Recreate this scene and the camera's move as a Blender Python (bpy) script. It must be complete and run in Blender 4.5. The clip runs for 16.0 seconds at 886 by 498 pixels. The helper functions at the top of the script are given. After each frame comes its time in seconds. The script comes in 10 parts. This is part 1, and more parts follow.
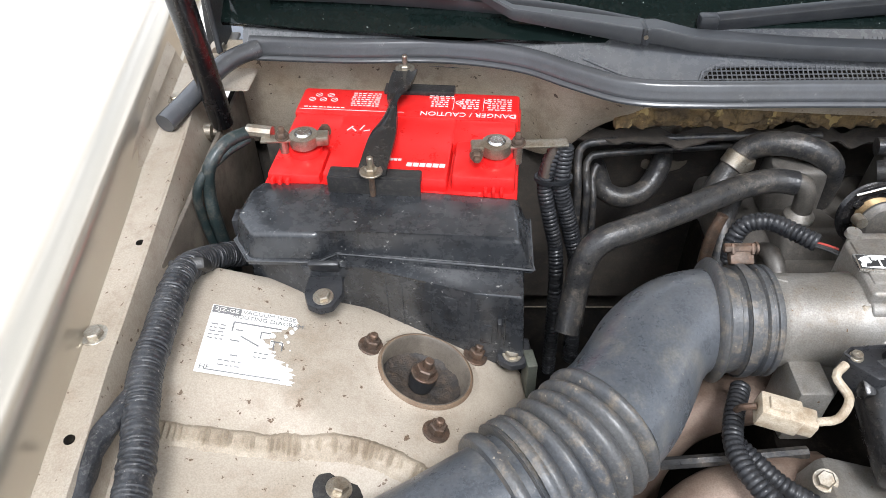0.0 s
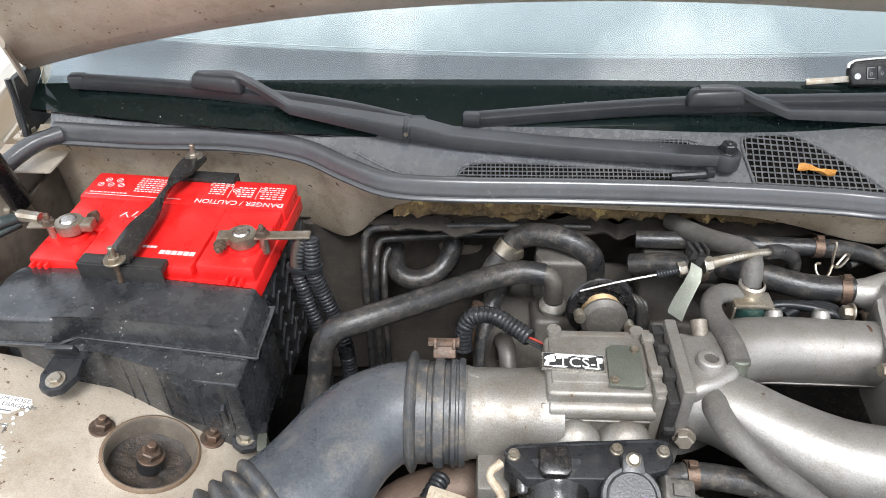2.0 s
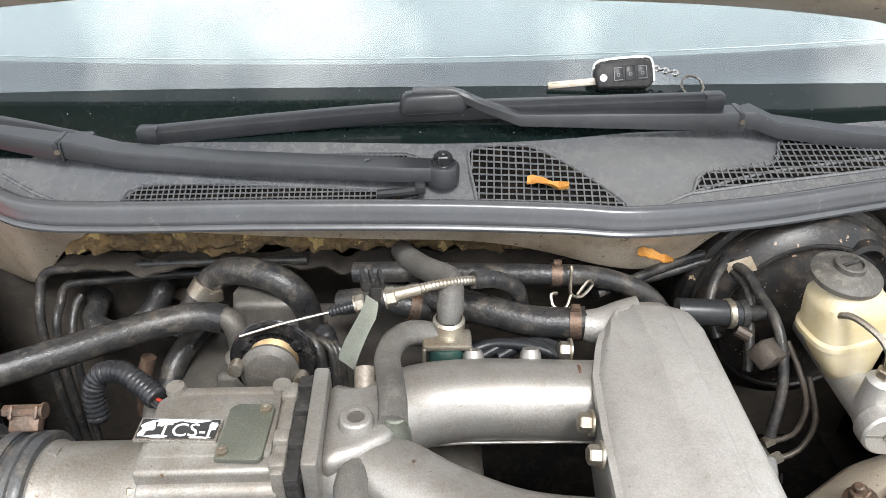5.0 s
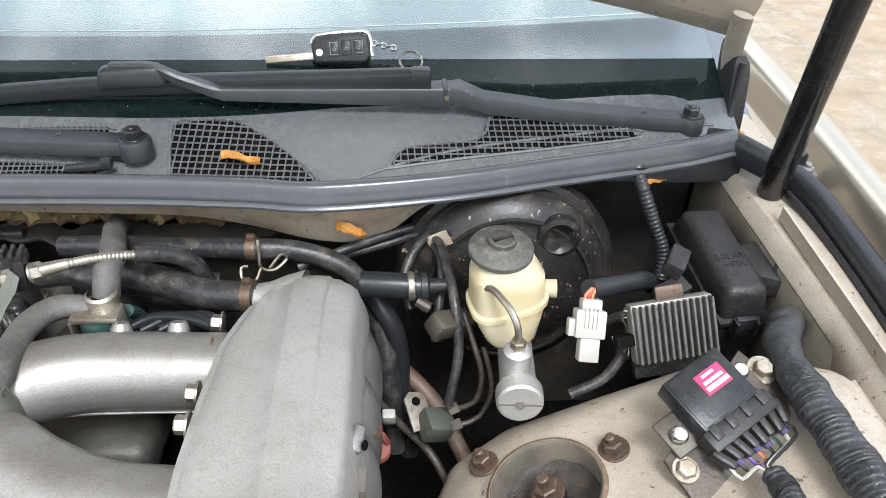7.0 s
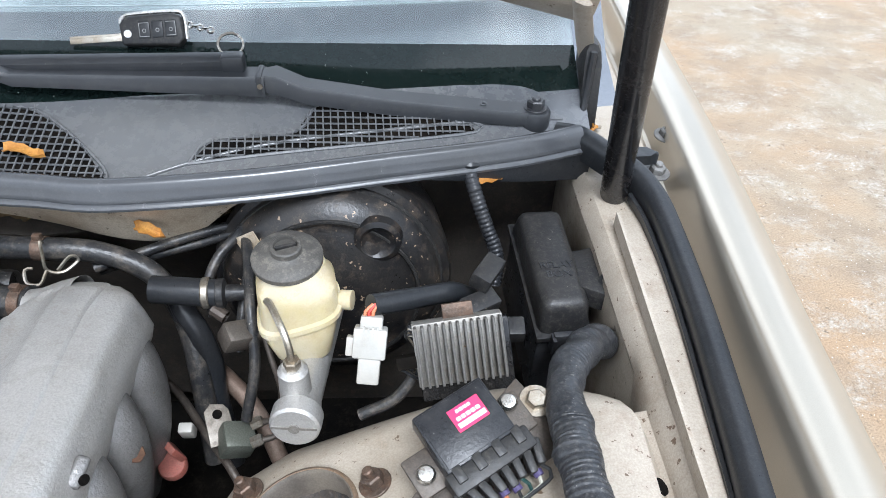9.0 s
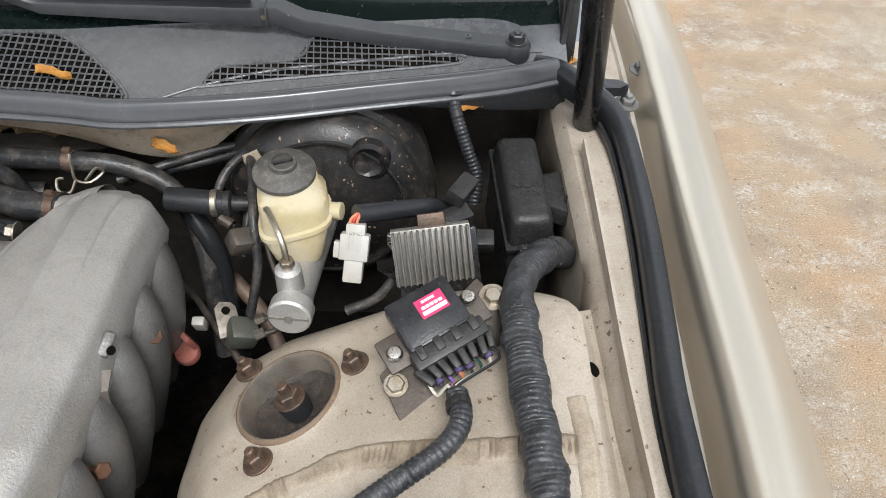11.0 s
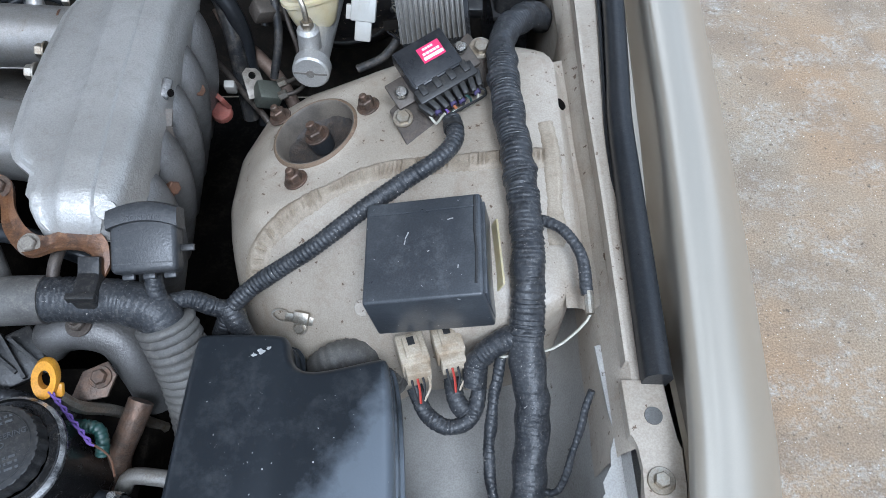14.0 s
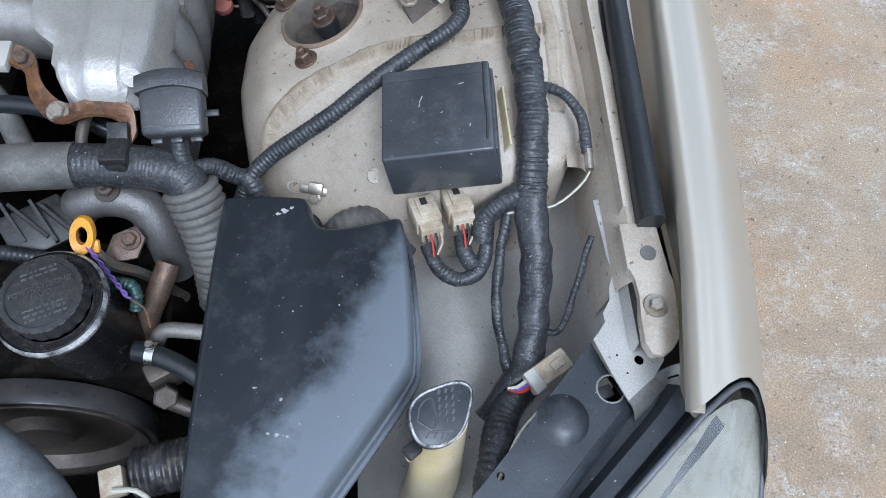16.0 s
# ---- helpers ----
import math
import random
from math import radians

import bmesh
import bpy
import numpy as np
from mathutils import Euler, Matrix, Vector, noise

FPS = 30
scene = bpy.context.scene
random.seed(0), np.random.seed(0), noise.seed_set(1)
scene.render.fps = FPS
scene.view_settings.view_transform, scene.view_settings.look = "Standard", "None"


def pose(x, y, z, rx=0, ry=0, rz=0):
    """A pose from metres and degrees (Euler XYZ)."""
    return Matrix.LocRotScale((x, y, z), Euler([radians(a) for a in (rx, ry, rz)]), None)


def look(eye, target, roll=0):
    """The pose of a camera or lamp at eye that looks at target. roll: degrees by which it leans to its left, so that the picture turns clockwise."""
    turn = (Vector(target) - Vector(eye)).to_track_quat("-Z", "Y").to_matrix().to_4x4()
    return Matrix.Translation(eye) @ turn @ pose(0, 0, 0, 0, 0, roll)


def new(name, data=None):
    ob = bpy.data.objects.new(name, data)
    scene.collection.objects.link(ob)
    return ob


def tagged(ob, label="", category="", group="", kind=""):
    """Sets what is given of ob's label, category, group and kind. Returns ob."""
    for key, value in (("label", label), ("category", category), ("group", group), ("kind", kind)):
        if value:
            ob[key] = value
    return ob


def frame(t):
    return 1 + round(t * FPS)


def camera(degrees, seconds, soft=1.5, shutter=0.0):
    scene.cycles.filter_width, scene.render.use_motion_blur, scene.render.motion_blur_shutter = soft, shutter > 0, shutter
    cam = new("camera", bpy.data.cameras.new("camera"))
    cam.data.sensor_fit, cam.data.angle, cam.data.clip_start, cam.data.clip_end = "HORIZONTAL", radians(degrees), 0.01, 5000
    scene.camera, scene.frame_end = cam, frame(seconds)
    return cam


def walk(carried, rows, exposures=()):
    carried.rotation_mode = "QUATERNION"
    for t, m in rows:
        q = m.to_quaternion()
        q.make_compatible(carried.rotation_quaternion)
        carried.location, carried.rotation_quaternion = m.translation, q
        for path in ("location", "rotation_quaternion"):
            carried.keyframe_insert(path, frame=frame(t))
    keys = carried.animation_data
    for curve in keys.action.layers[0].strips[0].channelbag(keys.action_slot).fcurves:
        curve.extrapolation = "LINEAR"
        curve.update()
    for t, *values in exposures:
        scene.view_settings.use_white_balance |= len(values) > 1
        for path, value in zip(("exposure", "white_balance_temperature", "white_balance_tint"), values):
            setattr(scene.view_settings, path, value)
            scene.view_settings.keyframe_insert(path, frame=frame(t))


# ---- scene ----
cam = camera(63.1, 16.0, soft=0.3)
PATH = [
    (0, (0.023, 0.033, 1.282), (-0.032, 1.502, -0.073), -1.5),
    (0.5, (0.053, 0.004, 1.3), (0.009, 1.489, -0.038), -1.0),
    (1, (0.123, 0.007, 1.32), (0.092, 1.511, 0.002), -0.3),
    (1.5, (0.226, 0.024, 1.325), (0.18, 1.555, 0.038), -0.3),
    (2, (0.3, 0.043, 1.335), (0.227, 1.597, 0.077), -0.7),
    (2.5, (0.357, 0.074, 1.307), (0.258, 1.65, 0.079), -0.6),
    (3, (0.409, 0.1, 1.291), (0.294, 1.704, 0.101), -1.5),
    (3.5, (0.449, 0.137, 1.255), (0.35, 1.765, 0.098), -2.2),
    (4, (0.497, 0.175, 1.216), (0.452, 1.817, 0.076), -2.1),
    (4.2, (0.512, 0.184, 1.207), (0.501, 1.832, 0.073), -1.5),
    (6.3, (0.715, 0.072, 1.27), (0.814, 1.699, 0.109), 1.4),
    (6.5, (0.751, 0.086, 1.264), (0.857, 1.704, 0.092), 1.6),
    (7, (0.842, 0.128, 1.244), (0.963, 1.718, 0.036), 1.6),
    (7.5, (0.911, 0.157, 1.232), (1.044, 1.721, -0.006), 1.8),
    (8, (0.965, 0.173, 1.237), (1.1, 1.721, -0.022), 2.1),
    (8.5, (0.997, 0.184, 1.235), (1.129, 1.721, -0.038), 2.4),
    (8.7, (1.009, 0.184, 1.238), (1.137, 1.719, -0.037), 2.5),
    (10.8, (1.053, 0.113, 1.279), (1.131, 1.556, -0.104), 2.9),
    (11, (1.058, 0.108, 1.283), (1.122, 1.526, -0.126), 2.6),
    (11.5, (1.056, 0.085, 1.299), (1.12, 1.416, -0.192), 2.9),
    (12, (1.058, 0.049, 1.309), (1.118, 1.295, -0.254), 2.9),
    (12.5, (1.055, 0.025, 1.314), (1.128, 1.179, -0.318), 3.2),
    (13, (1.044, -0.002, 1.333), (1.123, 1.093, -0.338), 3.3),
    (13.5, (1.048, -0.021, 1.336), (1.134, 1.044, -0.355), 3.7),
    (14, (1.047, -0.044, 1.345), (1.139, 0.999, -0.359), 4.1),
    (14.5, (1.043, -0.064, 1.345), (1.155, 0.949, -0.377), 5.5),
    (15, (1.038, -0.077, 1.339), (1.169, 0.893, -0.406), 6.7),
    (15.5, (1.025, -0.101, 1.339), (1.187, 0.83, -0.423), 8.2),
    (16, (1.002, -0.133, 1.349), (1.191, 0.779, -0.421), 9.4),
]
EXPOSE = [(0.0, 0.61, 6050, 11), (2.5, 0.73, 6230, 10), (4.2, 0.88, 6350, 10), (7.0, 0.71, 6000, 9), (8.7, 0.68, 5650, 9), (10.8, 0.32, 6250, 10), (12.0, 0.21, 5620, 9), (13.5, 0.08, 5220, 8), (16.0, 0.13, 5250, 9)]
walk(cam, [(t, look(eye, target, roll)) for t, eye, target, roll in PATH], EXPOSE)

# ---- world, sun ----
world = bpy.data.worlds.new("overcast_sky")
scene.world = world
world.use_nodes = True
wn, wl = world.node_tree.nodes, world.node_tree.links
bg = wn["Background"]
sky = wn.new("ShaderNodeTexSky")
sky.sky_type, sky.sun_disc = "NISHITA", False
sky.sun_elevation, sky.sun_rotation = radians(62), radians(205)
sky.air_density, sky.dust_density = 1.0, 3.0
w_co = wn.new("ShaderNodeTexCoord")
w_no = wn.new("ShaderNodeTexNoise")
w_no.inputs["Scale"].default_value, w_no.inputs["Detail"].default_value = 2.7, 8.0
w_ra = wn.new("ShaderNodeValToRGB")
w_ra.color_ramp.elements[0].position, w_ra.color_ramp.elements[0].color = 0.44, (5.3, 5.55, 5.75, 1)
w_ra.color_ramp.elements[1].position, w_ra.color_ramp.elements[1].color = 0.57, (12.0, 11.9, 11.7, 1)
w_mx = wn.new("ShaderNodeMix")
w_mx.data_type = "RGBA"
w_mx.inputs[0].default_value = 0.85
wl.new(w_co.outputs["Generated"], w_no.inputs["Vector"])
wl.new(w_no.outputs["Fac"], w_ra.inputs["Fac"])
wl.new(sky.outputs["Color"], w_mx.inputs[6])
wl.new(w_ra.outputs["Color"], w_mx.inputs[7])
w_sep = wn.new("ShaderNodeSeparateXYZ")
w_rise = wn.new("ShaderNodeMapRange")
w_rise.inputs["To Min"].default_value, w_rise.inputs["To Max"].default_value = 0.78, 1.32
w_mul = wn.new("ShaderNodeVectorMath")
w_mul.operation = "SCALE"
wl.new(w_co.outputs["Generated"], w_sep.inputs[0])
wl.new(w_sep.outputs["Z"], w_rise.inputs["Value"])
wl.new(w_mx.outputs[2], w_mul.inputs[0])
wl.new(w_rise.outputs["Result"], w_mul.inputs["Scale"])
wl.new(w_mul.outputs["Vector"], bg.inputs["Color"])
bg.inputs["Strength"].default_value = 0.152
sun = new("sun", bpy.data.lights.new("sun", "SUN"))
sun.data.energy, sun.data.angle, sun.data.color = 2.6, radians(18), (1.0, 0.98, 0.95)
sun.matrix_world = look((0.9, -1.6, 4), (0.47, 0.4, 0.7))


# ---- materials ----
def mat(name, base, rough=0.5, metal=0.0, second=None, scale=14.0, amount=1.0, dust=None, dust_amount=0.0, dust_scale=60.0,
        bump=0.0, bump_scale=220.0, specks=None, speck_scale=120.0, speck_cut=0.70, coat=0.0, ior=None, sss=0.0, spec=0.5, rough_var=0.12, grain=0.35, grain_scale=700.0, grain_detail=2.0):
    m = bpy.data.materials.new(name)
    m.use_nodes = True
    n, l = m.node_tree.nodes, m.node_tree.links
    b = n["Principled BSDF"]
    b.inputs["Metallic"].default_value = metal
    b.inputs["Coat Weight"].default_value = coat
    b.inputs["Coat Roughness"].default_value = 0.12
    b.inputs["Specular IOR Level"].default_value = spec
    if ior:
        b.inputs["IOR"].default_value = ior
    if sss:
        b.inputs["Subsurface Weight"].default_value = sss
        b.inputs["Subsurface Radius"].default_value = (0.012, 0.009, 0.004)
        b.inputs["Subsurface Scale"].default_value = 1.0
    co = n.new("ShaderNodeTexCoord")

    def noise_fac(sc, lo, hi, detail=5.0, roughness=0.6):
        t = n.new("ShaderNodeTexNoise")
        t.inputs["Scale"].default_value, t.inputs["Detail"].default_value = sc, detail
        t.inputs["Roughness"].default_value = roughness
        l.new(co.outputs["Object"], t.inputs["Vector"])
        r = n.new("ShaderNodeMapRange")
        r.inputs["From Min"].default_value, r.inputs["From Max"].default_value = lo, hi
        l.new(t.outputs["Fac"], r.inputs["Value"])
        return t.outputs["Fac"], r.outputs["Result"]

    def mix(fac, a, c, k=1.0):
        x = n.new("ShaderNodeMix")
        x.data_type = "RGBA"
        if k != 1.0:
            mu = n.new("ShaderNodeMath")
            mu.operation = "MULTIPLY"
            mu.inputs[1].default_value = k
            l.new(fac, mu.inputs[0])
            fac = mu.outputs[0]
        l.new(fac, x.inputs[0])
        if isinstance(a, tuple):
            x.inputs[6].default_value = (*a, 1)
        else:
            l.new(a, x.inputs[6])
        x.inputs[7].default_value = (*c, 1)
        return x.outputs[2]

    second = second or tuple(min(1.0, v * 0.72) for v in base)
    _, f1 = noise_fac(scale, 0.40, 0.62)
    col = mix(f1, base, second, amount)
    raw2, f2 = noise_fac(dust_scale, 0.50, 0.66, 9.0, 0.78)
    _, f4 = noise_fac(grain_scale, 0.36, 0.64, grain_detail, 0.5 if grain_detail < 4 else 0.85)
    if dust:
        col = mix(f2, col, dust, dust_amount)
    if grain:
        gm = n.new("ShaderNodeMix")
        gm.data_type, gm.blend_type = "RGBA", "MULTIPLY"
        gk = n.new("ShaderNodeMath")
        gk.operation = "MULTIPLY"
        gk.inputs[1].default_value = grain
        l.new(f4, gk.inputs[0])
        l.new(gk.outputs[0], gm.inputs[0])
        l.new(col, gm.inputs[6])
        gm.inputs[7].default_value = (0.40, 0.39, 0.38, 1)
        col = gm.outputs[2]
    if specks:
        _, f3 = noise_fac(speck_scale, speck_cut, speck_cut + 0.03, 3.0)
        col = mix(f3, col, specks)
    l.new(col, b.inputs["Base Color"])
    rr = n.new("ShaderNodeMapRange")
    rr.inputs["From Min"].default_value, rr.inputs["From Max"].default_value = 0.3, 0.7
    rr.inputs["To Min"].default_value, rr.inputs["To Max"].default_value = max(0.02, rough - rough_var), min(1.0, rough + rough_var)
    l.new(raw2, rr.inputs["Value"])
    l.new(rr.outputs["Result"], b.inputs["Roughness"])
    if bump:
        raw3, _ = noise_fac(bump_scale, 0.3, 0.7, 4.0)
        bp = n.new("ShaderNodeBump")
        bp.inputs["Strength"].default_value, bp.inputs["Distance"].default_value = bump, 0.002
        l.new(raw3, bp.inputs["Height"])
        l.new(bp.outputs["Normal"], b.inputs["Normal"])
    return m


DUST = (0.25, 0.21, 0.165)
BEIGE = (0.44, 0.385, 0.315)
M_BAY = mat("bay_paint", BEIGE, 0.42, 0.0, (0.365, 0.315, 0.25), 7, 1.0, (0.27, 0.205, 0.145), 0.5, 24, 0.08, 160, (0.12, 0.08, 0.05), 130, 0.66, coat=0.06, grain=0.3)
# bay paint darkened for shade in recesses, with dirt on top
M_SHADEBAY = mat("bay_paint_shaded_dirty", (0.17, 0.145, 0.115), 0.55, 0.0, (0.095, 0.080, 0.064), 14, 1.0, (0.055, 0.045, 0.036), 0.6, 30, 0.1, 160)
# the right wall's paint: part shade put into the colour, part dirt
M_WALLSHADEDIRT = mat("bay_wall_shaded_dirty", (0.30, 0.262, 0.212), 0.5, 0.0, (0.20, 0.17, 0.135), 10, 1.0, (0.12, 0.095, 0.07), 0.6, 26, 0.1, 160, (0.08, 0.06, 0.045), 90, 0.66)
M_BODY = mat("body_paint", (0.47, 0.425, 0.35), 0.30, 0.65, (0.455, 0.41, 0.335), 5, 1.0, coat=0.5, rough_var=0.02, grain=0.1, grain_scale=1500.0)
M_GREYBAY = mat("grey_primer_paint", (0.43, 0.415, 0.385), 0.5, 0.0, (0.33, 0.315, 0.29), 8, 1.0, (0.36, 0.34, 0.31), 0.35, 110, 0.05, 200, (0.12, 0.10, 0.08), 130, 0.69, coat=0.1)
M_LIP = mat("lip_paint_dirty", (0.52, 0.445, 0.345), 0.5, 0.0, (0.42, 0.335, 0.24), 12, 1.0, (0.13, 0.09, 0.055), 0.40, 28, 0.1, 160, (0.10, 0.07, 0.045), 110, 0.66)
M_SEALER = mat("seam_sealer", (0.39, 0.33, 0.25), 0.6, 0.0, (0.28, 0.225, 0.16), 20, 1.0, (0.24, 0.19, 0.14), 0.4, 80, 0.4, 120)
M_PLASTIC = mat("black_plastic", (0.016, 0.017, 0.0195), 0.31, 0.0, (0.034, 0.035, 0.038), 10, 1.0, (0.085, 0.08, 0.075), 0.30, 55, 0.14, 350, (0.30, 0.29, 0.27), 220, 0.73, ior=1.40)
M_FUSEPL = mat("satin_black_plastic", (0.018, 0.0195, 0.022), 0.27, 0.0, (0.040, 0.043, 0.047), 16, 1.0, (0.10, 0.10, 0.10), 0.3, 45, 0.05, 300, (0.33, 0.32, 0.30), 210, 0.685, rough_var=0.1, grain=0.2, coat=0.3)
M_SMOOTHPL = mat("smooth_black_plastic", (0.036, 0.040, 0.046), 0.36, 0.0, (0.062, 0.067, 0.074), 7, 1.0, (0.11, 0.115, 0.12), 0.4, 45, 0.08, 300, (0.30, 0.30, 0.295), 210, 0.70, rough_var=0.1, grain=0.35, coat=0.15)
M_DARKPL = mat("dark_plastic_dusty", (0.018, 0.018, 0.019), 0.40, 0.0, (0.030, 0.029, 0.028), 14, 1.0, (0.15, 0.135, 0.11), 0.30, 230, 0.2, 350, (0.26, 0.235, 0.195), 300, 0.72, ior=1.40)
M_RUBBER = mat("rubber", (0.017, 0.019, 0.022), 0.33, 0.0, (0.024, 0.025, 0.027), 8, 1.0, (0.12, 0.115, 0.105), 0.14, 200, 0.08, 300, rough_var=0.08, ior=1.40)
M_HOSE = mat("dusty_rubber_hose", (0.022, 0.023, 0.025), 0.34, 0.0, (0.046, 0.044, 0.042), 30, 1.0, (0.17, 0.145, 0.115), 0.60, 70, 0.30, 260, (0.26, 0.23, 0.185), 260, 0.70, ior=1.45, grain=0.5, grain_scale=420)
M_INTAKE = mat("intake_rubber", (0.062, 0.070, 0.081), 0.32, 0.0, (0.095, 0.102, 0.112), 10, 1.0, (0.20, 0.185, 0.155), 0.45, 26, 0.14, 260, (0.24, 0.215, 0.18), 210, 0.70, rough_var=0.14, coat=0.15, grain=0.4, grain_scale=420)
M_SEAL = mat("weatherstrip_rubber", (0.075, 0.078, 0.084), 0.24, 0.0, (0.066, 0.068, 0.071), 9, 1.0, (0.20, 0.195, 0.18), 0.10, 50, 0.02, 400, rough_var=0.05, grain=0.1)
M_TAPE = mat("black_tape", (0.022, 0.024, 0.028), 0.38, 0.0, (0.040, 0.042, 0.046), 34, 1.0, (0.20, 0.19, 0.175), 0.45, 300, 0.25, 420, (0.34, 0.32, 0.29), 420, 0.68, ior=1.45, grain=0.5, grain_scale=500)
M_COWL = mat("cowl_plastic", (0.100, 0.105, 0.113), 0.27, 0.0, (0.135, 0.137, 0.139), 6, 1.0, (0.20, 0.19, 0.17), 0.12, 60, 0.02, 500, (0.30, 0.29, 0.26), 230, 0.74, rough_var=0.05, grain=0.10, coat=0.3)
M_WIPER = mat("wiper_black", (0.022, 0.024, 0.027), 0.36, 0.0, (0.036, 0.038, 0.042), 8, 1.0, (0.16, 0.15, 0.13), 0.08, 60, 0.015, 500, (0.30, 0.28, 0.25), 220, 0.74, rough_var=0.05, grain=0.12, coat=0.05, spec=0.38)
M_ALU = mat("cast_aluminium", (0.50, 0.485, 0.46), 0.43, 0.55, (0.40, 0.385, 0.36), 9, 1.0, (0.27, 0.235, 0.19), 0.3, 60, 0.34, 380, (0.20, 0.155, 0.11), 120, 0.75, grain=0.22, rough_var=0.06)
M_RUNNER = mat("satin_cast_aluminium", (0.345, 0.332, 0.312), 0.42, 0.65, (0.275, 0.262, 0.243), 12, 1.0, (0.20, 0.165, 0.13), 0.45, 40, 0.12, 500, (0.16, 0.12, 0.09), 130, 0.71, grain=0.25, rough_var=0.09)
# the plenum's metal darkened for the shade below it, plus grime
M_RUNLOW = mat("shaded_grimy_casting", (0.235, 0.228, 0.22), 0.45, 0.6, (0.17, 0.163, 0.155), 14, 1.0, (0.11, 0.10, 0.09), 0.5, 30, 0.4, 420, (0.20, 0.155, 0.11), 120, 0.73, grain=0.25)
M_ALUDIRTY = mat("dirty_cast_aluminium", (0.31, 0.297, 0.272), 0.47, 0.5, (0.225, 0.207, 0.18), 18, 1.0, (0.22, 0.17, 0.12), 0.45, 90, 0.15, 500, (0.14, 0.09, 0.05), 120, 0.70)
M_CAM = mat("grimy_cam_cover", (0.125, 0.117, 0.106), 0.5, 0.3, (0.085, 0.078, 0.068), 14, 1.0, (0.23, 0.20, 0.165), 0.4, 80, 0.2, 300)
M_BRASS = mat("brass_spring", (0.42, 0.30, 0.16), 0.4, 0.8, (0.30, 0.21, 0.11), 60, 1.0, (0.16, 0.12, 0.08), 0.4, 200)
M_STEEL = mat("zinc_steel", (0.46, 0.43, 0.37), 0.38, 0.85, (0.34, 0.29, 0.22), 40, 1.0, (0.22, 0.15, 0.09), 0.45, 150, 0.1, 400)
M_BRIGHT = mat("bright_metal", (0.66, 0.65, 0.62), 0.25, 0.95, (0.55, 0.54, 0.51), 40, 1.0, bump=0.05)
M_RUST = mat("rusty_steel", (0.095, 0.068, 0.052), 0.5, 0.5, (0.16, 0.10, 0.068), 90, 1.0, (0.24, 0.20, 0.16), 0.5, 260, 0.3, 350)
M_BOLTRUST = mat("rusty_bolt", (0.19, 0.095, 0.055), 0.5, 0.4, (0.13, 0.07, 0.045), 60, 1.0, (0.36, 0.22, 0.13), 0.4, 200)
M_RUSTBRK = mat("rusted_bracket", (0.19, 0.088, 0.038), 0.42, 0.3, (0.075, 0.045, 0.032), 45, 1.0, (0.36, 0.20, 0.10), 0.45, 120, 0.3, 300)
M_DIRT = mat("dish_dirt", (0.030, 0.027, 0.025), 0.55, 0.0, (0.060, 0.046, 0.036), 60, 1.0, (0.15, 0.11, 0.075), 0.55, 170, 0.8, 300)
M_RED = mat("red_plastic", (0.72, 0.014, 0.012), 0.33, 0.0, (0.64, 0.012, 0.011), 8, 1.0, (0.58, 0.05, 0.045), 0.3, 50, 0.04, 300, grain=0.08)
M_CREAM = mat("yellowed_plastic", (0.50, 0.42, 0.235), 0.34, 0.0, (0.54, 0.475, 0.33), 16, 1.0, (0.38, 0.27, 0.14), 0.45, 38, 0.04, 200, sss=0.25, grain=0.08)
M_WHITE = mat("white_plastic", (0.43, 0.42, 0.385), 0.45, 0.0, (0.38, 0.36, 0.32), 25, 1.0, (0.45, 0.40, 0.32), 0.35, 80, 0.05, 200, grain=0.08)
M_TAN = mat("aged_white_connector", (0.50, 0.43, 0.33), 0.5, 0.0, (0.34, 0.265, 0.18), 60, 1.0, (0.30, 0.23, 0.15), 0.4, 90, 0.05, 200)
M_FOAM = mat("yellow_insulation", (0.25, 0.165, 0.070), 0.95, 0.0, (0.11, 0.078, 0.045), 26, 1.0, (0.035, 0.028, 0.020), 0.95, 48, 0.9, 200, (0.40, 0.29, 0.12), 40, 0.62)
M_FELT = mat("firewall_pad", (0.044, 0.039, 0.035), 0.7, 0.0, (0.085, 0.074, 0.062), 9, 1.0, (0.16, 0.13, 0.10), 0.45, 60, 0.35, 200, ior=1.40)
M_BLACK = mat("black_paint", (0.012, 0.012, 0.013), 0.22, 0.0, (0.022, 0.021, 0.02), 9, 1.0, (0.10, 0.085, 0.07), 0.28, 90, 0.08, 300, (0.3, 0.27, 0.22), 160, 0.72)
M_BOOST = mat("booster_paint", (0.011, 0.011, 0.012), 0.36, 0.0, (0.026, 0.024, 0.022), 16, 1.0, (0.10, 0.075, 0.055), 0.6, 55, 0.2, 300, (0.30, 0.22, 0.15), 130, 0.66, spec=0.4)
# near black: the shade of deep cavities and holes is in this grime colour
M_SHADEGRIME = mat("engine_grime_and_shade", (0.005, 0.0046, 0.0042), 0.8, 0.0, (0.010, 0.0085, 0.007), 14, 1.0, (0.06, 0.048, 0.036), 0.3, 60, 0.4, 200, ior=1.25, spec=0.12)
M_PIPE = mat("heat_stained_pipe", (0.24, 0.175, 0.135), 0.6, 0.35, (0.17, 0.115, 0.085), 14, 1.0, (0.30, 0.25, 0.20), 0.4, 60, 0.2, 250)
M_SCUFF = mat("scuff_grey", (0.36, 0.36, 0.35), 0.6)
# silver wear on the steering can; a painted highlight on the washer cap
M_WORNGLINTRIM = mat("worn_glinting_rim", (0.07, 0.07, 0.072), 0.28, 0.5, (0.50, 0.49, 0.475), 70, 1.0, (0.40, 0.39, 0.37), 0.5, 160)
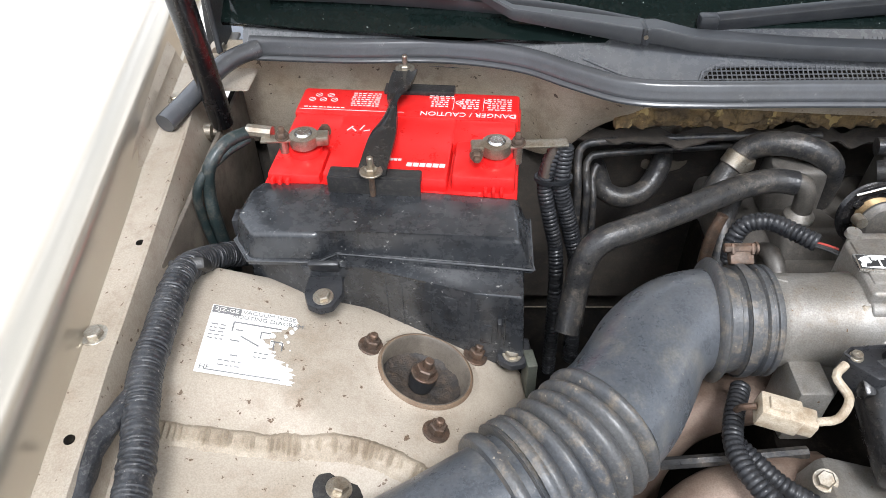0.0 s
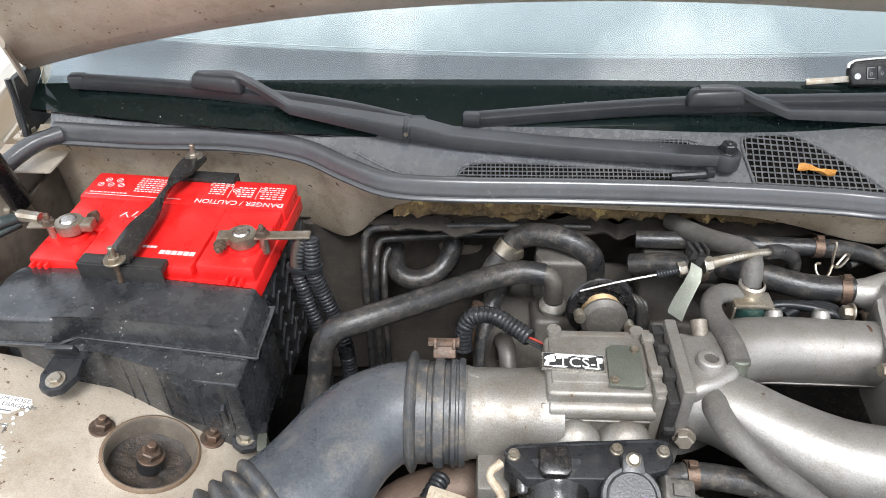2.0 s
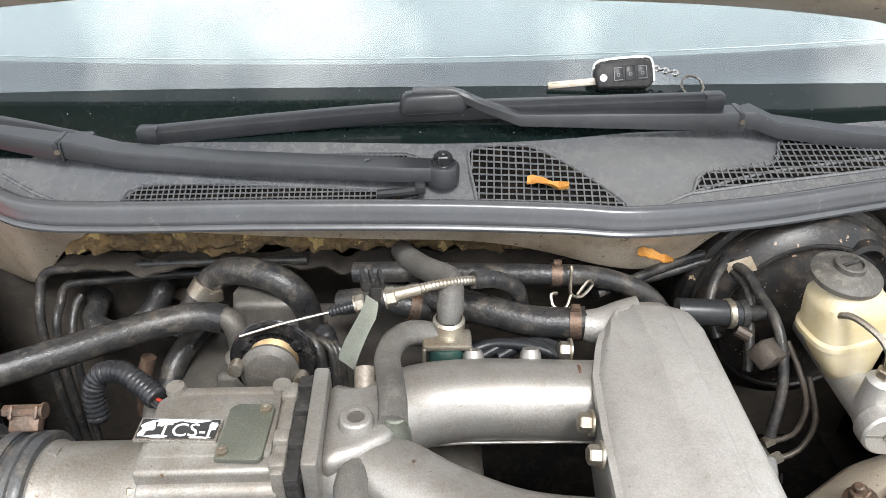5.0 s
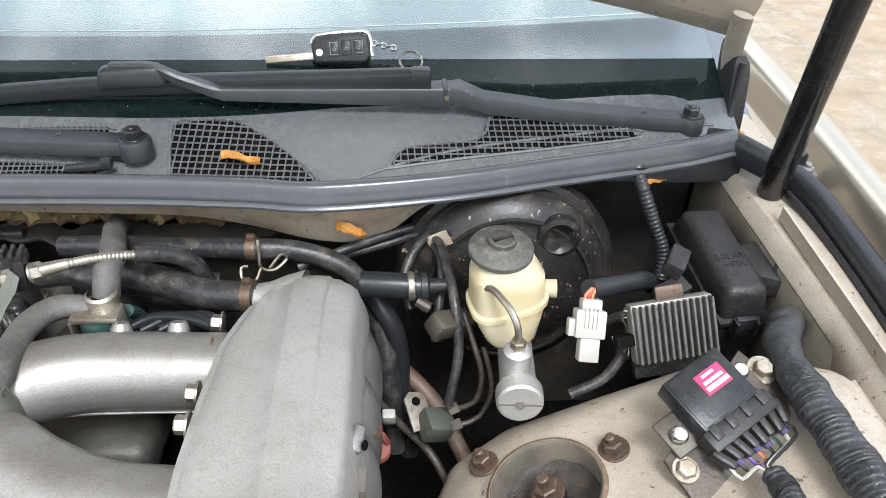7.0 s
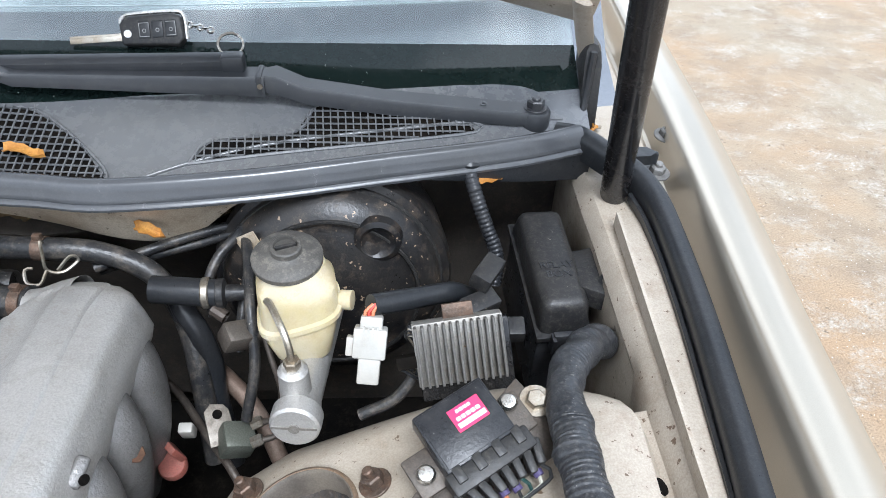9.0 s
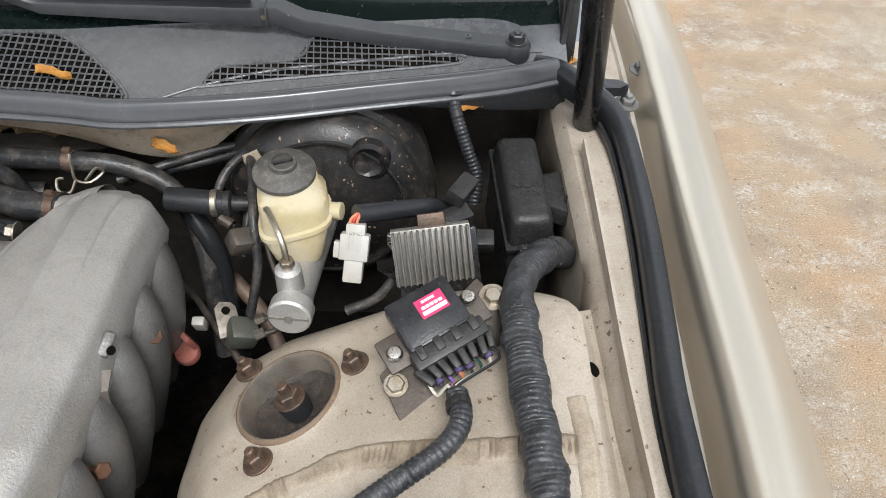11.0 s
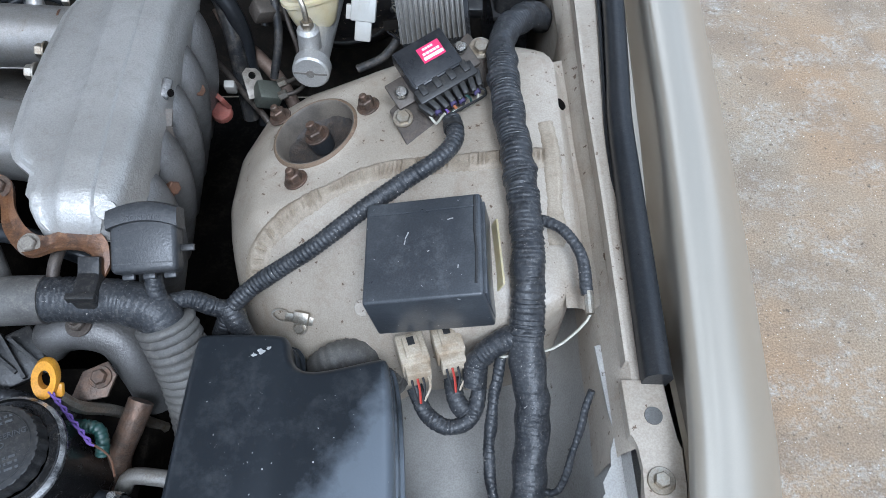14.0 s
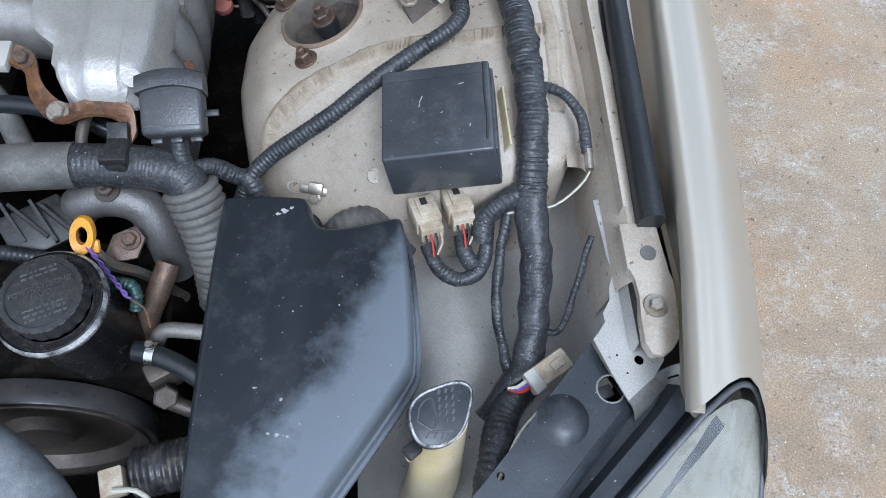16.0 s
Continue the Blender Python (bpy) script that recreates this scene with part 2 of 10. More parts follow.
M_DIMCAST = mat("greasy_casting", (0.115, 0.10, 0.085), 0.5, 0.4, (0.07, 0.055, 0.045), 24, 1.0, (0.20, 0.16, 0.12), 0.4, 120, 0.25, 300)
M_STAIN = mat("rust_stain", (0.20, 0.14, 0.09), 0.7, 0.0, (0.16, 0.10, 0.06), 60, 1.0, (0.38, 0.30, 0.21), 0.5, 120)
M_SENSOR = mat("grey_black_plastic", (0.026, 0.028, 0.031), 0.36, 0.0, (0.038, 0.039, 0.041), 20, 1.0, (0.13, 0.125, 0.115), 0.3, 260, 0.15, 500)
M_SLEEVE = mat("dusty_grey_sleeve", (0.12, 0.115, 0.105), 0.6, 0.0, (0.075, 0.07, 0.065), 24, 1.0, (0.24, 0.22, 0.19), 0.4, 130, 0.2, 300)
M_SCUFFDARK = mat("raised_grey_plastic", (0.085, 0.088, 0.092), 0.35, 0.0, (0.055, 0.057, 0.06), 60)
M_MODBRK = mat("dirty_steel_bracket", (0.27, 0.24, 0.20), 0.5, 0.3, (0.17, 0.145, 0.115), 30, 1.0, (0.10, 0.08, 0.06), 0.5, 120, 0.1, 300)
M_FIN = mat("dull_fin_aluminium", (0.14, 0.133, 0.122), 0.55, 0.2, (0.10, 0.095, 0.085), 30, 1.0, (0.12, 0.10, 0.08), 0.35, 160)
M_FAINT = mat("faint_glass_line", (0.50, 0.54, 0.55), 0.4)
M_LABEL = mat("label_paper", (0.80, 0.79, 0.75), 0.5, 0.0, (0.74, 0.73, 0.69), 25, 1.0, (0.60, 0.57, 0.50), 0.3, 70, grain=0.08)
M_STRUT = mat("gloss_black_strut", (0.008, 0.008, 0.009), 0.24, 0.0, (0.012, 0.011, 0.011), 20, 1.0, (0.05, 0.04, 0.035), 0.25, 60, 0.03, 300, (0.25, 0.22, 0.2), 190, 0.73, grain=0.1)
M_CAP = mat("dusty_cap_plastic", (0.060, 0.056, 0.050), 0.6, 0.0, (0.10, 0.093, 0.082), 30, 1.0, (0.25, 0.225, 0.185), 0.5, 120, 0.2, 300)
M_INK = mat("ink", (0.03, 0.03, 0.03), 0.6)
M_GREYINK = mat("grey_print", (0.22, 0.22, 0.22), 0.6)
M_PRINT = mat("white_print", (0.80, 0.70, 0.68), 0.5, grain=0.08)
M_PINK = mat("pink_label", (0.78, 0.03, 0.13), 0.45, grain=0.08)
M_GREENPL = mat("green_plastic", (0.022, 0.066, 0.057), 0.4, 0.0, (0.015, 0.045, 0.04), 30, 1.0, DUST, 0.3, 90)
M_GREENMET = mat("zinc_green_plate", (0.165, 0.175, 0.145), 0.45, 0.5, (0.125, 0.135, 0.11), 20, 1.0, (0.2, 0.18, 0.15), 0.3, 80, 0.1)
M_YELLOW = mat("yellow_plastic", (0.75, 0.36, 0.03), 0.4, 0.0, (0.60, 0.27, 0.02), 30, 1.0, (0.2, 0.12, 0.03), 0.3, 90)
M_PURPLE = mat("purple_string", (0.20, 0.11, 0.42), 0.7)
M_SEALRING = mat("violet_seal", (0.085, 0.065, 0.17), 0.6)
M_WIRE = mat("white_wire", (0.70, 0.67, 0.56), 0.5)
M_REDWIRE = mat("red_wire", (0.50, 0.05, 0.03), 0.5)
M_ORANGEWIRE = mat("orange_wire", (0.62, 0.22, 0.10), 0.5)
M_GREENWIRE = mat("green_sleeve", (0.020, 0.033, 0.034), 0.4, 0.0, (0.014, 0.022, 0.022), 30, 1.0, DUST, 0.3, 90)
M_LEAF = mat("dry_leaf", (0.55, 0.27, 0.05), 0.7, 0.0, (0.42, 0.18, 0.03), 60, 1.0, (0.25, 0.11, 0.03), 0.4, 150, 0.3)
M_BRICKRED = mat("faded_red_plastic", (0.30, 0.09, 0.065), 0.6, 0.0, (0.24, 0.075, 0.055), 40, 1.0, DUST, 0.3, 100)


def field(m, scale, lo, hi, detail=6.0, rough=0.6, shift=(0, 0, 0), stretch=(1, 1, 1)):
    """A noise of a material, mapped from lo..hi to 0..1."""
    n, l = m.node_tree.nodes, m.node_tree.links
    co, mp, t, r = n.new("ShaderNodeTexCoord"), n.new("ShaderNodeMapping"), n.new("ShaderNodeTexNoise"), n.new("ShaderNodeMapRange")
    mp.inputs["Location"].default_value, mp.inputs["Scale"].default_value = shift, stretch
    t.inputs["Scale"].default_value, t.inputs["Detail"].default_value, t.inputs["Roughness"].default_value = scale, detail, rough
    r.inputs["From Min"].default_value, r.inputs["From Max"].default_value = lo, hi
    l.new(co.outputs["Object"], mp.inputs["Vector"])
    l.new(mp.outputs["Vector"], t.inputs["Vector"])
    l.new(t.outputs["Fac"], r.inputs["Value"])
    return r.outputs["Result"]


def blend(m, fac, a, b, kind="MIX"):
    n, l = m.node_tree.nodes, m.node_tree.links
    x = n.new("ShaderNodeMix")
    x.data_type, x.blend_type = "RGBA", kind
    for i, v in ((0, fac), (6, a), (7, b)):
        if isinstance(v, (int, float)):
            x.inputs[i].default_value = v
        elif isinstance(v, tuple):
            x.inputs[i].default_value = (*v, 1)
        else:
            l.new(v, x.inputs[i])
    return x.outputs[2]


def arith(m, op, a, b):
    n, l = m.node_tree.nodes, m.node_tree.links
    x = n.new("ShaderNodeMath")
    x.operation, x.use_clamp = op, op in ("MULTIPLY", "SUBTRACT")
    for i, v in enumerate((a, b)):
        if isinstance(v, (int, float)):
            x.inputs[i].default_value = v
        else:
            l.new(v, x.inputs[i])
    return x.outputs[0]


def surface(m, col, rough, height=None, strength=0.3, dist=0.002):
    n, l = m.node_tree.nodes, m.node_tree.links
    b = n["Principled BSDF"]
    l.new(col, b.inputs["Base Color"])
    if isinstance(rough, float):
        b.inputs["Roughness"].default_value = rough
    else:
        l.new(rough, b.inputs["Roughness"])
    if height is not None:
        bp = n.new("ShaderNodeBump")
        bp.inputs["Strength"].default_value, bp.inputs["Distance"].default_value = strength, dist
        l.new(height, bp.inputs["Height"])
        l.new(bp.outputs["Normal"], b.inputs["Normal"])
    return m


def empty_mat(name):
    m = bpy.data.materials.new(name)
    m.use_nodes = True
    return m


def concrete():
    """Worn tan concrete: smooth ochre skin, pale crusts where it has broken up, grit and dark pits."""
    m = empty_mat("ground_concrete")
    col = blend(m, field(m, 1.3, 0.38, 0.62, 4.0), (0.355, 0.250, 0.155), (0.330, 0.278, 0.206))
    col = blend(m, field(m, 5.0, 0.45, 0.68, 8.0, 0.7, (3, 1, 0), (0.9, 1.05, 1)), col, (0.25, 0.195, 0.14))
    patch = field(m, 7.5, 0.49, 0.64, 10.0, 0.72, (7, 2, 0), (0.9, 1.1, 1))
    crumb = field(m, 85.0, 0.40, 0.60, 5.0, 0.7)
    col = blend(m, arith(m, "MULTIPLY", patch, crumb), col, (0.47, 0.445, 0.395))
    grit = field(m, 240.0, 0.30, 0.70, 4.0, 0.65)
    col = blend(m, 0.75, col, blend(m, grit, (0.42, 0.40, 0.37), (1.32, 1.32, 1.32)), "MULTIPLY")
    col = blend(m, field(m, 55.0, 0.61, 0.68, 5.0, 0.65), col, (0.13, 0.10, 0.07))
    col = blend(m, field(m, 150.0, 0.69, 0.73, 2.0, 0.5, (5, 5, 0)), col, (0.70, 0.68, 0.64))
    return surface(m, col, 0.9, arith(m, "ADD", grit, arith(m, "MULTIPLY", patch, crumb)), 0.55, 0.004)


def hazed_plastic():
    """Black lid, darker at its rear and clouded blue-grey over its front half."""
    m = empty_mat("hazed_black_plastic")
    n, l = m.node_tree.nodes, m.node_tree.links
    co, sp = n.new("ShaderNodeTexCoord"), n.new("ShaderNodeSeparateXYZ")
    l.new(co.outputs["Object"], sp.inputs[0])
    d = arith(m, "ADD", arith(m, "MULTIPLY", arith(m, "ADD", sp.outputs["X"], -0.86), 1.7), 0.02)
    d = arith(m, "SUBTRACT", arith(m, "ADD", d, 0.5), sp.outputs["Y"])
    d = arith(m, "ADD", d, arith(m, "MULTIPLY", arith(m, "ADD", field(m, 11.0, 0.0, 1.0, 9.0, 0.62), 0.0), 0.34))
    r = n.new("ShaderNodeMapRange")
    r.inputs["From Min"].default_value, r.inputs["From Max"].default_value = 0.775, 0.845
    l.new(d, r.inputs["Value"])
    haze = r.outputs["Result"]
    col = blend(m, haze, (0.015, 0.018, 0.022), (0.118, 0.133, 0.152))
    col = blend(m, arith(m, "MULTIPLY", field(m, 26.0, 0.5, 0.75, 8.0, 0.75), 0.35), col, (0.10, 0.105, 0.11))
    col = blend(m, field(m, 260.0, 0.735, 0.76, 2.0), col, (0.33, 0.33, 0.32))
    m.node_tree.nodes["Principled BSDF"].inputs["Specular IOR Level"].default_value = 0.32
    return surface(m, col, 0.33, field(m, 260.0, 0.2, 0.8, 4.0), 0.05)


M_CONCRETE = concrete()
M_AIRBOX = hazed_plastic()
M_PALECON = mat("pale_cement", (0.66, 0.645, 0.60), 0.9, 0.0, (0.58, 0.56, 0.51), 2.5, 1.0, (0.50, 0.47, 0.41), 0.4, 14, 0.3, 90, grain=0.15, grain_scale=160.0)
M_BELLOWS = mat("dirty_bellows_rubber", (0.056, 0.060, 0.066), 0.40, 0.0, (0.090, 0.090, 0.089), 22, 1.0, (0.24, 0.195, 0.14), 0.65, 60, 0.2, 260, (0.27, 0.23, 0.18), 180, 0.68, rough_var=0.12, grain=0.45, grain_scale=420)
M_HEADLENS = mat("lamp_reflector", (0.36, 0.355, 0.31), 0.3, 0.1, (0.27, 0.265, 0.23), 18, 1.0, coat=0.6)
M_SUPPORT = mat("dusty_black_panel", (0.020, 0.023, 0.028), 0.36, 0.0, (0.045, 0.050, 0.058), 11, 1.0, (0.085, 0.09, 0.095), 0.4, 40, 0.08, 300, (0.36, 0.35, 0.33), 170, 0.70, spec=0.45)
M_GREYDIRT = mat("dirty_grey_paint", (0.20, 0.195, 0.185), 0.55, 0.0, (0.10, 0.097, 0.09), 16, 1.0, (0.05, 0.048, 0.045), 0.5, 60, 0.1, 250)
M_LAMPRIM = mat("grey_lamp_rubber", (0.10, 0.105, 0.115), 0.45, 0.0, (0.06, 0.063, 0.07), 30, 1.0, (0.2, 0.2, 0.2), 0.4, 120)
M_BELT = mat("worn_belt", (0.030, 0.029, 0.030), 0.34, 0.0, (0.055, 0.052, 0.050), 20, 1.0, (0.09, 0.08, 0.07), 0.4, 120, 0.1, 300)
M_GREYHOSE = mat("grey_bloomed_rubber", (0.18, 0.195, 0.208), 0.5, 0.0, (0.105, 0.112, 0.12), 40, 1.0, (0.20, 0.205, 0.205), 0.6, 90, 0.2, 240)
M_DASHTOP = mat("grey_dashboard", (0.26, 0.275, 0.30), 0.2, 0.6, (0.22, 0.235, 0.26), 3, 1.0, rough_var=0.05)
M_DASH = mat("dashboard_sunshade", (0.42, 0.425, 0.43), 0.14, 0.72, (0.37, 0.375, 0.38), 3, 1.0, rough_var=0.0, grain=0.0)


def glass_mat(name, base, ior, trans, rough=0.0):
    m = bpy.data.materials.new(name)
    m.use_nodes = True
    b = m.node_tree.nodes["Principled BSDF"]
    b.inputs["Base Color"].default_value = (*base, 1)
    b.inputs["IOR"].default_value = ior
    b.inputs["Transmission Weight"].default_value = trans
    b.inputs["Roughness"].default_value = rough
    return m


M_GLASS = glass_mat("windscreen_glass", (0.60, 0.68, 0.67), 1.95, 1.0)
M_FRIT = mat("black_glass_band", (0.006, 0.011, 0.010), 0.06, 0.0, (0.006, 0.011, 0.010), 9, 1.0, (0.03, 0.035, 0.035), 0.2, 90, 0.0, 300, (0.34, 0.36, 0.34), 210, 0.715, ior=1.36, rough_var=0.03, grain=0.0)
M_LENS = glass_mat("clear_lens", (0.93, 0.95, 0.93), 1.45, 1.0)


# ---- builders ----
def thing(name, base, label, category, group="", kind=""):
    ob = new(name)
    ob.empty_display_size = 0.02
    ob.location = base
    return tagged(ob, label, category, group, kind)


def part(name, bm, material, parent=None, label="", smooth=35):
    me = bpy.data.meshes.new(name)
    bmesh.ops.recalc_face_normals(bm, faces=bm.faces)
    bm.to_mesh(me)
    bm.free()
    for m in material if isinstance(material, (list, tuple)) else (material,):
        me.materials.append(m)
    if smooth:
        me.shade_smooth()
        me.set_sharp_from_angle(angle=radians(smooth))
    ob = new(name, me)
    if parent:
        ob.parent = parent
        if parent.type == "EMPTY":
            ob.matrix_parent_inverse = Matrix.Translation(-parent.location)
        elif parent.parent is None:
            ob.matrix_parent_inverse = Matrix.Translation(-parent.location)
    if label:
        ob["label"] = label
    return ob


def B():
    return bmesh.new()


def merge(bm, tmp, m=None):
    if m is not None:
        bmesh.ops.transform(tmp, matrix=m, verts=tmp.verts)
    me = bpy.data.meshes.new("tmp")
    tmp.to_mesh(me)
    tmp.free()
    bm.from_mesh(me)
    bpy.data.meshes.remove(me)
    return bm


def box(bm, m, sx, sy, sz, bevel=0.0, seg=2, taper=1.0):
    """A box centred on m, top scaled by taper, edges bevelled."""
    t = B()
    bmesh.ops.create_cube(t, size=1.0)
    for v in t.verts:
        k = taper if v.co.z > 0 else 1.0
        v.co = Vector((v.co.x * sx * k, v.co.y * sy * k, v.co.z * sz))
    if bevel:
        bmesh.ops.bevel(t, geom=t.edges[:], offset=bevel, segments=seg, affect="EDGES", profile=0.5)
    return merge(bm, t, m)


def prism(bm, outline, z0, z1, bevel=0.0, m=None, seg=2, shrink=1.0):
    """An upright prism on an outline of (x, y), its upper rim bevelled."""
    t = B()
    cx = sum(p[0] for p in outline) / len(outline)
    cy = sum(p[1] for p in outline) / len(outline)
    lo = [t.verts.new((x, y, z0)) for x, y in outline]
    hi = [t.verts.new((cx + (x - cx) * shrink, cy + (y - cy) * shrink, z1)) for x, y in outline]
    n = len(lo)
    t.faces.new(lo[::-1])
    t.faces.new(hi)
    for i in range(n):
        t.faces.new((lo[i], lo[(i + 1) % n], hi[(i + 1) % n], hi[i]))
    if bevel:
        es = [e for e in t.edges if not (e.verts[0] in lo and e.verts[1] in lo)]
        bmesh.ops.bevel(t, geom=es, offset=bevel, segments=seg, affect="EDGES", profile=0.5)
    return merge(bm, t, m)


def lathe(bm, profile, m=None, n=24, closed=False):
    """A body turned round z from (radius, height) pairs."""
    t = B()
    rings = []
    for r, h in profile:
        if r < 1e-6:
            rings.append([t.verts.new((0, 0, h))])
        else:
            rings.append([t.verts.new((r * math.cos(2 * math.pi * i / n), r * math.sin(2 * math.pi * i / n), h)) for i in range(n)])
    for a, b in zip(rings, rings[1:]):
        for i in range(n):
            j = (i + 1) % n
            if len(a) == 1 and len(b) == 1:
                continue
            if len(a) == 1:
                t.faces.new((a[0], b[j], b[i]))
            elif len(b) == 1:
                t.faces.new((a[i], a[j], b[0]))
            else:
                t.faces.new((a[i], a[j], b[j], b[i]))
    return merge(bm, t, m)


def aim(p, d, spin=0.0):
    """A pose at p whose z axis runs along d."""
    return Matrix.Translation(p) @ Vector(d).to_track_quat("Z", "Y").to_matrix().to_4x4() @ Matrix.Rotation(radians(spin), 4, "Z")


def spline(pts, step):
    """Catmull-Rom points along pts, about a step apart."""
    p = [Vector(q) for q in pts]
    p = [p[0] * 2 - p[1]] + p + [p[-1] * 2 - p[-2]]
    out = []
    for i in range(1, len(p) - 2):
        a, b, c, d = p[i - 1], p[i], p[i + 1], p[i + 2]
        k = max(2, int((c - b).length / step + 0.5))
        for j in range(k):
            t = j / k
            out.append(0.5 * ((2 * b) + (c - a) * t + (2 * a - 5 * b + 4 * c - d) * t * t + (3 * b - a - 3 * c + d) * t ** 3))
    out.append(p[-2])
    return out


def tube(bm, pts, r, n=12, step=0.008, ribs=None, wobble=0.0, r_end=None, ends=True, flat=1.0, spiral=0):
    """A hose along pts. ribs: (height, pitch) of rings round it."""
    if ribs:
        step = min(step, ribs[1] / (6 if spiral else 4))
    c = spline(pts, step)
    run, total = [0.0], 0.0
    for a, b in zip(c, c[1:]):
        total += (b - a).length
        run.append(total)
    tan = [(c[min(i + 1, len(c) - 1)] - c[max(i - 1, 0)]).normalized() for i in range(len(c))]
    side = tan[0].orthogonal().normalized()
    rings = []
    for i, q in enumerate(c):
        side = (side - tan[i] * side.dot(tan[i])).normalized()
        other = tan[i].cross(side)
        rad = r if r_end is None else r + (r_end - r) * run[i] / max(total, 1e-6)
        if ribs:
            ph = (run[i] / ribs[1]) % 1.0
            rad += ribs[0] * (1.0 - abs(2 * ph - 1.0) ** 2 - 0.4)
        ring = []
        for k in range(n):
            a = 2 * math.pi * k / n
            w = rad
            if ribs and spiral:
                ph = (run[i] / ribs[1] + k / n) % 1.0
                w = r + ribs[0] * (ph - 0.4 if ph < 0.7 else (1 - ph) * 2.3 - 0.4) * 1.5 * (1 + 0.6 * noise.noise(q * 90))
            if wobble:
                w += wobble * noise.noise(Vector((q.x * 55 + math.cos(a), q.y * 55 + math.sin(a), q.z * 55)))
            ring.append(bm.verts.new(q + side * math.cos(a) * w + other * math.sin(a) * w * flat))
        rings.append(ring)
    for a, b in zip(rings, rings[1:]):
        for k in range(n):
            j = (k + 1) % n
            bm.faces.new((a[k], a[j], b[j], b[k]))
    if ends:
        bm.faces.new(rings[0][::-1])
        bm.faces.new(rings[-1])
    return bm


def taped(bm, pts, r, n=16, pitch=0.0042, lap=0.0008, lump=0.0012, r_end=None, calm=None):
    """A loom wound with tape: uneven turns that overlap like scales, lumps, and calm(q) to flatten the turns where they lie smooth."""
    c = spline(pts, pitch / 5)
    tan = [(c[min(i + 1, len(c) - 1)] - c[max(i - 1, 0)]).normalized() for i in range(len(c))]
    side = tan[0].orthogonal().normalized()
    run, total, rings = 0.0, sum((b - a).length for a, b in zip(c, c[1:])), []
    for i, q in enumerate(c):
        if i:
            run += (c[i] - c[i - 1]).length
        side = (side - tan[i] * side.dot(tan[i])).normalized()
        other = tan[i].cross(side)
        warp = run / pitch + 1.1 * noise.noise(Vector((run * 70, 3, 1)))
        flat = (calm(q) if calm else 1.0) * (0.55 + 0.9 * abs(noise.noise(Vector((run * 45, 8, 2)))))
        rad = r if r_end is None else r + (r_end - r) * run / max(total, 1e-6)
        ring = []
        for k in range(n):
            a = 2 * math.pi * k / n
            ph = warp + k / n
            turn, ph = math.floor(ph), ph % 1.0
            w = rad + lap * flat * ((ph if ph < 0.82 else (1 - ph) * 4.5) - 0.4 + 0.9 * noise.noise(Vector((turn * 7.3, 1, 5))))
            w += lump * noise.noise(Vector((q.x * 60 + math.cos(a) * 0.8, q.y * 60 + math.sin(a) * 0.8, q.z * 60)))
            ring.append(bm.verts.new(q + side * math.cos(a) * w + other * math.sin(a) * w))
        rings.append(ring)
    for a, b in zip(rings, rings[1:]):
        for k in range(n):
            j = (k + 1) % n
            bm.faces.new((a[k], a[j], b[j], b[k]))
    bm.faces.new(rings[0][::-1])
    bm.faces.new(rings[-1])
    return bm


def loft(bm, sections, closed=False, caps=False):
    """Quads between rows of points; closed: each row is a ring."""
    rows = [[bm.verts.new(p) for p in s] for s in sections]
    n = len(rows[0])
    for a, b in zip(rows, rows[1:]):
        for i in range(n if closed else n - 1):
            j = (i + 1) % n
            bm.faces.new((a[i], a[j], b[j], b[i]))
    if caps and closed:
        bm.faces.new(rows[0][::-1])
        bm.faces.new(rows[-1])
    return bm


def hexa(bm, m, r, h, washer=0.0, stud=0.0):
    """A hexagon nut with a washer and a stud end, along z from m."""
    if washer:
        lathe(bm, [(0, 0), (washer, 0), (washer, 0.0015), (washer * 0.96, 0.002), (0, 0.002)], m, 20)
    k = r * 1.06
    lathe(bm, [(0, 0.0015), (k, 0.0015), (k, h - 0.0012), (r * 0.9, h), (0, h)], m, 6)
    if stud:
        lathe(bm, [(0, h - 0.001), (r * 0.52, h - 0.001), (r * 0.52, h + stud - 0.001), (r * 0.4, h + stud), (0, h + stud)], m, 12)
    return bm


def fastener(name, p, d, r, h, material, parent, washer=0.0, stud=0.0, label=""):
    bm = B()
    hexa(bm, aim(p, d, 17.0), r, h, washer, stud)
    return part(name, bm, material, parent, label, 25)


def text_mesh(body, size, m, depth=0.0004):
    cu = bpy.data.curves.new("t", "FONT")
    cu.body, cu.size, cu.extrude = body, size, depth
    cu.align_x, cu.align_y = "CENTER", "CENTER"
    cu.resolution_u = 3
    ob = bpy.data.objects.new("t", cu)
    me = bpy.data.meshes.new_from_object(ob)
    bpy.data.objects.remove(ob)
    bpy.data.curves.remove(cu)
    bm = B()
    bm.from_mesh(me)
    bpy.data.meshes.remove(me)
    bmesh.ops.transform(bm, matrix=m, verts=bm.verts)
    return bm


def bars(bm, m, rows, width, pitch, height, seed=1):
    """Rows of small flat bars that stand for small print."""
    rnd = random.Random(seed)
    for i in range(rows):
        x = -width / 2
        while x < width / 2 - 0.002:
            w = min(rnd.uniform(0.002, 0.007), width / 2 - x)
            box(bm, m @ Matrix.Translation((x + w / 2, -i * pitch, 0)), w * 0.85, height, 0.0006)
            x += w + 0.0012
    return bm

# ---- ground ----
def build_ground():
    bm = B()
    s = 300.0
    bm.faces.new([bm.verts.new(p) for p in ((-s, -s, 0), (s, -s, 0), (s, s, 0), (-s, s, 0))])
    tagged(part("ground", bm, M_CONCRETE, smooth=0), "weathered tan concrete yard with stains and grit", "ground", kind="structure")


build_ground()
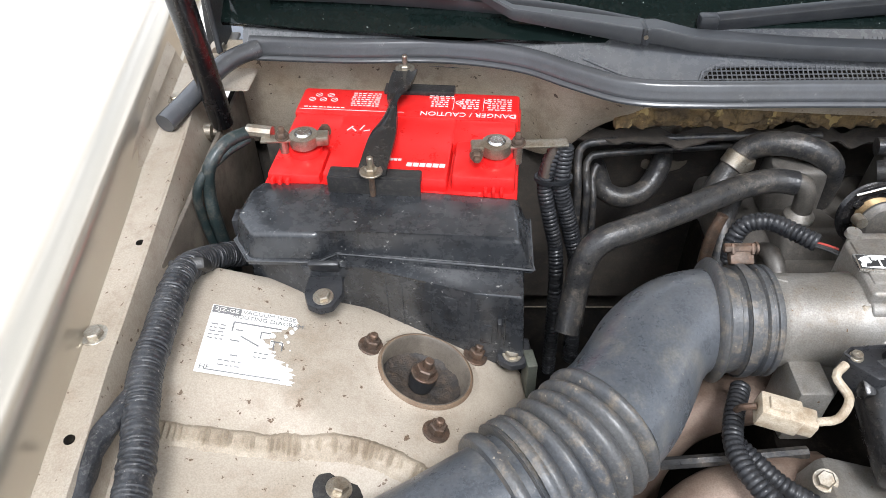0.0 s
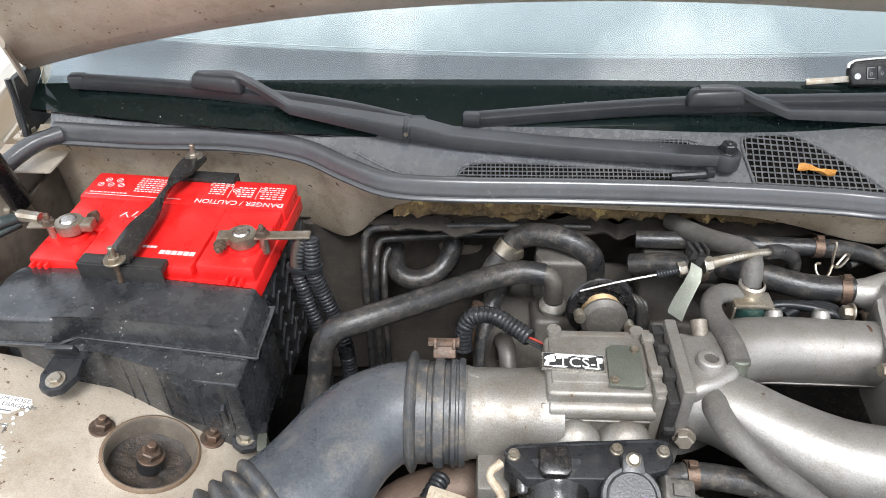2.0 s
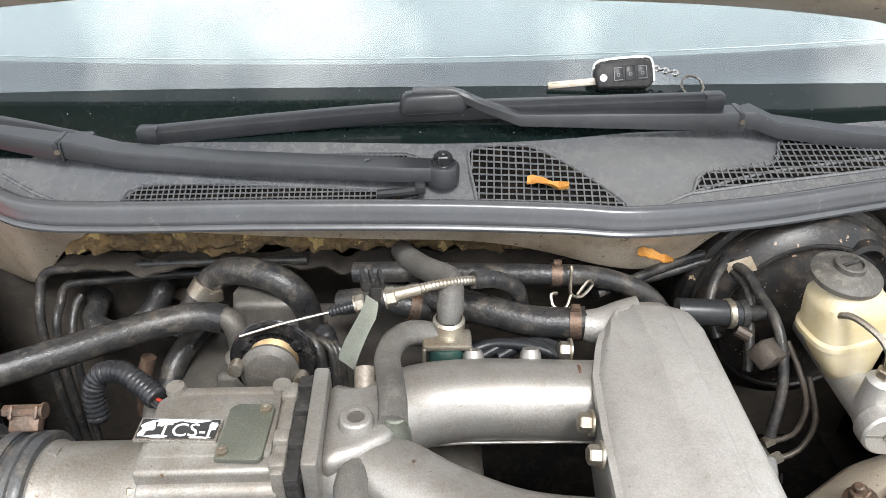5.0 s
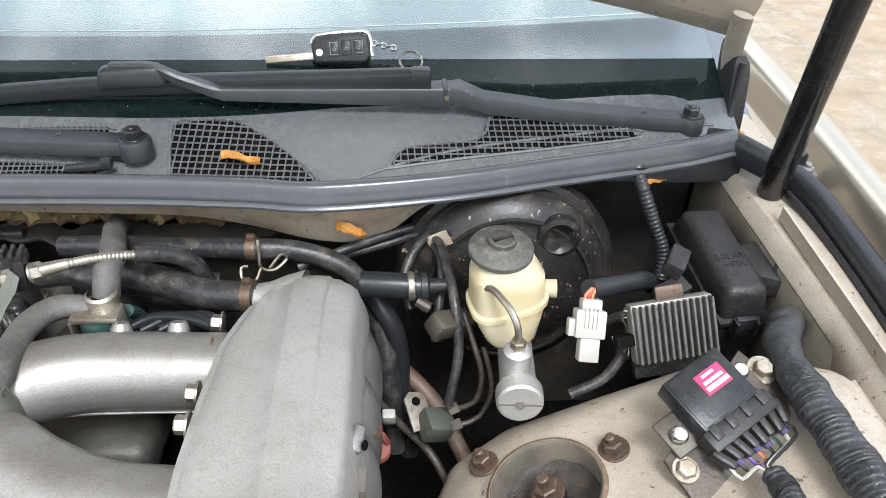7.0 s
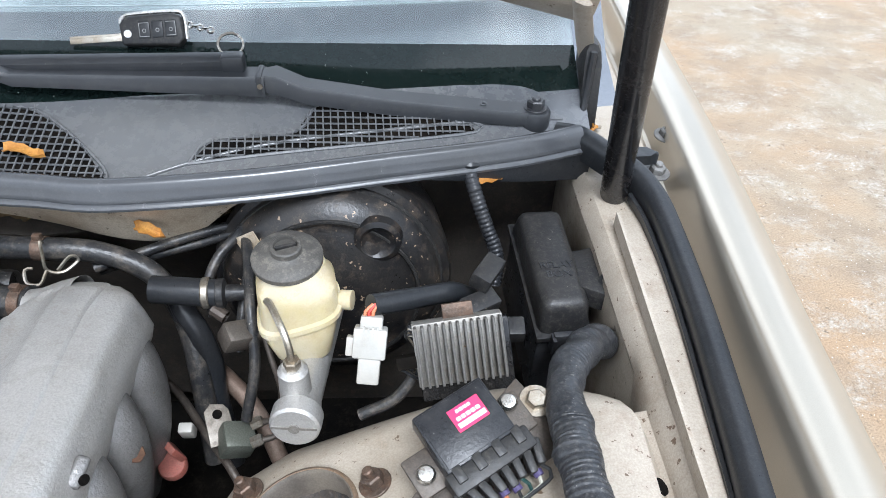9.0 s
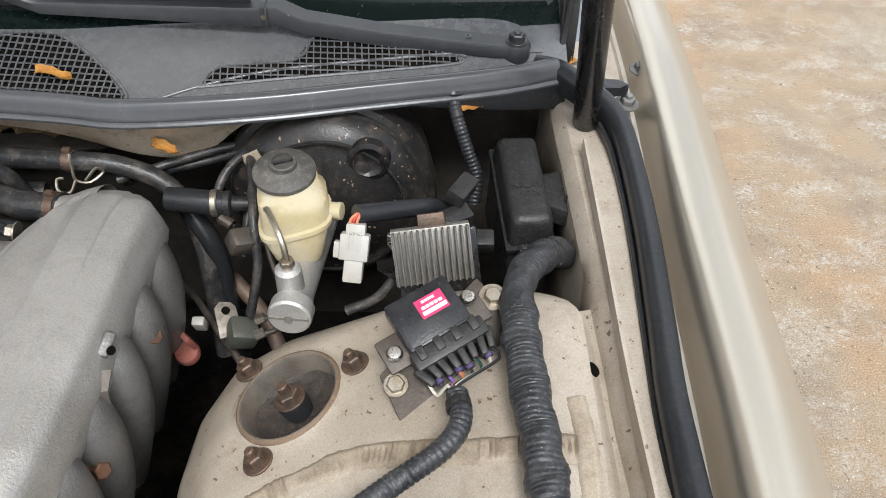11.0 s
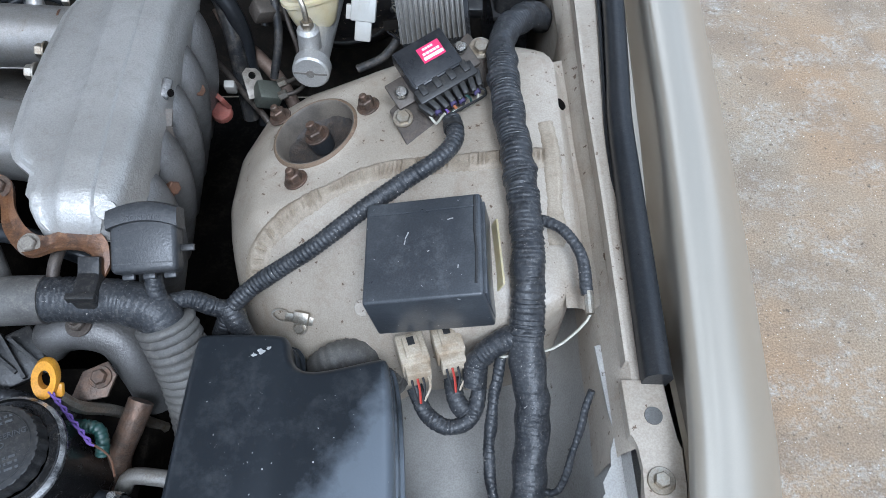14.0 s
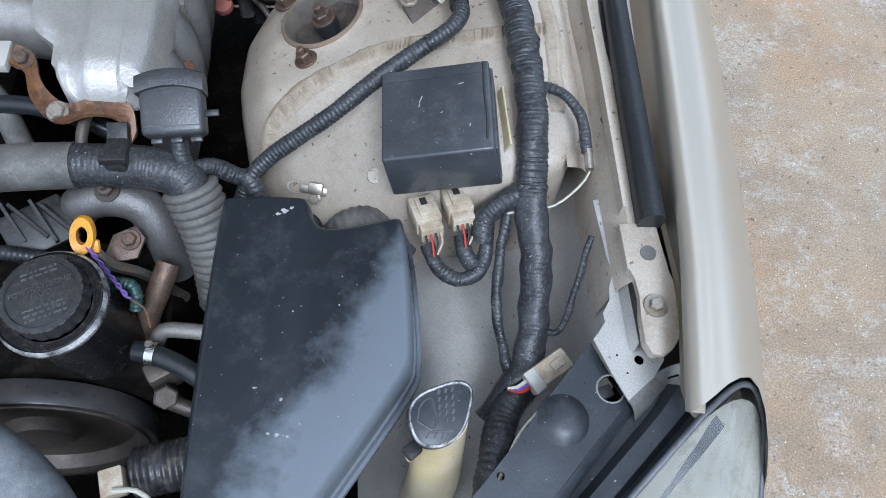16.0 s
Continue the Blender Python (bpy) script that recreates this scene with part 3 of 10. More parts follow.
# the pale cement slab beside the car, with a worn tan joint
bm = box(B(), Matrix.Translation((-5.42, 0.0, 0.003)), 10.0, 40.0, 0.008)
slab = tagged(part("pavement", bm, M_PALECON, smooth=0), "pale sunlit cement slab beside the car", "pavement", kind="structure")

# ---- car body ----
MID = 0.47
SEAL = [(-0.235, 0.838), (-0.12, 0.828), (0.0, 0.826), (0.09, 0.803), (0.15, 0.762), (0.205, 0.730), (0.28, 0.722), (0.42, 0.722),
        (0.58, 0.718), (0.70, 0.709), (0.77, 0.701), (0.89, 0.716), (1.008, 0.743), (1.134, 0.772), (1.205, 0.797)]
SEAL_Z = 0.872


def lerp_table(tab, x):
    if x <= tab[0][0]:
        return tab[0][1]
    for a, b in zip(tab, tab[1:]):
        if x <= b[0]:
            k = (x - a[0]) / (b[0] - a[0])
            return a[1] + (b[1] - a[1]) * k
    return tab[-1][1]


SEAL_FINE = [(p.x, p.y) for p in spline([(x, y, 0) for x, y in SEAL], 0.012)]


def seal_y(x):
    return lerp_table(SEAL_FINE, x)


def glass_y(x):
    u = (x - MID) / 0.73
    return 0.806 + 0.072 * u * u


RIDGE = [(-0.05, 1.209), (-0.005, 1.219), (0.05, 1.229), (0.107, 1.2395), (0.195, 1.250), (0.292, 1.261), (0.384, 1.270), (0.562, 1.284), (0.72, 1.298), (0.866, 1.310), (1.4, 1.335)]
car = thing("car", (MID, 0.4, 0.0), "champagne beige saloon car body with bare engine bay", "car")


def flip(pts, dz=0.0):
    return [(2 * MID - x, y, z + dz) for x, y, z in pts]


RIDGE_L = [(-0.05, 1.178), (0.323, 1.224), (0.441, 1.239), (0.6, 1.259), (0.816, 1.287), (1.4, 1.361)]
RIM_L = [(0.0, -0.219), (0.265, -0.245), (0.423, -0.2605), (0.559, -0.273), (0.731, -0.290), (0.9, -0.307)]
FOOT_L = [(0.0, -0.268), (0.304, -0.295), (0.48, -0.308), (0.703, -0.325), (0.9, -0.343)]
WING_PROF = [(-0.012, 0.828), (-0.0075, 0.8285), (-0.0045, 0.834), (-0.0032, 0.852), (-0.0022, 0.8665), (-0.0004, 0.8722), (0.0024, 0.8745), (0.008, 0.8758), (0.017, 0.8752), (0.028, 0.8715), (0.040, 0.8650), (0.052, 0.8560),
             (0.064, 0.8440), (0.075, 0.8295), (0.085, 0.8120), (0.094, 0.7900), (0.101, 0.7600), (0.106, 0.7200), (0.108, 0.66), (0.104, 0.50), (0.088, 0.36)]
WING_NOSE = [(-0.012, 0.012), (-0.006, -0.010), (0.0, -0.017), (0.012, -0.010), (0.025, 0.001), (0.040, 0.0085), (0.052, 0.011), (0.064, 0.006), (0.076, -0.008), (0.088, -0.035), (0.11, -0.08)]


def fender_rows(ridge):
    out = []
    for i in range(61):
        f = i / 60
        row = []
        for dx, z in WING_PROF:
            y0 = lerp_table(WING_NOSE, dx)
            y = y0 + (1.404 - y0) * f ** 1.25
            under = 0.022 * min(1.0, max(0.0, (0.24 - y) / 0.16)) if dx < -0.003 else 0.0
            row.append((lerp_table(ridge, y) + dx + under, y, z))
        out.append(row)
    return out


def rail_rows(y0, y1):
    out = []
    n = int((y1 - y0) / 0.02)
    for i in range(n + 1):
        y = y0 + (y1 - y0) * i / n
        r = lerp_table(RIDGE, y) - 0.0105
        w = 0.0015 * noise.noise(Vector((y * 14, 3, 0)))
        deep = 0.030 * min(1.0, max(0.0, (y - 0.53) / 0.02))
        out.append([(1.190 + w + deep, y, 0.55), (1.196 + w + deep, y, 0.70), (1.199 + w + deep * 0.6, y, 0.80), (1.203 + w, y, 0.822), (1.208, y, 0.833), (1.213, y, 0.838), (r - 0.010, y, 0.838), (r, y, 0.826)])
    return out


def rail_rows_left(y0, y1):
    """The rail on the battery's side: a bright floor between the wing's inner face and its folded rim."""
    out = []
    for i in range(60):
        y = y0 + (y1 - y0) * i / 59
        rim, foot, top = lerp_table(RIM_L, y), lerp_table(FOOT_L, y), 2 * MID - lerp_table(RIDGE_L, y)
        w = 0.0012 * noise.noise(Vector((y * 14, 3, 0)))
        d = 0.004 * noise.noise(Vector((y * 9, 7, 0)))
        out.append([(rim + 0.018 + d, y, 0.55), (rim + 0.014 + d, y, 0.70), (rim + 0.010, y, 0.79), (rim + 0.003 + w, y, 0.822), (rim + 0.0006 + w, y, 0.8335), (rim - 0.0016 + w, y, 0.8352), (rim - 0.004 + w, y, 0.8340), (rim - 0.008, y, 0.8315), (foot + 0.006, y, 0.8290 + w * 0.5),
                    (foot + 0.002, y, 0.8300), (foot, y, 0.8345), ((foot * 2 + top) / 3, y, 0.846), ((foot * 2 + top) / 3 + 0.0008, y, 0.8485), ((foot + top * 3) / 4, y, 0.860), (top - 0.002, y, 0.868)])
    return out


for side in (0, 1):
    bm = loft(B(), fender_rows(RIDGE) if side else [flip(s) for s in fender_rows(RIDGE_L)])
    part("fender", bm, M_BODY, car, "champagne metallic painted front wing", 50)
    bm = loft(B(), rail_rows(0.10, 1.10) if side else rail_rows_left(0.03, 0.88))
    part("inner_fender", bm, M_BAY if side else M_BAY, car, "beige painted inner wing rail", 40)


def tower(cx, cy, plane, cap, outline, slope, rim, crease=lambda x, y: 0.0):
    """The strut tower's top round a dish: rings from the rim to the outline, then skirts."""
    def z_at(x, y):
        z = plane(x, y)
        z = cap - math.log(math.exp((cap - z) * 90) + 1) / 90 if cap else z
        return z - slope(x) * max(0.0, 0.362 - y) ** 1.15 - crease(x, y)

    n, rings = 128, 44
    bm = B()
    rows = []
    edge = []
    for k in range(n):
        a = 2 * math.pi * k / n
        d = Vector((math.cos(a), math.sin(a)))
        best, drop = 9.0, 0.0
        for p, q in zip(outline, outline[1:] + outline[:1]):
            e = Vector((q[0] - p[0], q[1] - p[1]))
            o = Vector((p[0] - cx, p[1] - cy))
            den = d.x * e.y - d.y * e.x
            if abs(den) < 1e-9:
                continue
            t = (o.x * e.y - o.y * e.x) / den
            s = (o.x * d.y - o.y * d.x) / den
            if t > 0 and -1e-6 <= s <= 1 + 1e-6 and t < best:
                best, drop = t, p[2] + (q[2] - p[2]) * s
        edge.append((best, drop))
    edge = [(sum(edge[(k + j) % n][0] for j in (-1, 0, 1)) / 3, sum(edge[(k + j) % n][1] for j in (-1, 0, 1)) / 3) for k in range(n)]
    for i in range(rings + 5):
        row = []
        for k in range(n):
            a = 2 * math.pi * k / n
            best, drop = edge[k]
            f = min(1.0, i / rings)
            r = rim + (best - rim) * f
            x, y = cx + r * math.cos(a), cy + r * math.sin(a)
            z = z_at(x, y)
            near = max(0.0, 1 - (best - r) / 0.05)
            z -= drop * 0.024 * near ** 2.2
            if r < rim + 0.008:
                z += 0.003 * (1 - (r - rim) / 0.008)
            if i > rings:
                q = i - rings
                out = (0.005, 0.010, 0.016, 0.03)[q - 1] if q < 5 else 0.02
                dz = (0.010, 0.045, 0.12, 0.28, 0.28)[q - 1] if drop > 0.2 else 0.0
                x, y = x + out * drop * math.cos(a), y + out * drop * math.sin(a)
                z -= dz
            row.append((x, y, z))
        rows.append(row)
    loft(bm, rows, closed=True)
    return bm, z_at


def plane_left(x, y):
    return 0.742 - 0.312 * (x + 0.066) - 0.1055 * (y - 0.48)


def plane_right(x, y):
    return 0.748 + 0.3744 * (x - 0.908) - 0.0898 * (y - 0.489)


CREASE_L = [(-0.30, 0.414), (-0.14, 0.414), (-0.08, 0.369), (-0.03, 0.355), (0.02, 0.335), (0.06, 0.30)]


def crease_left(x, y):
    """The step pressed into the panel ahead of the label: a flat slope between two sharp folds."""
    d = (lerp_table(CREASE_L, x) - y) / 0.042
    return 0.015 * min(1.0, max(0.0, d))


OUT_L = [(-0.264, 0.10, 0), (-0.264, 0.545, 0), (-0.15, 0.55, 0.2), (-0.02, 0.562, 1), (0.055, 0.548, 1), (0.083, 0.505, 1), (0.085, 0.44, 1), (0.068, 0.40, 1),
         (0.035, 0.34, 1), (0.0, 0.24, 1), (-0.03, 0.10, 1)]
OUT_R = [(1.191, 0.497, 0.25), (1.184, 0.225, 0.25), (1.13, 0.215, 0.8), (1.05, 0.222, 0.8), (0.95, 0.205, 1), (0.905, 0.25, 1), (0.873, 0.33, 1), (0.862, 0.40, 1), (0.866, 0.465, 1), (0.888, 0.515, 1),
         (0.935, 0.538, 1), (1.02, 0.545, 0.9), (1.10, 0.548, 0.8), (1.172, 0.520, 0.6)]
CL, CR = (-0.013, 0.461), (0.951, 0.449)
bm, z_left = tower(*CL, plane_left, 0, OUT_L, lambda x: 0.12, 0.0435, crease_left)
tower_l = part("strut_tower", bm, M_BAY, car, "beige painted strut tower with a round dirty opening", 50)
bm, z_right = tower(*CR, plane_right, 0.842, OUT_R, lambda x: max(0.18, 0.95 - 5.0 * max(0.0, x - 0.95)), 0.0435)
tower_r = part("strut_tower", bm, M_BAY, car, "beige painted strut tower with stained round opening", 50)


def dish(c, plane, par):
    """The recessed dish in a tower with the damper's rusty nut in it."""
    cx, cy = c
    n = Vector((plane(0, 0) - plane(1, 0), plane(0, 0) - plane(0, 1), 1)).normalized()
    m = aim((cx, cy, plane(cx, cy)), n)
    bm = B()
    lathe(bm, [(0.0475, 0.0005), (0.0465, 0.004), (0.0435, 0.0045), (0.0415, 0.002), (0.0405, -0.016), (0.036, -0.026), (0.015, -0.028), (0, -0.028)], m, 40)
    # the dark paint carries the dish's inner shade as well as dirt
    part("dish", bm, M_SHADEBAY, par, "recessed dirty dish, shade in its paint", 40)
    part("dish_rim", lathe(B(), [(0.0478, 0.0012), (0.0472, 0.0036), (0.0448, 0.0048), (0.0432, 0.0036), (0.0428, 0.0012)], m, 48), M_STAIN, par, "rust-stained rim", 50)
    bm = B()
    lathe(bm, [(0.0402, -0.0165), (0.038, -0.0190), (0.034, -0.0205), (0.028, -0.0215), (0.020, -0.0225), (0.012, -0.023), (0, -0.023)], m, 48)
    for v in bm.verts:
        v.co.z += 0.0022 * noise.noise(v.co * 110)
    part("dirt", bm, M_DIRT, par, "dry brown dirt", 60)
    bm = B()
    lathe(bm, [(0.012, -0.02), (0.0135, -0.010), (0.013, -0.002), (0, -0.002)], m, 16)
    part("rubber_bush", bm, M_RUBBER, par)
    bm = hexa(B(), m @ Matrix.Translation((0, 0, -0.003)), 0.0095, 0.010, 0.0135, 0.009)
    part("damper_nut", bm, M_RUST, par, "rusty damper nut", 25)
    return n


n_l = dish(CL, plane_left, tower_l)
n_r = dish(CR, plane_right, tower_r)
for x, y in ((-0.066, 0.48), (0.035, 0.494), (-0.001, 0.392)):
    fastener("nut", (x, y, z_left(x, y)), n_l, 0.0078, 0.011, M_RUST, tower_l, 0.0125, 0.006)
for x, y in ((0.908, 0.489), (1.005, 0.470), (0.935, 0.390)):
    fastener("nut", (x, y, z_right(x, y)), n_r, 0.0078, 0.011, M_RUST, tower_r, 0.0125, 0.006)


def ribbon(pts, zf, half, lift, brush, seed):
    """A brushed bead of sealer that lies on a panel."""
    rnd = random.Random(seed)
    c = spline([(x, y, 0) for x, y in pts], 0.0022)
    rows = []
    for i, p in enumerate(c):
        t = (c[min(i + 1, len(c) - 1)] - c[max(i - 1, 0)]).normalized()
        s = Vector((-t.y, t.x, 0))
        w = half * (1 + 0.25 * noise.noise(Vector((i * 0.09, seed, 0)))) + rnd.uniform(-0.0008, 0.0008)
        b = brush * (1.0 if i % 2 else 0.15) * (0.5 + rnd.random())
        row = []
        for j in range(9):
            u = -1 + 0.25 * j
            q = p + s * (w * u)
            h = lift * (1 - abs(u) ** 4) * (0.7 + 0.5 * math.exp(-((u - 0.55) / 0.25) ** 2)) + b * (1 - u * u)
            row.append((q.x, q.y, zf(q.x, q.y) + h - 0.0004))
        rows.append(row)
    return loft(B(), rows)


part("seam_sealer", ribbon([(-0.24, 0.352), (-0.155, 0.356), (-0.094, 0.360), (-0.056, 0.359), (-0.023, 0.349), (0.012, 0.328), (0.03, 0.308)], z_left, 0.012, 0.0032, 0.0026, 3), M_SEALER, tower_l, "brushed beige seam sealer", 60)
part("seam_sealer", ribbon([(0.897, 0.300), (0.903, 0.328), (0.925, 0.346), (0.96, 0.362), (1.01, 0.376), (1.05, 0.373), (1.10, 0.366), (1.168, 0.362)], z_right, 0.0115, 0.0032, 0.0026, 4), M_SEALER, tower_r, "brushed beige seam sealer", 60)

part("seam_sealer", ribbon([(1.173, 0.405), (1.175, 0.372), (1.174, 0.335), (1.172, 0.300), (1.171, 0.275)], lambda x, y: z_right(x, y) - 0.0022, 0.0085, 0.0026, 0.0009, 8), M_SEALER, tower_r, "dirty brushed seam sealer", 60)
# the fold that runs down from the tower to the wing rail
rows = []
for i in range(37):
    y = 0.222 + 0.0078 * i
    z = z_right(1.188, y) - 0.0005 + 0.0012 * noise.noise(Vector((y * 20, 3, 0)))
    back = max(0.0, y - 0.485) * 0.9
    rows.append([(1.176 - back, y, z - 0.006), (1.184 - back, y, z - 0.0064), (1.190 - back, y, z - 0.0085), (1.1945 - back, y, z - 0.0135), (1.1985 - back * 0.5, y, z - 0.020), (1.202, y, 0.8205), (1.2045, y, 0.8225), (1.2075, y, 0.8285)])
part("tower_fold", loft(B(), rows), M_BAY, tower_r, "beige folded edge between tower and wing rail", 50)

# front panels of the bay beside and below the towers
def low_panel():
    rows = []
    for i in range(19):
        y = -0.09 + 0.02 * i
        b = 0.004 * noise.noise(Vector((y * 9, 1, 0)))
        keep = 0.70 if y < 0.05 else 9.0
        rows.append([(x, q, min(z, keep)) for x, q, z in [(0.98, y, 0.55), (1.02, y, 0.62), (1.05, y, 0.655 + b), (1.08, y, 0.668 + b), (1.13, y, 0.675 + b), (1.160, y, 0.686 + b), (1.180, y, 0.702 + b), (1.192, y, 0.727), (1.199, y, 0.760), (1.2025, y, 0.795), (1.204, y, 0.815), (1.2065, y, 0.828)]])
    return loft(B(), rows)


part("apron_panel", low_panel(), M_GREYBAY, car, "grey painted lower apron panel", 80)
bm = B()
prism(bm, [(1.204, 0.150), (1.236, 0.150), (1.2365, 0.105), (1.2405, 0.098), (1.238, 0.072), (1.2355, 0.050), (1.228, 0.040), (1.219, 0.0345), (1.211, 0.0365), (1.2065, 0.046), (1.2075, 0.068), (1.2105, 0.085), (1.2095, 0.100), (1.204, 0.108)], 0.831, 0.8405, 0.0012)
plate = part("rail_plate", bm, M_BAY, car, "folded beige rail end plate", 30)
bm = B()
lathe(bm, [(0.0068, 0.0), (0.0066, 0.0012), (0, 0.0012)], Matrix.Translation((1.2235, 0.122, 0.8403)), 20)
part("rail_hole", bm, M_GREYDIRT, plate)
fastener("bolt", (1.2205, 0.0755, 0.8403), (0, 0, 1), 0.0056, 0.006, M_STEEL, plate, 0.0098)
for x, y in ((-0.282, 0.418), (-0.322, 0.79)):
    fastener("bolt", (x, y, 0.8292), (0, 0, 1), 0.0072, 0.007, M_STEEL, car, 0.0115)
for p in ((-0.281, 0.531, 0.8298), (-0.262, 0.318, 0.8305)):
    lathe(bm := B(), [(0.0045, 0), (0.004, 0.0017), (0, 0.0017)], Matrix.Translation(p), 14)
    part("drain_hole", bm, M_SHADEGRIME, car)
bm = lathe(B(), [(0.0062, 0), (0.006, 0.002), (0, 0.002)], aim((1.1925, 0.436, z_right(1.188, 0.436) - 0.0122), (0.75, 0, 1)), 16)
part("panel_hole", bm, M_SHADEGRIME, car)

# firewall, cowl lip and insulation
bm = B()
box(bm, Matrix.Translation((MID, 0.905, 0.60)), 1.50, 0.02, 0.50)
firewall = part("firewall", bm, M_FELT, car, "dark felt-covered firewall")
xs = [-0.27 + 0.006 * i for i in range(249)]
LIP_LOW = [(-0.27, 0.715), (0.0, 0.728), (0.072, 0.732), (0.124, 0.729), (0.155, 0.748), (0.183, 0.782), (0.213, 0.808), (0.262, 0.836), (0.42, 0.828), (0.514, 0.824), (0.64, 0.821), (0.736, 0.803), (0.80, 0.794), (0.835, 0.806), (0.876, 0.834), (0.95, 0.845), (1.22, 0.845)]

LIP_LOW = [(p.x, p.y) for p in spline([(x, z, 0) for x, z in LIP_LOW], 0.006)]


def lip_rows(x0, x1, prof):
    return [[(x, seal_y(x) + dy, z) for dy, z in prof(x)] for x in xs if x0 <= x <= x1]


def lip_profile(x):
    low = lerp_table(LIP_LOW, x)
    back = 0.030 + 0.022 * math.exp(-((x - 0.19) / 0.05) ** 2)
    top = SEAL_Z - 0.012
    q = 0.0015 * noise.noise(Vector((x * 30, 2, 0)))
    return [(0.03, SEAL_Z - 0.004), (0.006, top), (0.010, top - 0.008), (0.012 + back * 0.3, top + (low - top) * 0.45 + q), (back + q, low + 0.004), (back + 0.002, low), (back + 0.03, low - 0.003)]


part("cowl_lip", loft(B(), lip_rows(-0.27, 1.22, lip_profile)), M_LIP, car, "beige cowl lip with dirt", 45)
# torn insulation: an uneven roll of lumps below the lip
bm = B()
rows = []
for x in [0.205 + 0.0035 * i for i in range(186)]:
    top = lerp_table(LIP_LOW, x) + 0.006
    low = 0.796 - 0.006 * noise.noise(Vector((x * 13, 7, 0)))
    zc, hh = (top + low) / 2, max(0.004, (top - low) / 2)
    rows.append([(x, 0.779 - 0.010 * math.cos(a) + 0.012 * noise.noise(Vector((x * 45, a * 1.3, 2))) + 0.008 * noise.noise(Vector((x * 130, a * 3, 4))),
                  zc + hh * math.sin(a) + 0.004 * noise.noise(Vector((x * 60, a * 2, 5)))) for a in [2 * math.pi * k / 18 for k in range(18)]])
loft(bm, rows, closed=True, caps=True)
part("insulation", bm, M_FOAM, car, "torn yellow foam insulation", 30)
rows = []
for x in [-0.24 + 0.006 * i for i in range(186)]:
    w = noise.noise(Vector((x * 16, 4, 0)))
    v = noise.noise(Vector((x * 55, 9, 0)))
    k = 1 / (1 + math.exp((0.17 - x) * 60)) / (1 + math.exp((x - 0.82) * 60))
    droop = 0.010 * math.exp(-((x - 0.49) / 0.012) ** 2)
    fy, fz = 0.835 - k * (0.078 - 0.012 * w - 0.004 * v), 0.745 + k * (0.041 + 0.005 * w + 0.004 * v) - droop
    rows.append([(x, fy + 0.03 * k, fz + 0.002), (x, fy, fz + 0.0012), (x, fy + 0.001, fz - 0.0018), (x, fy + 0.022 * k + 0.004, fz - 0.006), (x, 0.836 - 0.032 * k + 0.004 * w, 0.735 + 0.025 * k), (x, 0.838 - 0.02 * k + 0.005 * v, 0.70), (x, 0.845, 0.62), (x, 0.855, 0.42)])
part("firewall_pad", loft(B(), rows), M_FELT, car, "dusty dark firewall sound pad with a torn edge", 40)
# walls behind the towers, their shade mixed into the dark dirty paint
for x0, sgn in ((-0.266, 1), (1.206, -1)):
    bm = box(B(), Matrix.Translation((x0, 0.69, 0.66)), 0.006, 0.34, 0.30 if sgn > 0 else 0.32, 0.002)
    part("side_wall", bm, M_SHADEBAY if sgn > 0 else M_WALLSHADEDIRT, car, "shaded beige side wall of the bay")
# floor and walls of the bay, coloured near black for its deep shade
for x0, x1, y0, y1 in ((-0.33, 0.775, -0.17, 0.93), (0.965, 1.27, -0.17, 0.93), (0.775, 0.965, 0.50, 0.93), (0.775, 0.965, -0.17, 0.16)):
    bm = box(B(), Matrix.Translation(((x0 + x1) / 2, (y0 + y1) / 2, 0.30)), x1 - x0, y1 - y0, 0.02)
    part("undertray", bm, M_SHADEGRIME, car, "oily undertray, bay shade in its colour")
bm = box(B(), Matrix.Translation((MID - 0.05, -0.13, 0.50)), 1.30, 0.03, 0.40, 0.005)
part("front_wall", bm, M_SHADEGRIME, car, "dark radiator front")
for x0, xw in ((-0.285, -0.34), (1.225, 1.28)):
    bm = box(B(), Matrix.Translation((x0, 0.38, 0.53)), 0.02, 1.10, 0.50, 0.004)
    part("wheelhouse", bm, M_SHADEGRIME, car, "dark wheelhouse side")
    bm = lathe(B(), [(0.0, -0.06), (0.20, -0.06), (0.295, -0.085), (0.315, -0.05), (0.315, 0.05), (0.295, 0.085), (0.20, 0.06), (0, 0.06)], aim((xw, 0.45, 0.315), (1, 0, 0)), 40)
    part("wheel", bm, M_RUBBER, car, "dusty black tyre and wheel")


# ---- windscreen and cowl ----
def glass_pt(x, s, lift=0.0):
    a = radians(27.5)
    return (x, glass_y(x) + s * math.cos(a) - lift * math.sin(a), 0.903 + s * math.sin(a) + lift * math.cos(a))


def glass_sheet(s0, s1, lo, hi, nx=40, bow=0.0, wide=0.0):
    gx = [-0.272 - wide + (1.484 + 2 * wide) * i / nx for i in range(nx + 1)]
    rows = []
    top = s1
    for x in gx:
        s1 = top - bow * ((x - MID) / 0.73) ** 2 * (2.0 if x < MID else 1.35)
        rows.append([glass_pt(x, s0, hi), glass_pt(x, (s0 + s1) / 2, hi), glass_pt(x, s1, hi), glass_pt(x, s1, lo), glass_pt(x, (s0 + s1) / 2, lo), glass_pt(x, s0, lo)])
    return loft(B(), rows, closed=True, caps=True)


screen = thing("windscreen", (MID, 0.9, 0.9), "large curved car windscreen reflecting a cloudy sky", "windscreen")
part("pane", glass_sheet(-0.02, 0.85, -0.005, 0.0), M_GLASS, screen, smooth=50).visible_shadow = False
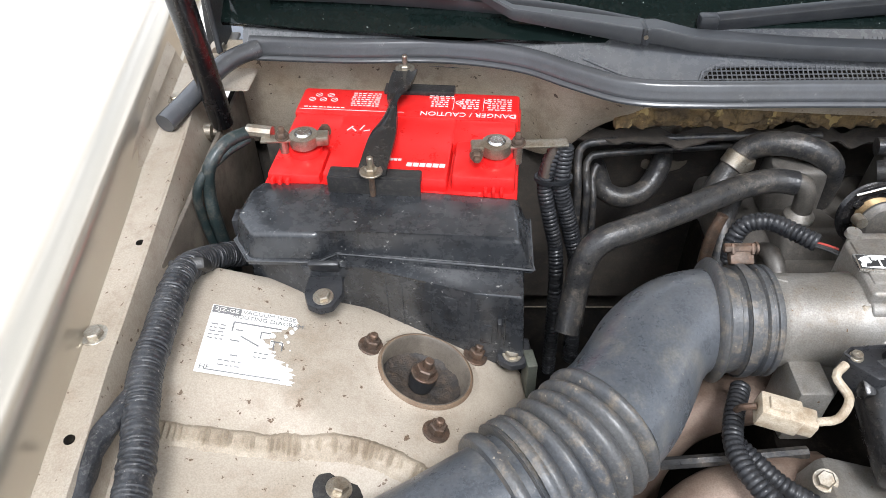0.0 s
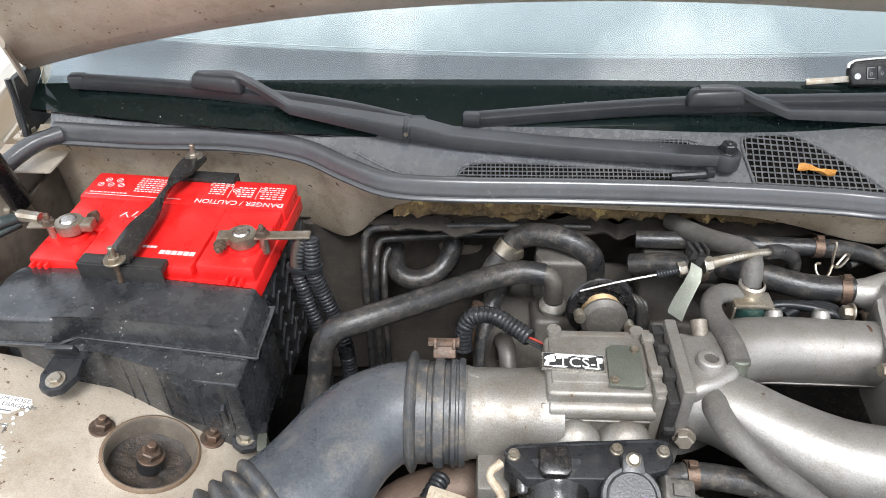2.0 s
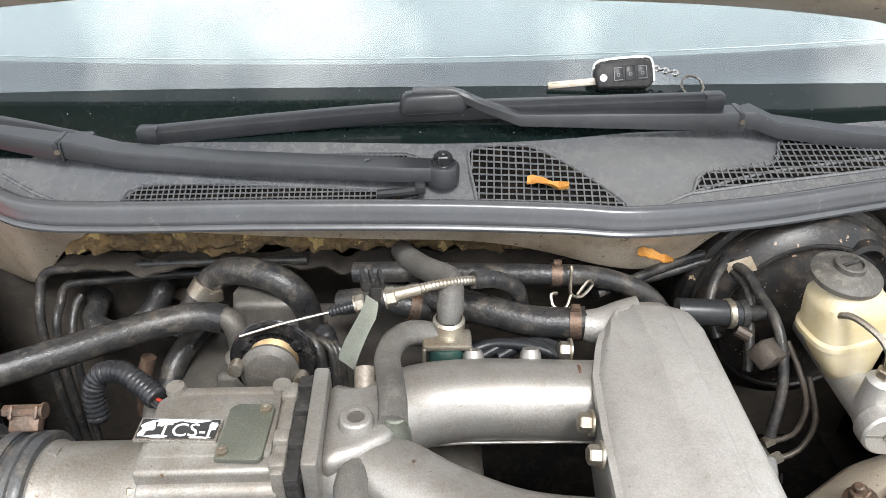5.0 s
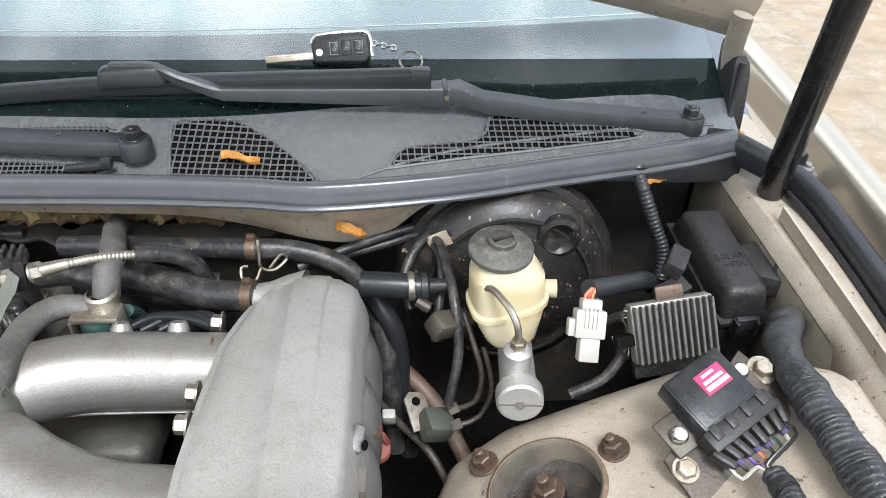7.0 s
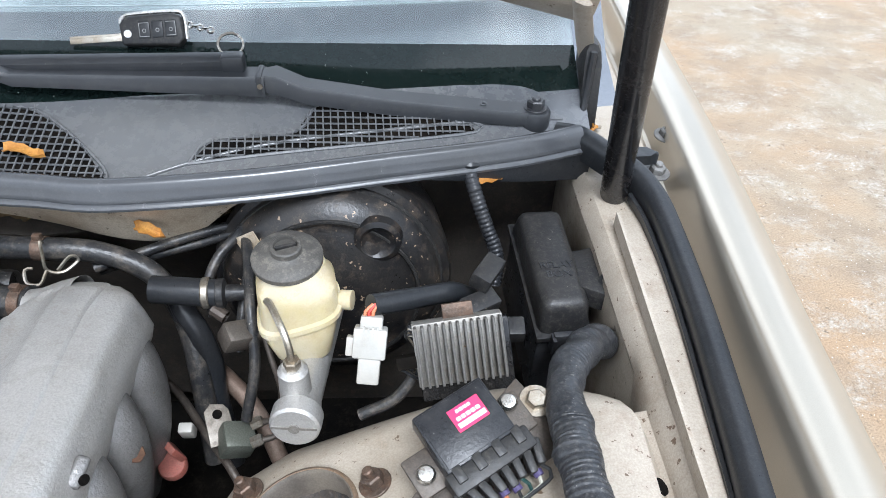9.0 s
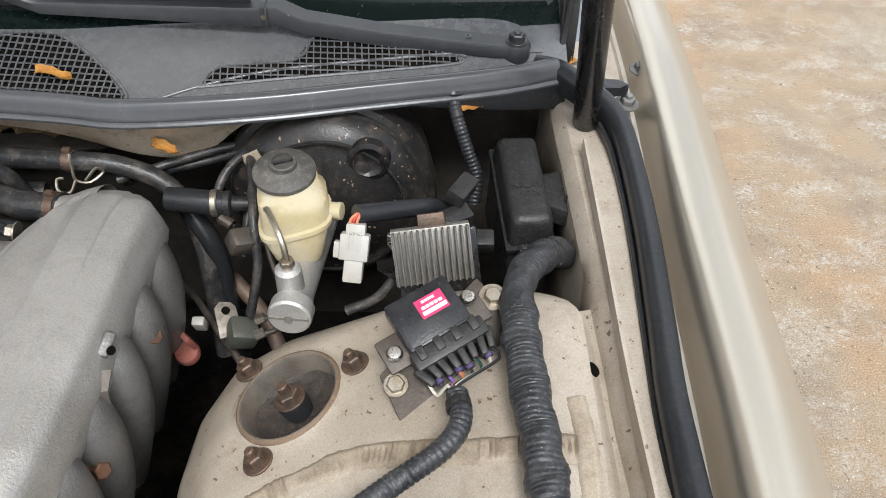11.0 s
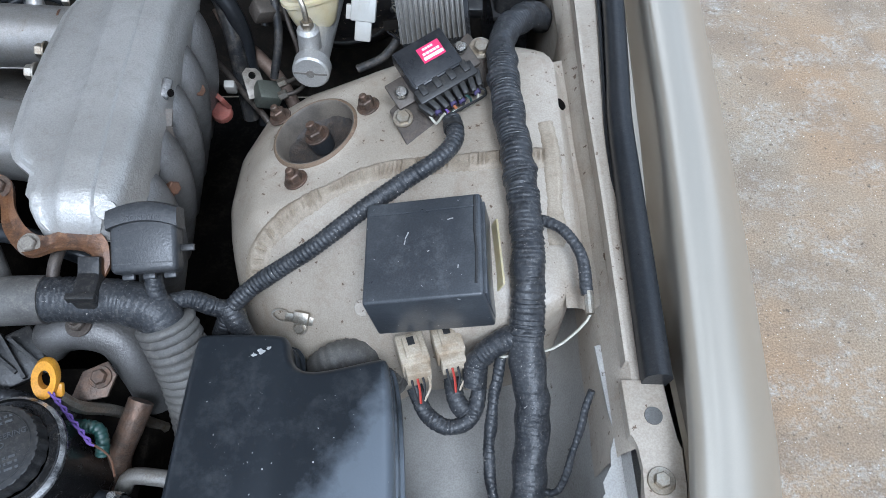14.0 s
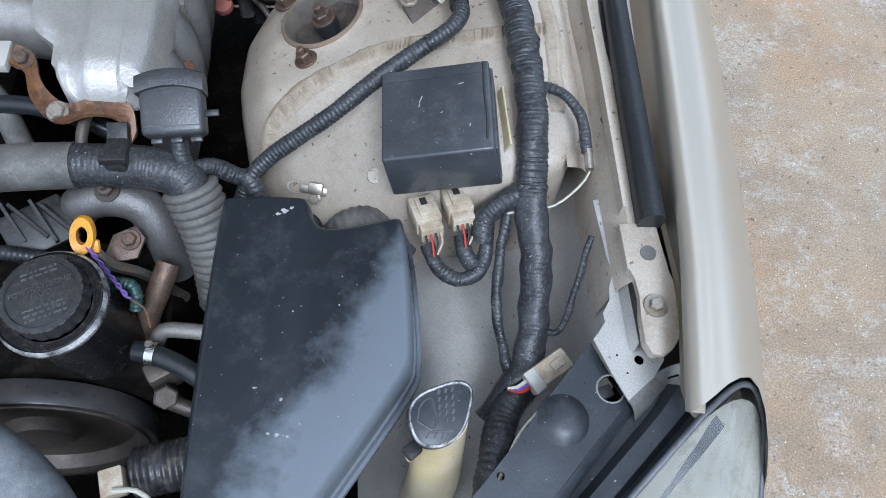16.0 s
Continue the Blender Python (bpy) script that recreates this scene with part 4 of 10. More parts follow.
part("black_band", glass_sheet(-0.02, 0.072, 0.0004, 0.0012, 40, 0.026), M_FRIT, screen, "black ceramic edge band", 50)
part("dotted_line", glass_sheet(0.1115, 0.1123, 0.0004, 0.0008), M_FAINT, screen, "thin pale dotted line in the glass", 50)
rows = [[(x, glass_y(x) + v, 0.885 + k) for v, k in ((0.0, -0.04), (0.10, -0.01), (0.16, 0.03), (0.25, 0.055), (0.60, 0.07), (0.85, 0.0))] for x in [-0.31 + 0.088 * j for j in range(19)]]
tagged(part("dashboard", loft(B(), rows), M_DASHTOP, smooth=50), "grey dashboard top close behind the windscreen", "dashboard")
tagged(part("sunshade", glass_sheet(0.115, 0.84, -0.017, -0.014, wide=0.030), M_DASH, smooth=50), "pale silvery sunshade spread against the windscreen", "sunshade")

cowl = thing("cowl", (MID, 0.78, 0.87), "black plastic cowl panel with mesh air vents", "cowl panel")


def cowl_z(x, y):
    a, b = seal_y(x), glass_y(x) + 0.004
    s = min(1.0, max(0.0, (y - a) / max(0.02, b - a)))
    swell = 0.0075 * math.exp(-((x - 0.815) / 0.055) ** 2 - ((y - 0.785) / 0.022) ** 2) + 0.004 * math.exp(-((x - 0.35) / 0.20) ** 2 - ((y - 0.79) / 0.015) ** 2)
    return SEAL_Z - 0.006 + 0.040 * s ** 1.2 + swell


rows = []
for x in xs:
    if -0.25 <= x <= 1.23:
        a, b = seal_y(x), glass_y(x) + 0.006
        rows.append([(x, a + (b - a) * k / 10, cowl_z(x, a + (b - a) * k / 10)) for k in range(11)])
part("panel", loft(B(), rows), M_COWL, cowl, smooth=50)


def inside(p, poly):
    c = False
    for (x0, y0), (x1, y1) in zip(poly, poly[1:] + poly[:1]):
        if (y0 > p[1]) != (y1 > p[1]) and p[0] < (x1 - x0) * (p[1] - y0) / (y1 - y0) + x0:
            c = not c
    return c


def vent(poly, pitch, turn=0.0, thin=0.0016):
    """A mesh vent: a floor painted dark as the opening's shade, a rim and crossed bars that follow the panel."""
    bm = B()
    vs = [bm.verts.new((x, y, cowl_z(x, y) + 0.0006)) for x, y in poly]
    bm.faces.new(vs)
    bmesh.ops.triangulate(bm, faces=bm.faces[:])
    v = part("vent", bm, M_SHADEGRIME, cowl, "dark mesh vent", 0)
    bm = B()
    x0, x1 = min(p[0] for p in poly), max(p[0] for p in poly)
    y0, y1 = min(p[1] for p in poly), max(p[1] for p in poly)
    cx, cy = (x0 + x1) / 2, (y0 + y1) / 2
    reach = (x1 - x0 + y1 - y0)
    for ang in (turn, turn + 90):
        d = Vector((math.cos(radians(ang)), math.sin(radians(ang))))
        e = Vector((-d.y, d.x))
        k = -int(reach / pitch)
        while k * pitch < reach:
            start = None
            t = -reach
            while t < reach:
                q = Vector((cx, cy)) + e * (k * pitch) + d * t
                ins = inside((q.x, q.y), poly)
                if ins and start is None:
                    start = t
                if (not ins) and start is not None:
                    a = Vector((cx, cy)) + e * (k * pitch) + d * start
                    b = q
                    if (b - a).length > 0.003:
                        pa = Vector((a.x, a.y, cowl_z(a.x, a.y) + 0.003))
                        pb = Vector((b.x, b.y, cowl_z(b.x, b.y) + 0.003))
                        mm = aim((pa + pb) / 2, pb - pa)
                        box(bm, mm, thin, thin, (pb - pa).length)
                    start = None
                t += 0.002
            k += 1
    part("mesh", bm, M_COWL, v, "black plastic mesh", 0)
    bm = tube(B(), [(x, y, cowl_z(x, y) + 0.001) for x, y in poly + poly[:1]], 0.0018, 6, 0.01)
    part("rim", bm, M_COWL, v)


vent([(0.622, 0.738), (0.617, 0.795), (0.640, 0.802), (0.683, 0.800), (0.733, 0.764), (0.764, 0.724), (0.70, 0.728)], 0.0072, -4, 0.0013)
vent([(0.832, 0.744), (0.850, 0.768), (0.925, 0.786), (0.942, 0.816), (0.97, 0.819), (1.09, 0.812), (1.10, 0.800), (1.02, 0.782), (0.94, 0.766), (0.90, 0.758)], 0.0072, 4, 0.0013)
vent([(0.282, 0.744), (0.300, 0.762), (0.40, 0.762), (0.55, 0.752), (0.552, 0.742), (0.40, 0.740)], 0.0052, 0.0, 0.0011)
vent([(0.455, 0.784), (0.47, 0.791), (0.555, 0.793), (0.556, 0.784)], 0.0052, 0.0, 0.0011)
vent([(1.070, 0.829), (1.08, 0.838), (1.10, 0.836), (1.107, 0.826)], 0.0070)


for pts in ([(0.772, 0.716), (0.834, 0.746), (0.909, 0.772), (1.023, 0.797), (1.10, 0.812), (1.19, 0.826)], [(0.16, 0.785), (0.205, 0.757), (0.25, 0.742), (0.32, 0.736), (0.45, 0.734), (0.60, 0.731)]):
    part("ridge", tube(B(), [(x, y, cowl_z(x, y) + 0.0004) for x, y in pts], 0.0020, 8, 0.01), M_COWL, cowl, smooth=60)


def sweep(path, prof, step=0.012):
    """A strip whose profile of (out, up) pairs runs along a path in plan."""
    c = spline(path, step)
    rows = []
    for i, p in enumerate(c):
        t = (c[min(i + 1, len(c) - 1)] - c[max(i - 1, 0)])
        s = Vector((t.y, -t.x, 0)).normalized()
        rows.append([p + s * a + Vector((0, 0, b)) for a, b in prof])
    return loft(B(), rows, closed=True, caps=True)


seal = thing("cowl_weatherstrip", (MID, 0.74, 0.86), "grey-black rubber weatherstrip along the cowl edge", "weatherstrip")
PROF = [(-0.012, -0.004), (-0.0135, 0.006), (-0.0105, 0.0115), (-0.006, 0.0135), (-0.001, 0.0128), (0.0018, 0.0095), (0.0032, 0.004), (0.0048, -0.0015), (0.0060, -0.0045), (0.0050, -0.0065), (0.0068, -0.0072), (0.0086, -0.0095), (0.0080, -0.0122), (0.005, -0.0134), (-0.002, -0.009)]
part("strip", sweep([(x, y, SEAL_Z) for x, y in SEAL], PROF), M_SEAL, seal, smooth=50)
bm = tube(B(), [(-0.225, 0.838, 0.872), (-0.255, 0.815, 0.868), (-0.280, 0.785, 0.856), (-0.300, 0.748, 0.846), (-0.312, 0.718, 0.842)], 0.0115, 14, 0.008, wobble=0.001)
part("end_piece", bm, M_SEAL, seal)

side_seal = thing("wing_weatherstrip", (1.228, 0.45, 0.84), "black rubber weatherstrip lying along the wing rail", "weatherstrip")
WPROF = [(-0.0085, -0.018), (-0.0110, 0.003), (-0.0085, 0.0088), (-0.003, 0.0115), (0.0036, 0.0108), (0.0086, 0.0072), (0.0104, 0.0015), (0.0090, -0.018)]
part("strip", sweep([(1.182, 0.816, 0.868), (1.205, 0.804, 0.870), (1.2253, 0.781, 0.867), (1.250, 0.754, 0.861), (1.2620, 0.716, 0.856), (1.2630, 0.655, 0.852), (1.2580, 0.566, 0.850), (1.247, 0.460, 0.849),
                     (1.240, 0.40, 0.849), (1.2360, 0.318, 0.849), (1.2330, 0.25, 0.849), (1.2285, 0.146, 0.849)], WPROF), M_RUBBER, side_seal, smooth=40)
part("inner_lip", sweep([(1.244, 0.735, 0.848), (1.2495, 0.700, 0.845), (1.2500, 0.640, 0.842), (1.2450, 0.560, 0.841), (1.235, 0.455, 0.840), (1.2285, 0.38, 0.838), (1.227, 0.30, 0.834)], [(-0.0020, -0.006), (-0.0022, 0.002), (0.0, 0.0035), (0.0022, 0.002), (0.002, -0.006)]), M_RUBBER, side_seal, "thin black lip beside the strip", 40)
fork = prism(B(), [(1.222, 0.776), (1.236, 0.766), (1.252, 0.766), (1.268, 0.773), (1.279, 0.774), (1.281, 0.781), (1.268, 0.784), (1.264, 0.791), (1.252, 0.786), (1.238, 0.790)], 0.858, 0.870, 0.003)
part("end_fork", fork, M_RUBBER, side_seal, "forked moulded end", 35)
for p in ((1.3085, 0.838, 0.852), (1.2820, 0.777, 0.846)):
    fastener("bolt", p, (0.05, -0.1, 1), 0.0078, 0.009, M_GREYDIRT, car, 0.0135, 0.004)
bm = sweep([(1.222, 0.70, 0.846), (1.217, 0.55, 0.844), (1.212, 0.42, 0.843), (1.2105, 0.30, 0.843), (1.207, 0.16, 0.843)], [(-0.002, -0.006), (-0.002, 0.0085), (0.0008, 0.0085), (0.0008, -0.006)])
part("rail_flange", bm, M_BAY, car, "bent beige flange edge")

for sx, lab in ((-1, "black plastic trim at the windscreen's lower corner"), (1, "black plastic trim at the windscreen's lower corner")):
    x0 = MID + sx * 0.752
    ct = thing("corner_trim", (x0, 0.86, 0.865), lab, "trim", "windscreen corner trims")
    rows = []
    for z, w, dy in ((0.860, 0.008, 0.000), (0.885, 0.009, 0.004), (0.915, 0.009, 0.012), (0.930, 0.008, 0.016), (0.934, 0.004, 0.020)) if sx < 0 else ((0.860, 0.010, -0.010), (0.885, 0.010, -0.006), (0.925, 0.010, 0.004), (0.938, 0.008, 0.010), (0.943, 0.004, 0.016)):
        rows.append([(x0 - w, 0.852 + dy, z), (x0 + w * 0.6, 0.845 + dy, z), (x0 + w, 0.862 + dy, z), (x0 + w * 0.8, 0.905 + dy, z), (x0 - w * 0.8, 0.900 + dy, z)])
    part("upright", loft(B(), rows, closed=True, caps=True), M_DARKPL, ct, smooth=40)
    bm = tube(B(), [(x0 - sx * 0.010, 0.835, 0.868), (x0 - sx * 0.006, 0.846, 0.895), (x0 - sx * 0.004, 0.852, 0.940)], 0.004, 8, 0.008)
    part("lip", bm, M_RUBBER, ct)
    bm = prism(B(), [(x0 - 0.03, 0.80), (x0 + 0.045, 0.80), (x0 + 0.055, 1.02), (x0 - 0.03, 1.02)], 0.835, 0.850 if sx > 0 else 0.838, 0.003)
    part("pillar_base", bm, M_BAY, car, "beige panel below the hinge", 30)
bm = B()
rows = []
for i in range(15):
    x = 1.055 + 0.0115 * i
    deep = 0.004 + 0.030 * (i / 14) ** 1.1
    rows.append([(x, seal_y(x) - 0.006, SEAL_Z - 0.010), (x, seal_y(x) - 0.0075, SEAL_Z - 0.012 - deep * 0.5), (x, seal_y(x) - 0.006, SEAL_Z - 0.012 - deep), (x, seal_y(x) + 0.012, SEAL_Z - 0.014 - deep)])
part("corner_flap", loft(bm, rows), M_RUBBER, seal, "black rubber corner flap", 50)

# ---- bonnet, hinges and gas struts ----
hood = thing("bonnet", (MID, 0.9, 0.95), "open beige bonnet, its bare painted underside showing", "bonnet")
HA = radians(56)


def hood_pt(x, s, out=0.0):
    u = (x - MID) / 0.74
    edge = 0.105 * (1 - abs(u) ** 2.2) + 0.030 * min(1.0, max(0.0, (u - 0.35) / 0.4))
    d = s + edge
    crown = 0.03 * (1 - u * u)
    return (x, 0.895 - d * math.cos(HA) + (out + crown) * math.sin(HA), 0.928 + d * math.sin(HA) + (out + crown) * math.cos(HA))


for name, o, s0, label, mm in (("inner_panel", 0.0, 0.03, "beige painted inner panel", M_BAY), ("outer_skin", 0.022, 0.0, "champagne painted outer skin", M_BODY)):
    rows = []
    for i in range(49):
        x = MID - 0.745 + 1.49 * i / 48
        rows.append([hood_pt(x, s0 + s + (1.05 - s0) * s * 0, o + (0.018 * math.exp(-((s - 0.09) / 0.03) ** 2) if name == "inner_panel" else 0)) for s in (0.0, 0.01, 0.03, 0.06, 0.09, 0.12, 0.16, 0.3, 0.5, 0.75, 1.02)])
    part(name, loft(B(), rows), mm, hood, label, 50)
bm = B()
rows = []
for i in range(49):
    x = MID - 0.745 + 1.49 * i / 48
    rows.append([hood_pt(x, 0.0, 0.022), hood_pt(x, -0.004, 0.012), hood_pt(x, 0.004, 0.004), hood_pt(x, 0.03, 0.0)])
loft(bm, rows)
part("hem", bm, M_BAY, hood, smooth=60)
for sx in (-1, 1):
    hx = MID + sx * 0.752
    bm = tube(B(), [(hx, 0.845, 0.865), (hx + sx * 0.004, 0.875, 0.885), (hx, 0.885, 0.915), (hx - sx * 0.01, 0.872, 0.945), (hx - sx * 0.03, 0.83, 1.0)], 0.011, 10, 0.01, flat=0.35)
    hinge = part("hinge", bm, M_BAY, hood, "dusty beige steel hinge arm")
    part("base", box(B(), Matrix.Translation((hx, 0.875, 0.858)), 0.035, 0.06, 0.006, 0.002), M_BAY, hinge)
    fastener("bolt", (hx - sx * 0.002, 0.858, 0.861), (0, 0, 1), 0.007, 0.008, M_STEEL, hinge, 0.011)
    fastener("bolt", (hx + sx * 0.006, 0.893, 0.861), (0, 0, 1), 0.007, 0.008, M_STEEL, hinge, 0.011)
for foot, top, lab in (((-0.263, 0.765, 0.800), (-0.232, 0.600, 1.36), "black gas strut with red-brown sheen holding the bonnet"), ((1.235, 0.752, 0.825), (1.150, 0.570, 1.39), "dusty black gas strut holding the bonnet")):
    a, b = Vector(foot), Vector(top)
    st = thing("gas_strut", foot, lab, "gas strut", "bonnet struts")
    d = (b - a).normalized()
    bm = lathe(B(), [(0, 0.012), (0.009, 0.013), (0.0135, 0.018), (0.0138, 0.02), (0.0138, 0.33), (0.011, 0.336), (0, 0.336)], aim(a, d), 20)
    part("cylinder", bm, M_STRUT, st)
    bm = lathe(B(), [(0.005, 0.33), (0.005, (b - a).length), (0, (b - a).length)], aim(a, d), 12)
    part("rod", bm, M_BRIGHT, st)
    bm = lathe(B(), [(0, -0.012), (0.007, -0.011), (0.0085, -0.004), (0.0085, 0.006), (0.006, 0.013), (0, 0.014)], aim(a, d), 14)
    part("ball_socket", bm, M_STEEL, st)
    s = 1 if a.x > 0 else -1
    bm = lathe(B(), [(0, 0), (0.011, 0), (0.011, 0.012), (0.006, 0.014), (0.006, 0.024), (0, 0.024)], aim(a + Vector((s * 0.028, 0, 0)), (-s, 0, 0)), 12)
    part("mount", bm, M_STEEL, st)

# ---- battery corner ----
BAT = pose(-0.046, 0.694, 0, 0, 0, -4.84)


def bat(u, v, z):
    return BAT @ Vector((u, v, z))


battery = thing("battery", (-0.046, 0.694, 0.63), "car battery with glossy red lid and black ribbed case", "battery")
bm = box(B(), BAT @ Matrix.Translation((0, 0, 0.7225)), 0.254, 0.166, 0.185, 0.004)
case = part("case", bm, M_PLASTIC, battery, "black plastic case")
for i in range(6):
    for j in range(9):
        bm = box(B(), BAT @ pose(0.1275, -0.072 + 0.018 * j, 0.655 + 0.026 * i, 38 if j % 2 else -38), 0.004, 0.0045, 0.026)
        part("rib", bm, M_PLASTIC, case, smooth=0)
bm = prism(B(), [(-0.131, -0.0865), (0.131, -0.0865), (0.131, 0.0865), (-0.131, 0.0865)], 0.810, 0.829, 0.003, BAT)
prism(bm, [(-0.125, 0.030), (0.129, 0.030), (0.129, 0.085), (-0.125, 0.085)], 0.826, 0.8465, 0.004, BAT)
prism(bm, [(-0.068, -0.080), (0.060, -0.080), (0.060, 0.040), (-0.068, 0.040)], 0.826, 0.8445, 0.004, BAT)
prism(bm, [(-0.122, -0.008), (-0.066, -0.030), (-0.066, 0.045), (-0.122, 0.045)], 0.826, 0.8435, 0.003, BAT)
prism(bm, [(0.058, -0.014), (0.126, 0.004), (0.126, 0.045), (0.058, 0.045)], 0.826, 0.8435, 0.003, BAT)
for u in (-0.120, -0.112, -0.104, 0.099, 0.107, 0.115):
    box(bm, BAT @ Matrix.Translation((u, -0.0795, 0.830)), 0.004, 0.012, 0.014, 0.0015)
prism(bm, [(-0.127, -0.078), (-0.071, -0.078), (-0.071, -0.012), (-0.127, -0.010)], 0.826, 0.840, 0.004, BAT)
prism(bm, [(0.064, -0.078), (0.128, -0.078), (0.128, 0.0), (0.064, -0.016)], 0.826, 0.848, 0.004, BAT)
for u, zt in ((-0.0954, 0.845), (0.107, 0.853)):
    lathe(bm, [(0.019, 0.836), (0.0175, zt), (0.0, zt)], BAT @ Matrix.Translation((u, -0.035 if u < 0 else -0.043, 0)), 24)
lid = part("lid", bm, M_RED, battery, "glossy red plastic lid", 30)
part("lettering", text_mesh("DANGER / CAUTION", 0.0115, BAT @ pose(0.072, 0.0375, 0.8468, 0, 0, 180), 0.0002), M_PRINT, lid, "white print", 0)
bm = B()
for u, v, rows_, wd, seed in ((0.106, 0.0495, 6, 0.028, 5), (0.072, 0.0510, 5, 0.022, 6), (0.038, 0.0530, 4, 0.020, 8), (0.038, 0.0705, 3, 0.030, 14), (-0.048, 0.0480, 7, 0.034, 7), (-0.094, 0.0420, 1, 0.050, 9)):
    bars(bm, BAT @ pose(u, v, 0.8468, 0, 0, 180), rows_, wd, 0.0044, 0.0013, seed)
for u, v, r in ((0.092, 0.066, 0.0042), (0.060, 0.062, 0.0040), (-0.084, 0.058, 0.0040), (-0.097, 0.058, 0.0040), (-0.110, 0.058, 0.0040), (-0.090, 0.068, 0.0040), (-0.104, 0.068, 0.0040)):
    lathe(bm, [(r, 0.0), (r, 0.0003), (r - 0.0007, 0.0003), (r - 0.0007, 0.0)], BAT @ Matrix.Translation((u, v, 0.8467)), 20)
    box(bm, BAT @ pose(u, v, 0.8468, 0, 0, 45), r * 1.7, 0.0007, 0.0004)
for u in (0.088, 0.054):
    box(bm, BAT @ Matrix.Translation((u, 0.060, 0.8467)), 0.0006, 0.026, 0.0004)
box(bm, BAT @ Matrix.Translation((-0.06, 0.0375, 0.8467)), 0.12, 0.0006, 0.0004)
for k in range(3):
    a = radians(120 * k)
    box(bm, BAT @ pose(0.1215 + 0.0022 * math.cos(a), 0.0375 + 0.0022 * math.sin(a), 0.8468, 0, 0, 120 * k + 90), 0.0075, 0.0009, 0.0005)
part("small_print", bm, M_PRINT, lid, "rows of small white print", 0)
bm = B()
for k in range(6):
    box(bm, BAT @ pose(0.053 - 0.0068 * k, -0.0575, 0.8448, 0, 0, 176), 0.0056, 0.0062, 0.0005)
for k in range(4):
    box(bm, BAT @ pose(0.008 - 0.0042 * k, -0.0500, 0.8448, 0, 0, 172), 0.0032, 0.0036, 0.0005)
part("brand_mark", bm, M_PRINT, lid, "plain white brand bars", 0)
bm = B()
for (u, v, a, w) in ((-0.055, 0.004, 60, 0.010), (-0.050, 0.002, -50, 0.008), (-0.042, 0.006, 70, 0.010), (-0.036, 0.001, 20, 0.007), (-0.027, 0.006, 80, 0.010), (-0.020, 0.003, -60, 0.009), (-0.030, -0.010, 75, 0.010), (-0.024, -0.012, -40, 0.009)):
    box(bm, BAT @ pose(u, v, 0.8448, 0, 0, a), w, 0.0013, 0.0005)
part("chalk_strokes", bm, M_PRINT, lid, "white pen strokes", 0)

for u, v, top, name in ((-0.0954, -0.035, 0.862, "negative_post"), (0.107, -0.043, 0.868, "positive_post")):
    bm = lathe(B(), [(0.012, 0.828), (0.0105, 0.836), (0.0095, 0.838), (0.0088, top), (0.007, top + 0.002), (0, top + 0.002)], BAT @ Matrix.Translation((u, v, 0)), 20)
    part(name, bm, M_BRIGHT, battery, "grey lead post")


def clamp(u, v, z, spin, label, long):
    """A battery terminal clamp: split ring, ears, bolt and lug."""
    t = thing("terminal_clamp", bat(u, v, z), label, "terminal clamp", "battery terminals")
    m = BAT @ pose(u, v, z, 0, 0, spin)
    bm = lathe(B(), [(0.0095, -0.006), (0.0150, -0.006), (0.0155, 0.0), (0.0150, 0.006), (0.0095, 0.007), (0.0095, -0.006)], m, 22)
    box(bm, m @ Matrix.Translation((-0.019, 0, 0)), 0.014, 0.016, 0.011, 0.002)
    part("ring", bm, M_STEEL, t, "corroded brass ring", 40)
    bm = hexa(B(), m @ pose(-0.021, -0.012, 0, 90), 0.0055, 0.008, 0.007, 0.004)
    part("pinch_bolt", bm, M_RUST, t)
    bm = box(B(), m @ Matrix.Translation((0.022 + long / 2, 0, 0.002)), 0.022 + long, 0.013, 0.003, 0.001)
    part("lug", bm, M_STEEL, t, "tarnished cable lug")
    bm = hexa(B(), m @ Matrix.Translation((0.022, 0, 0.003)), 0.006, 0.007, 0.008, 0.006)
    part("stud_nut", bm, M_RUST, t)
    bm = lathe(B(), [(0, -0.020), (0.005, -0.020), (0.005, 0.001), (0, 0.001)], m @ Matrix.Translation((0.022, 0, 0)), 10)
    part("stud", bm, M_STEEL, t)


clamp(-0.0954, -0.035, 0.855, 190, "tarnished brass clamp on the negative battery post", 0.012)
clamp(0.107, -0.043, 0.861, 8, "corroded clamp on the positive battery post", 0.040)

hold = thing("battery_hold_down", (-0.056, 0.704, 0.846), "twisted black steel strap clamping the battery", "bracket")
a, b = Vector((-0.045, 0.803, 0.858)), Vector((-0.067, 0.603, 0.856))
rows = []
for i in range(33):
    f = i / 32
    p = a.lerp(b, f)
    p.z += 0.004 * math.sin(math.pi * f)
    tw = radians(62) * math.exp(-((f - 0.42) / 0.16) ** 2)
    w = 0.0145 * (1 - 0.35 * math.exp(-((f - 0.42) / 0.2) ** 2))
    s = Vector((math.cos(tw), 0.1 * math.cos(tw), math.sin(tw)))
    u = Vector((-math.sin(tw), 0, math.cos(tw))) * 0.0022
    rows.append([p + s * w + u, p + s * w * 0.5 + u * 2.1, p - s * w * 0.5 + u * 2.1, p - s * w + u, p - s * w - u, p + s * w - u])
part("strap", loft(B(), rows, closed=True, caps=True), M_BLACK, hold, smooth=40)
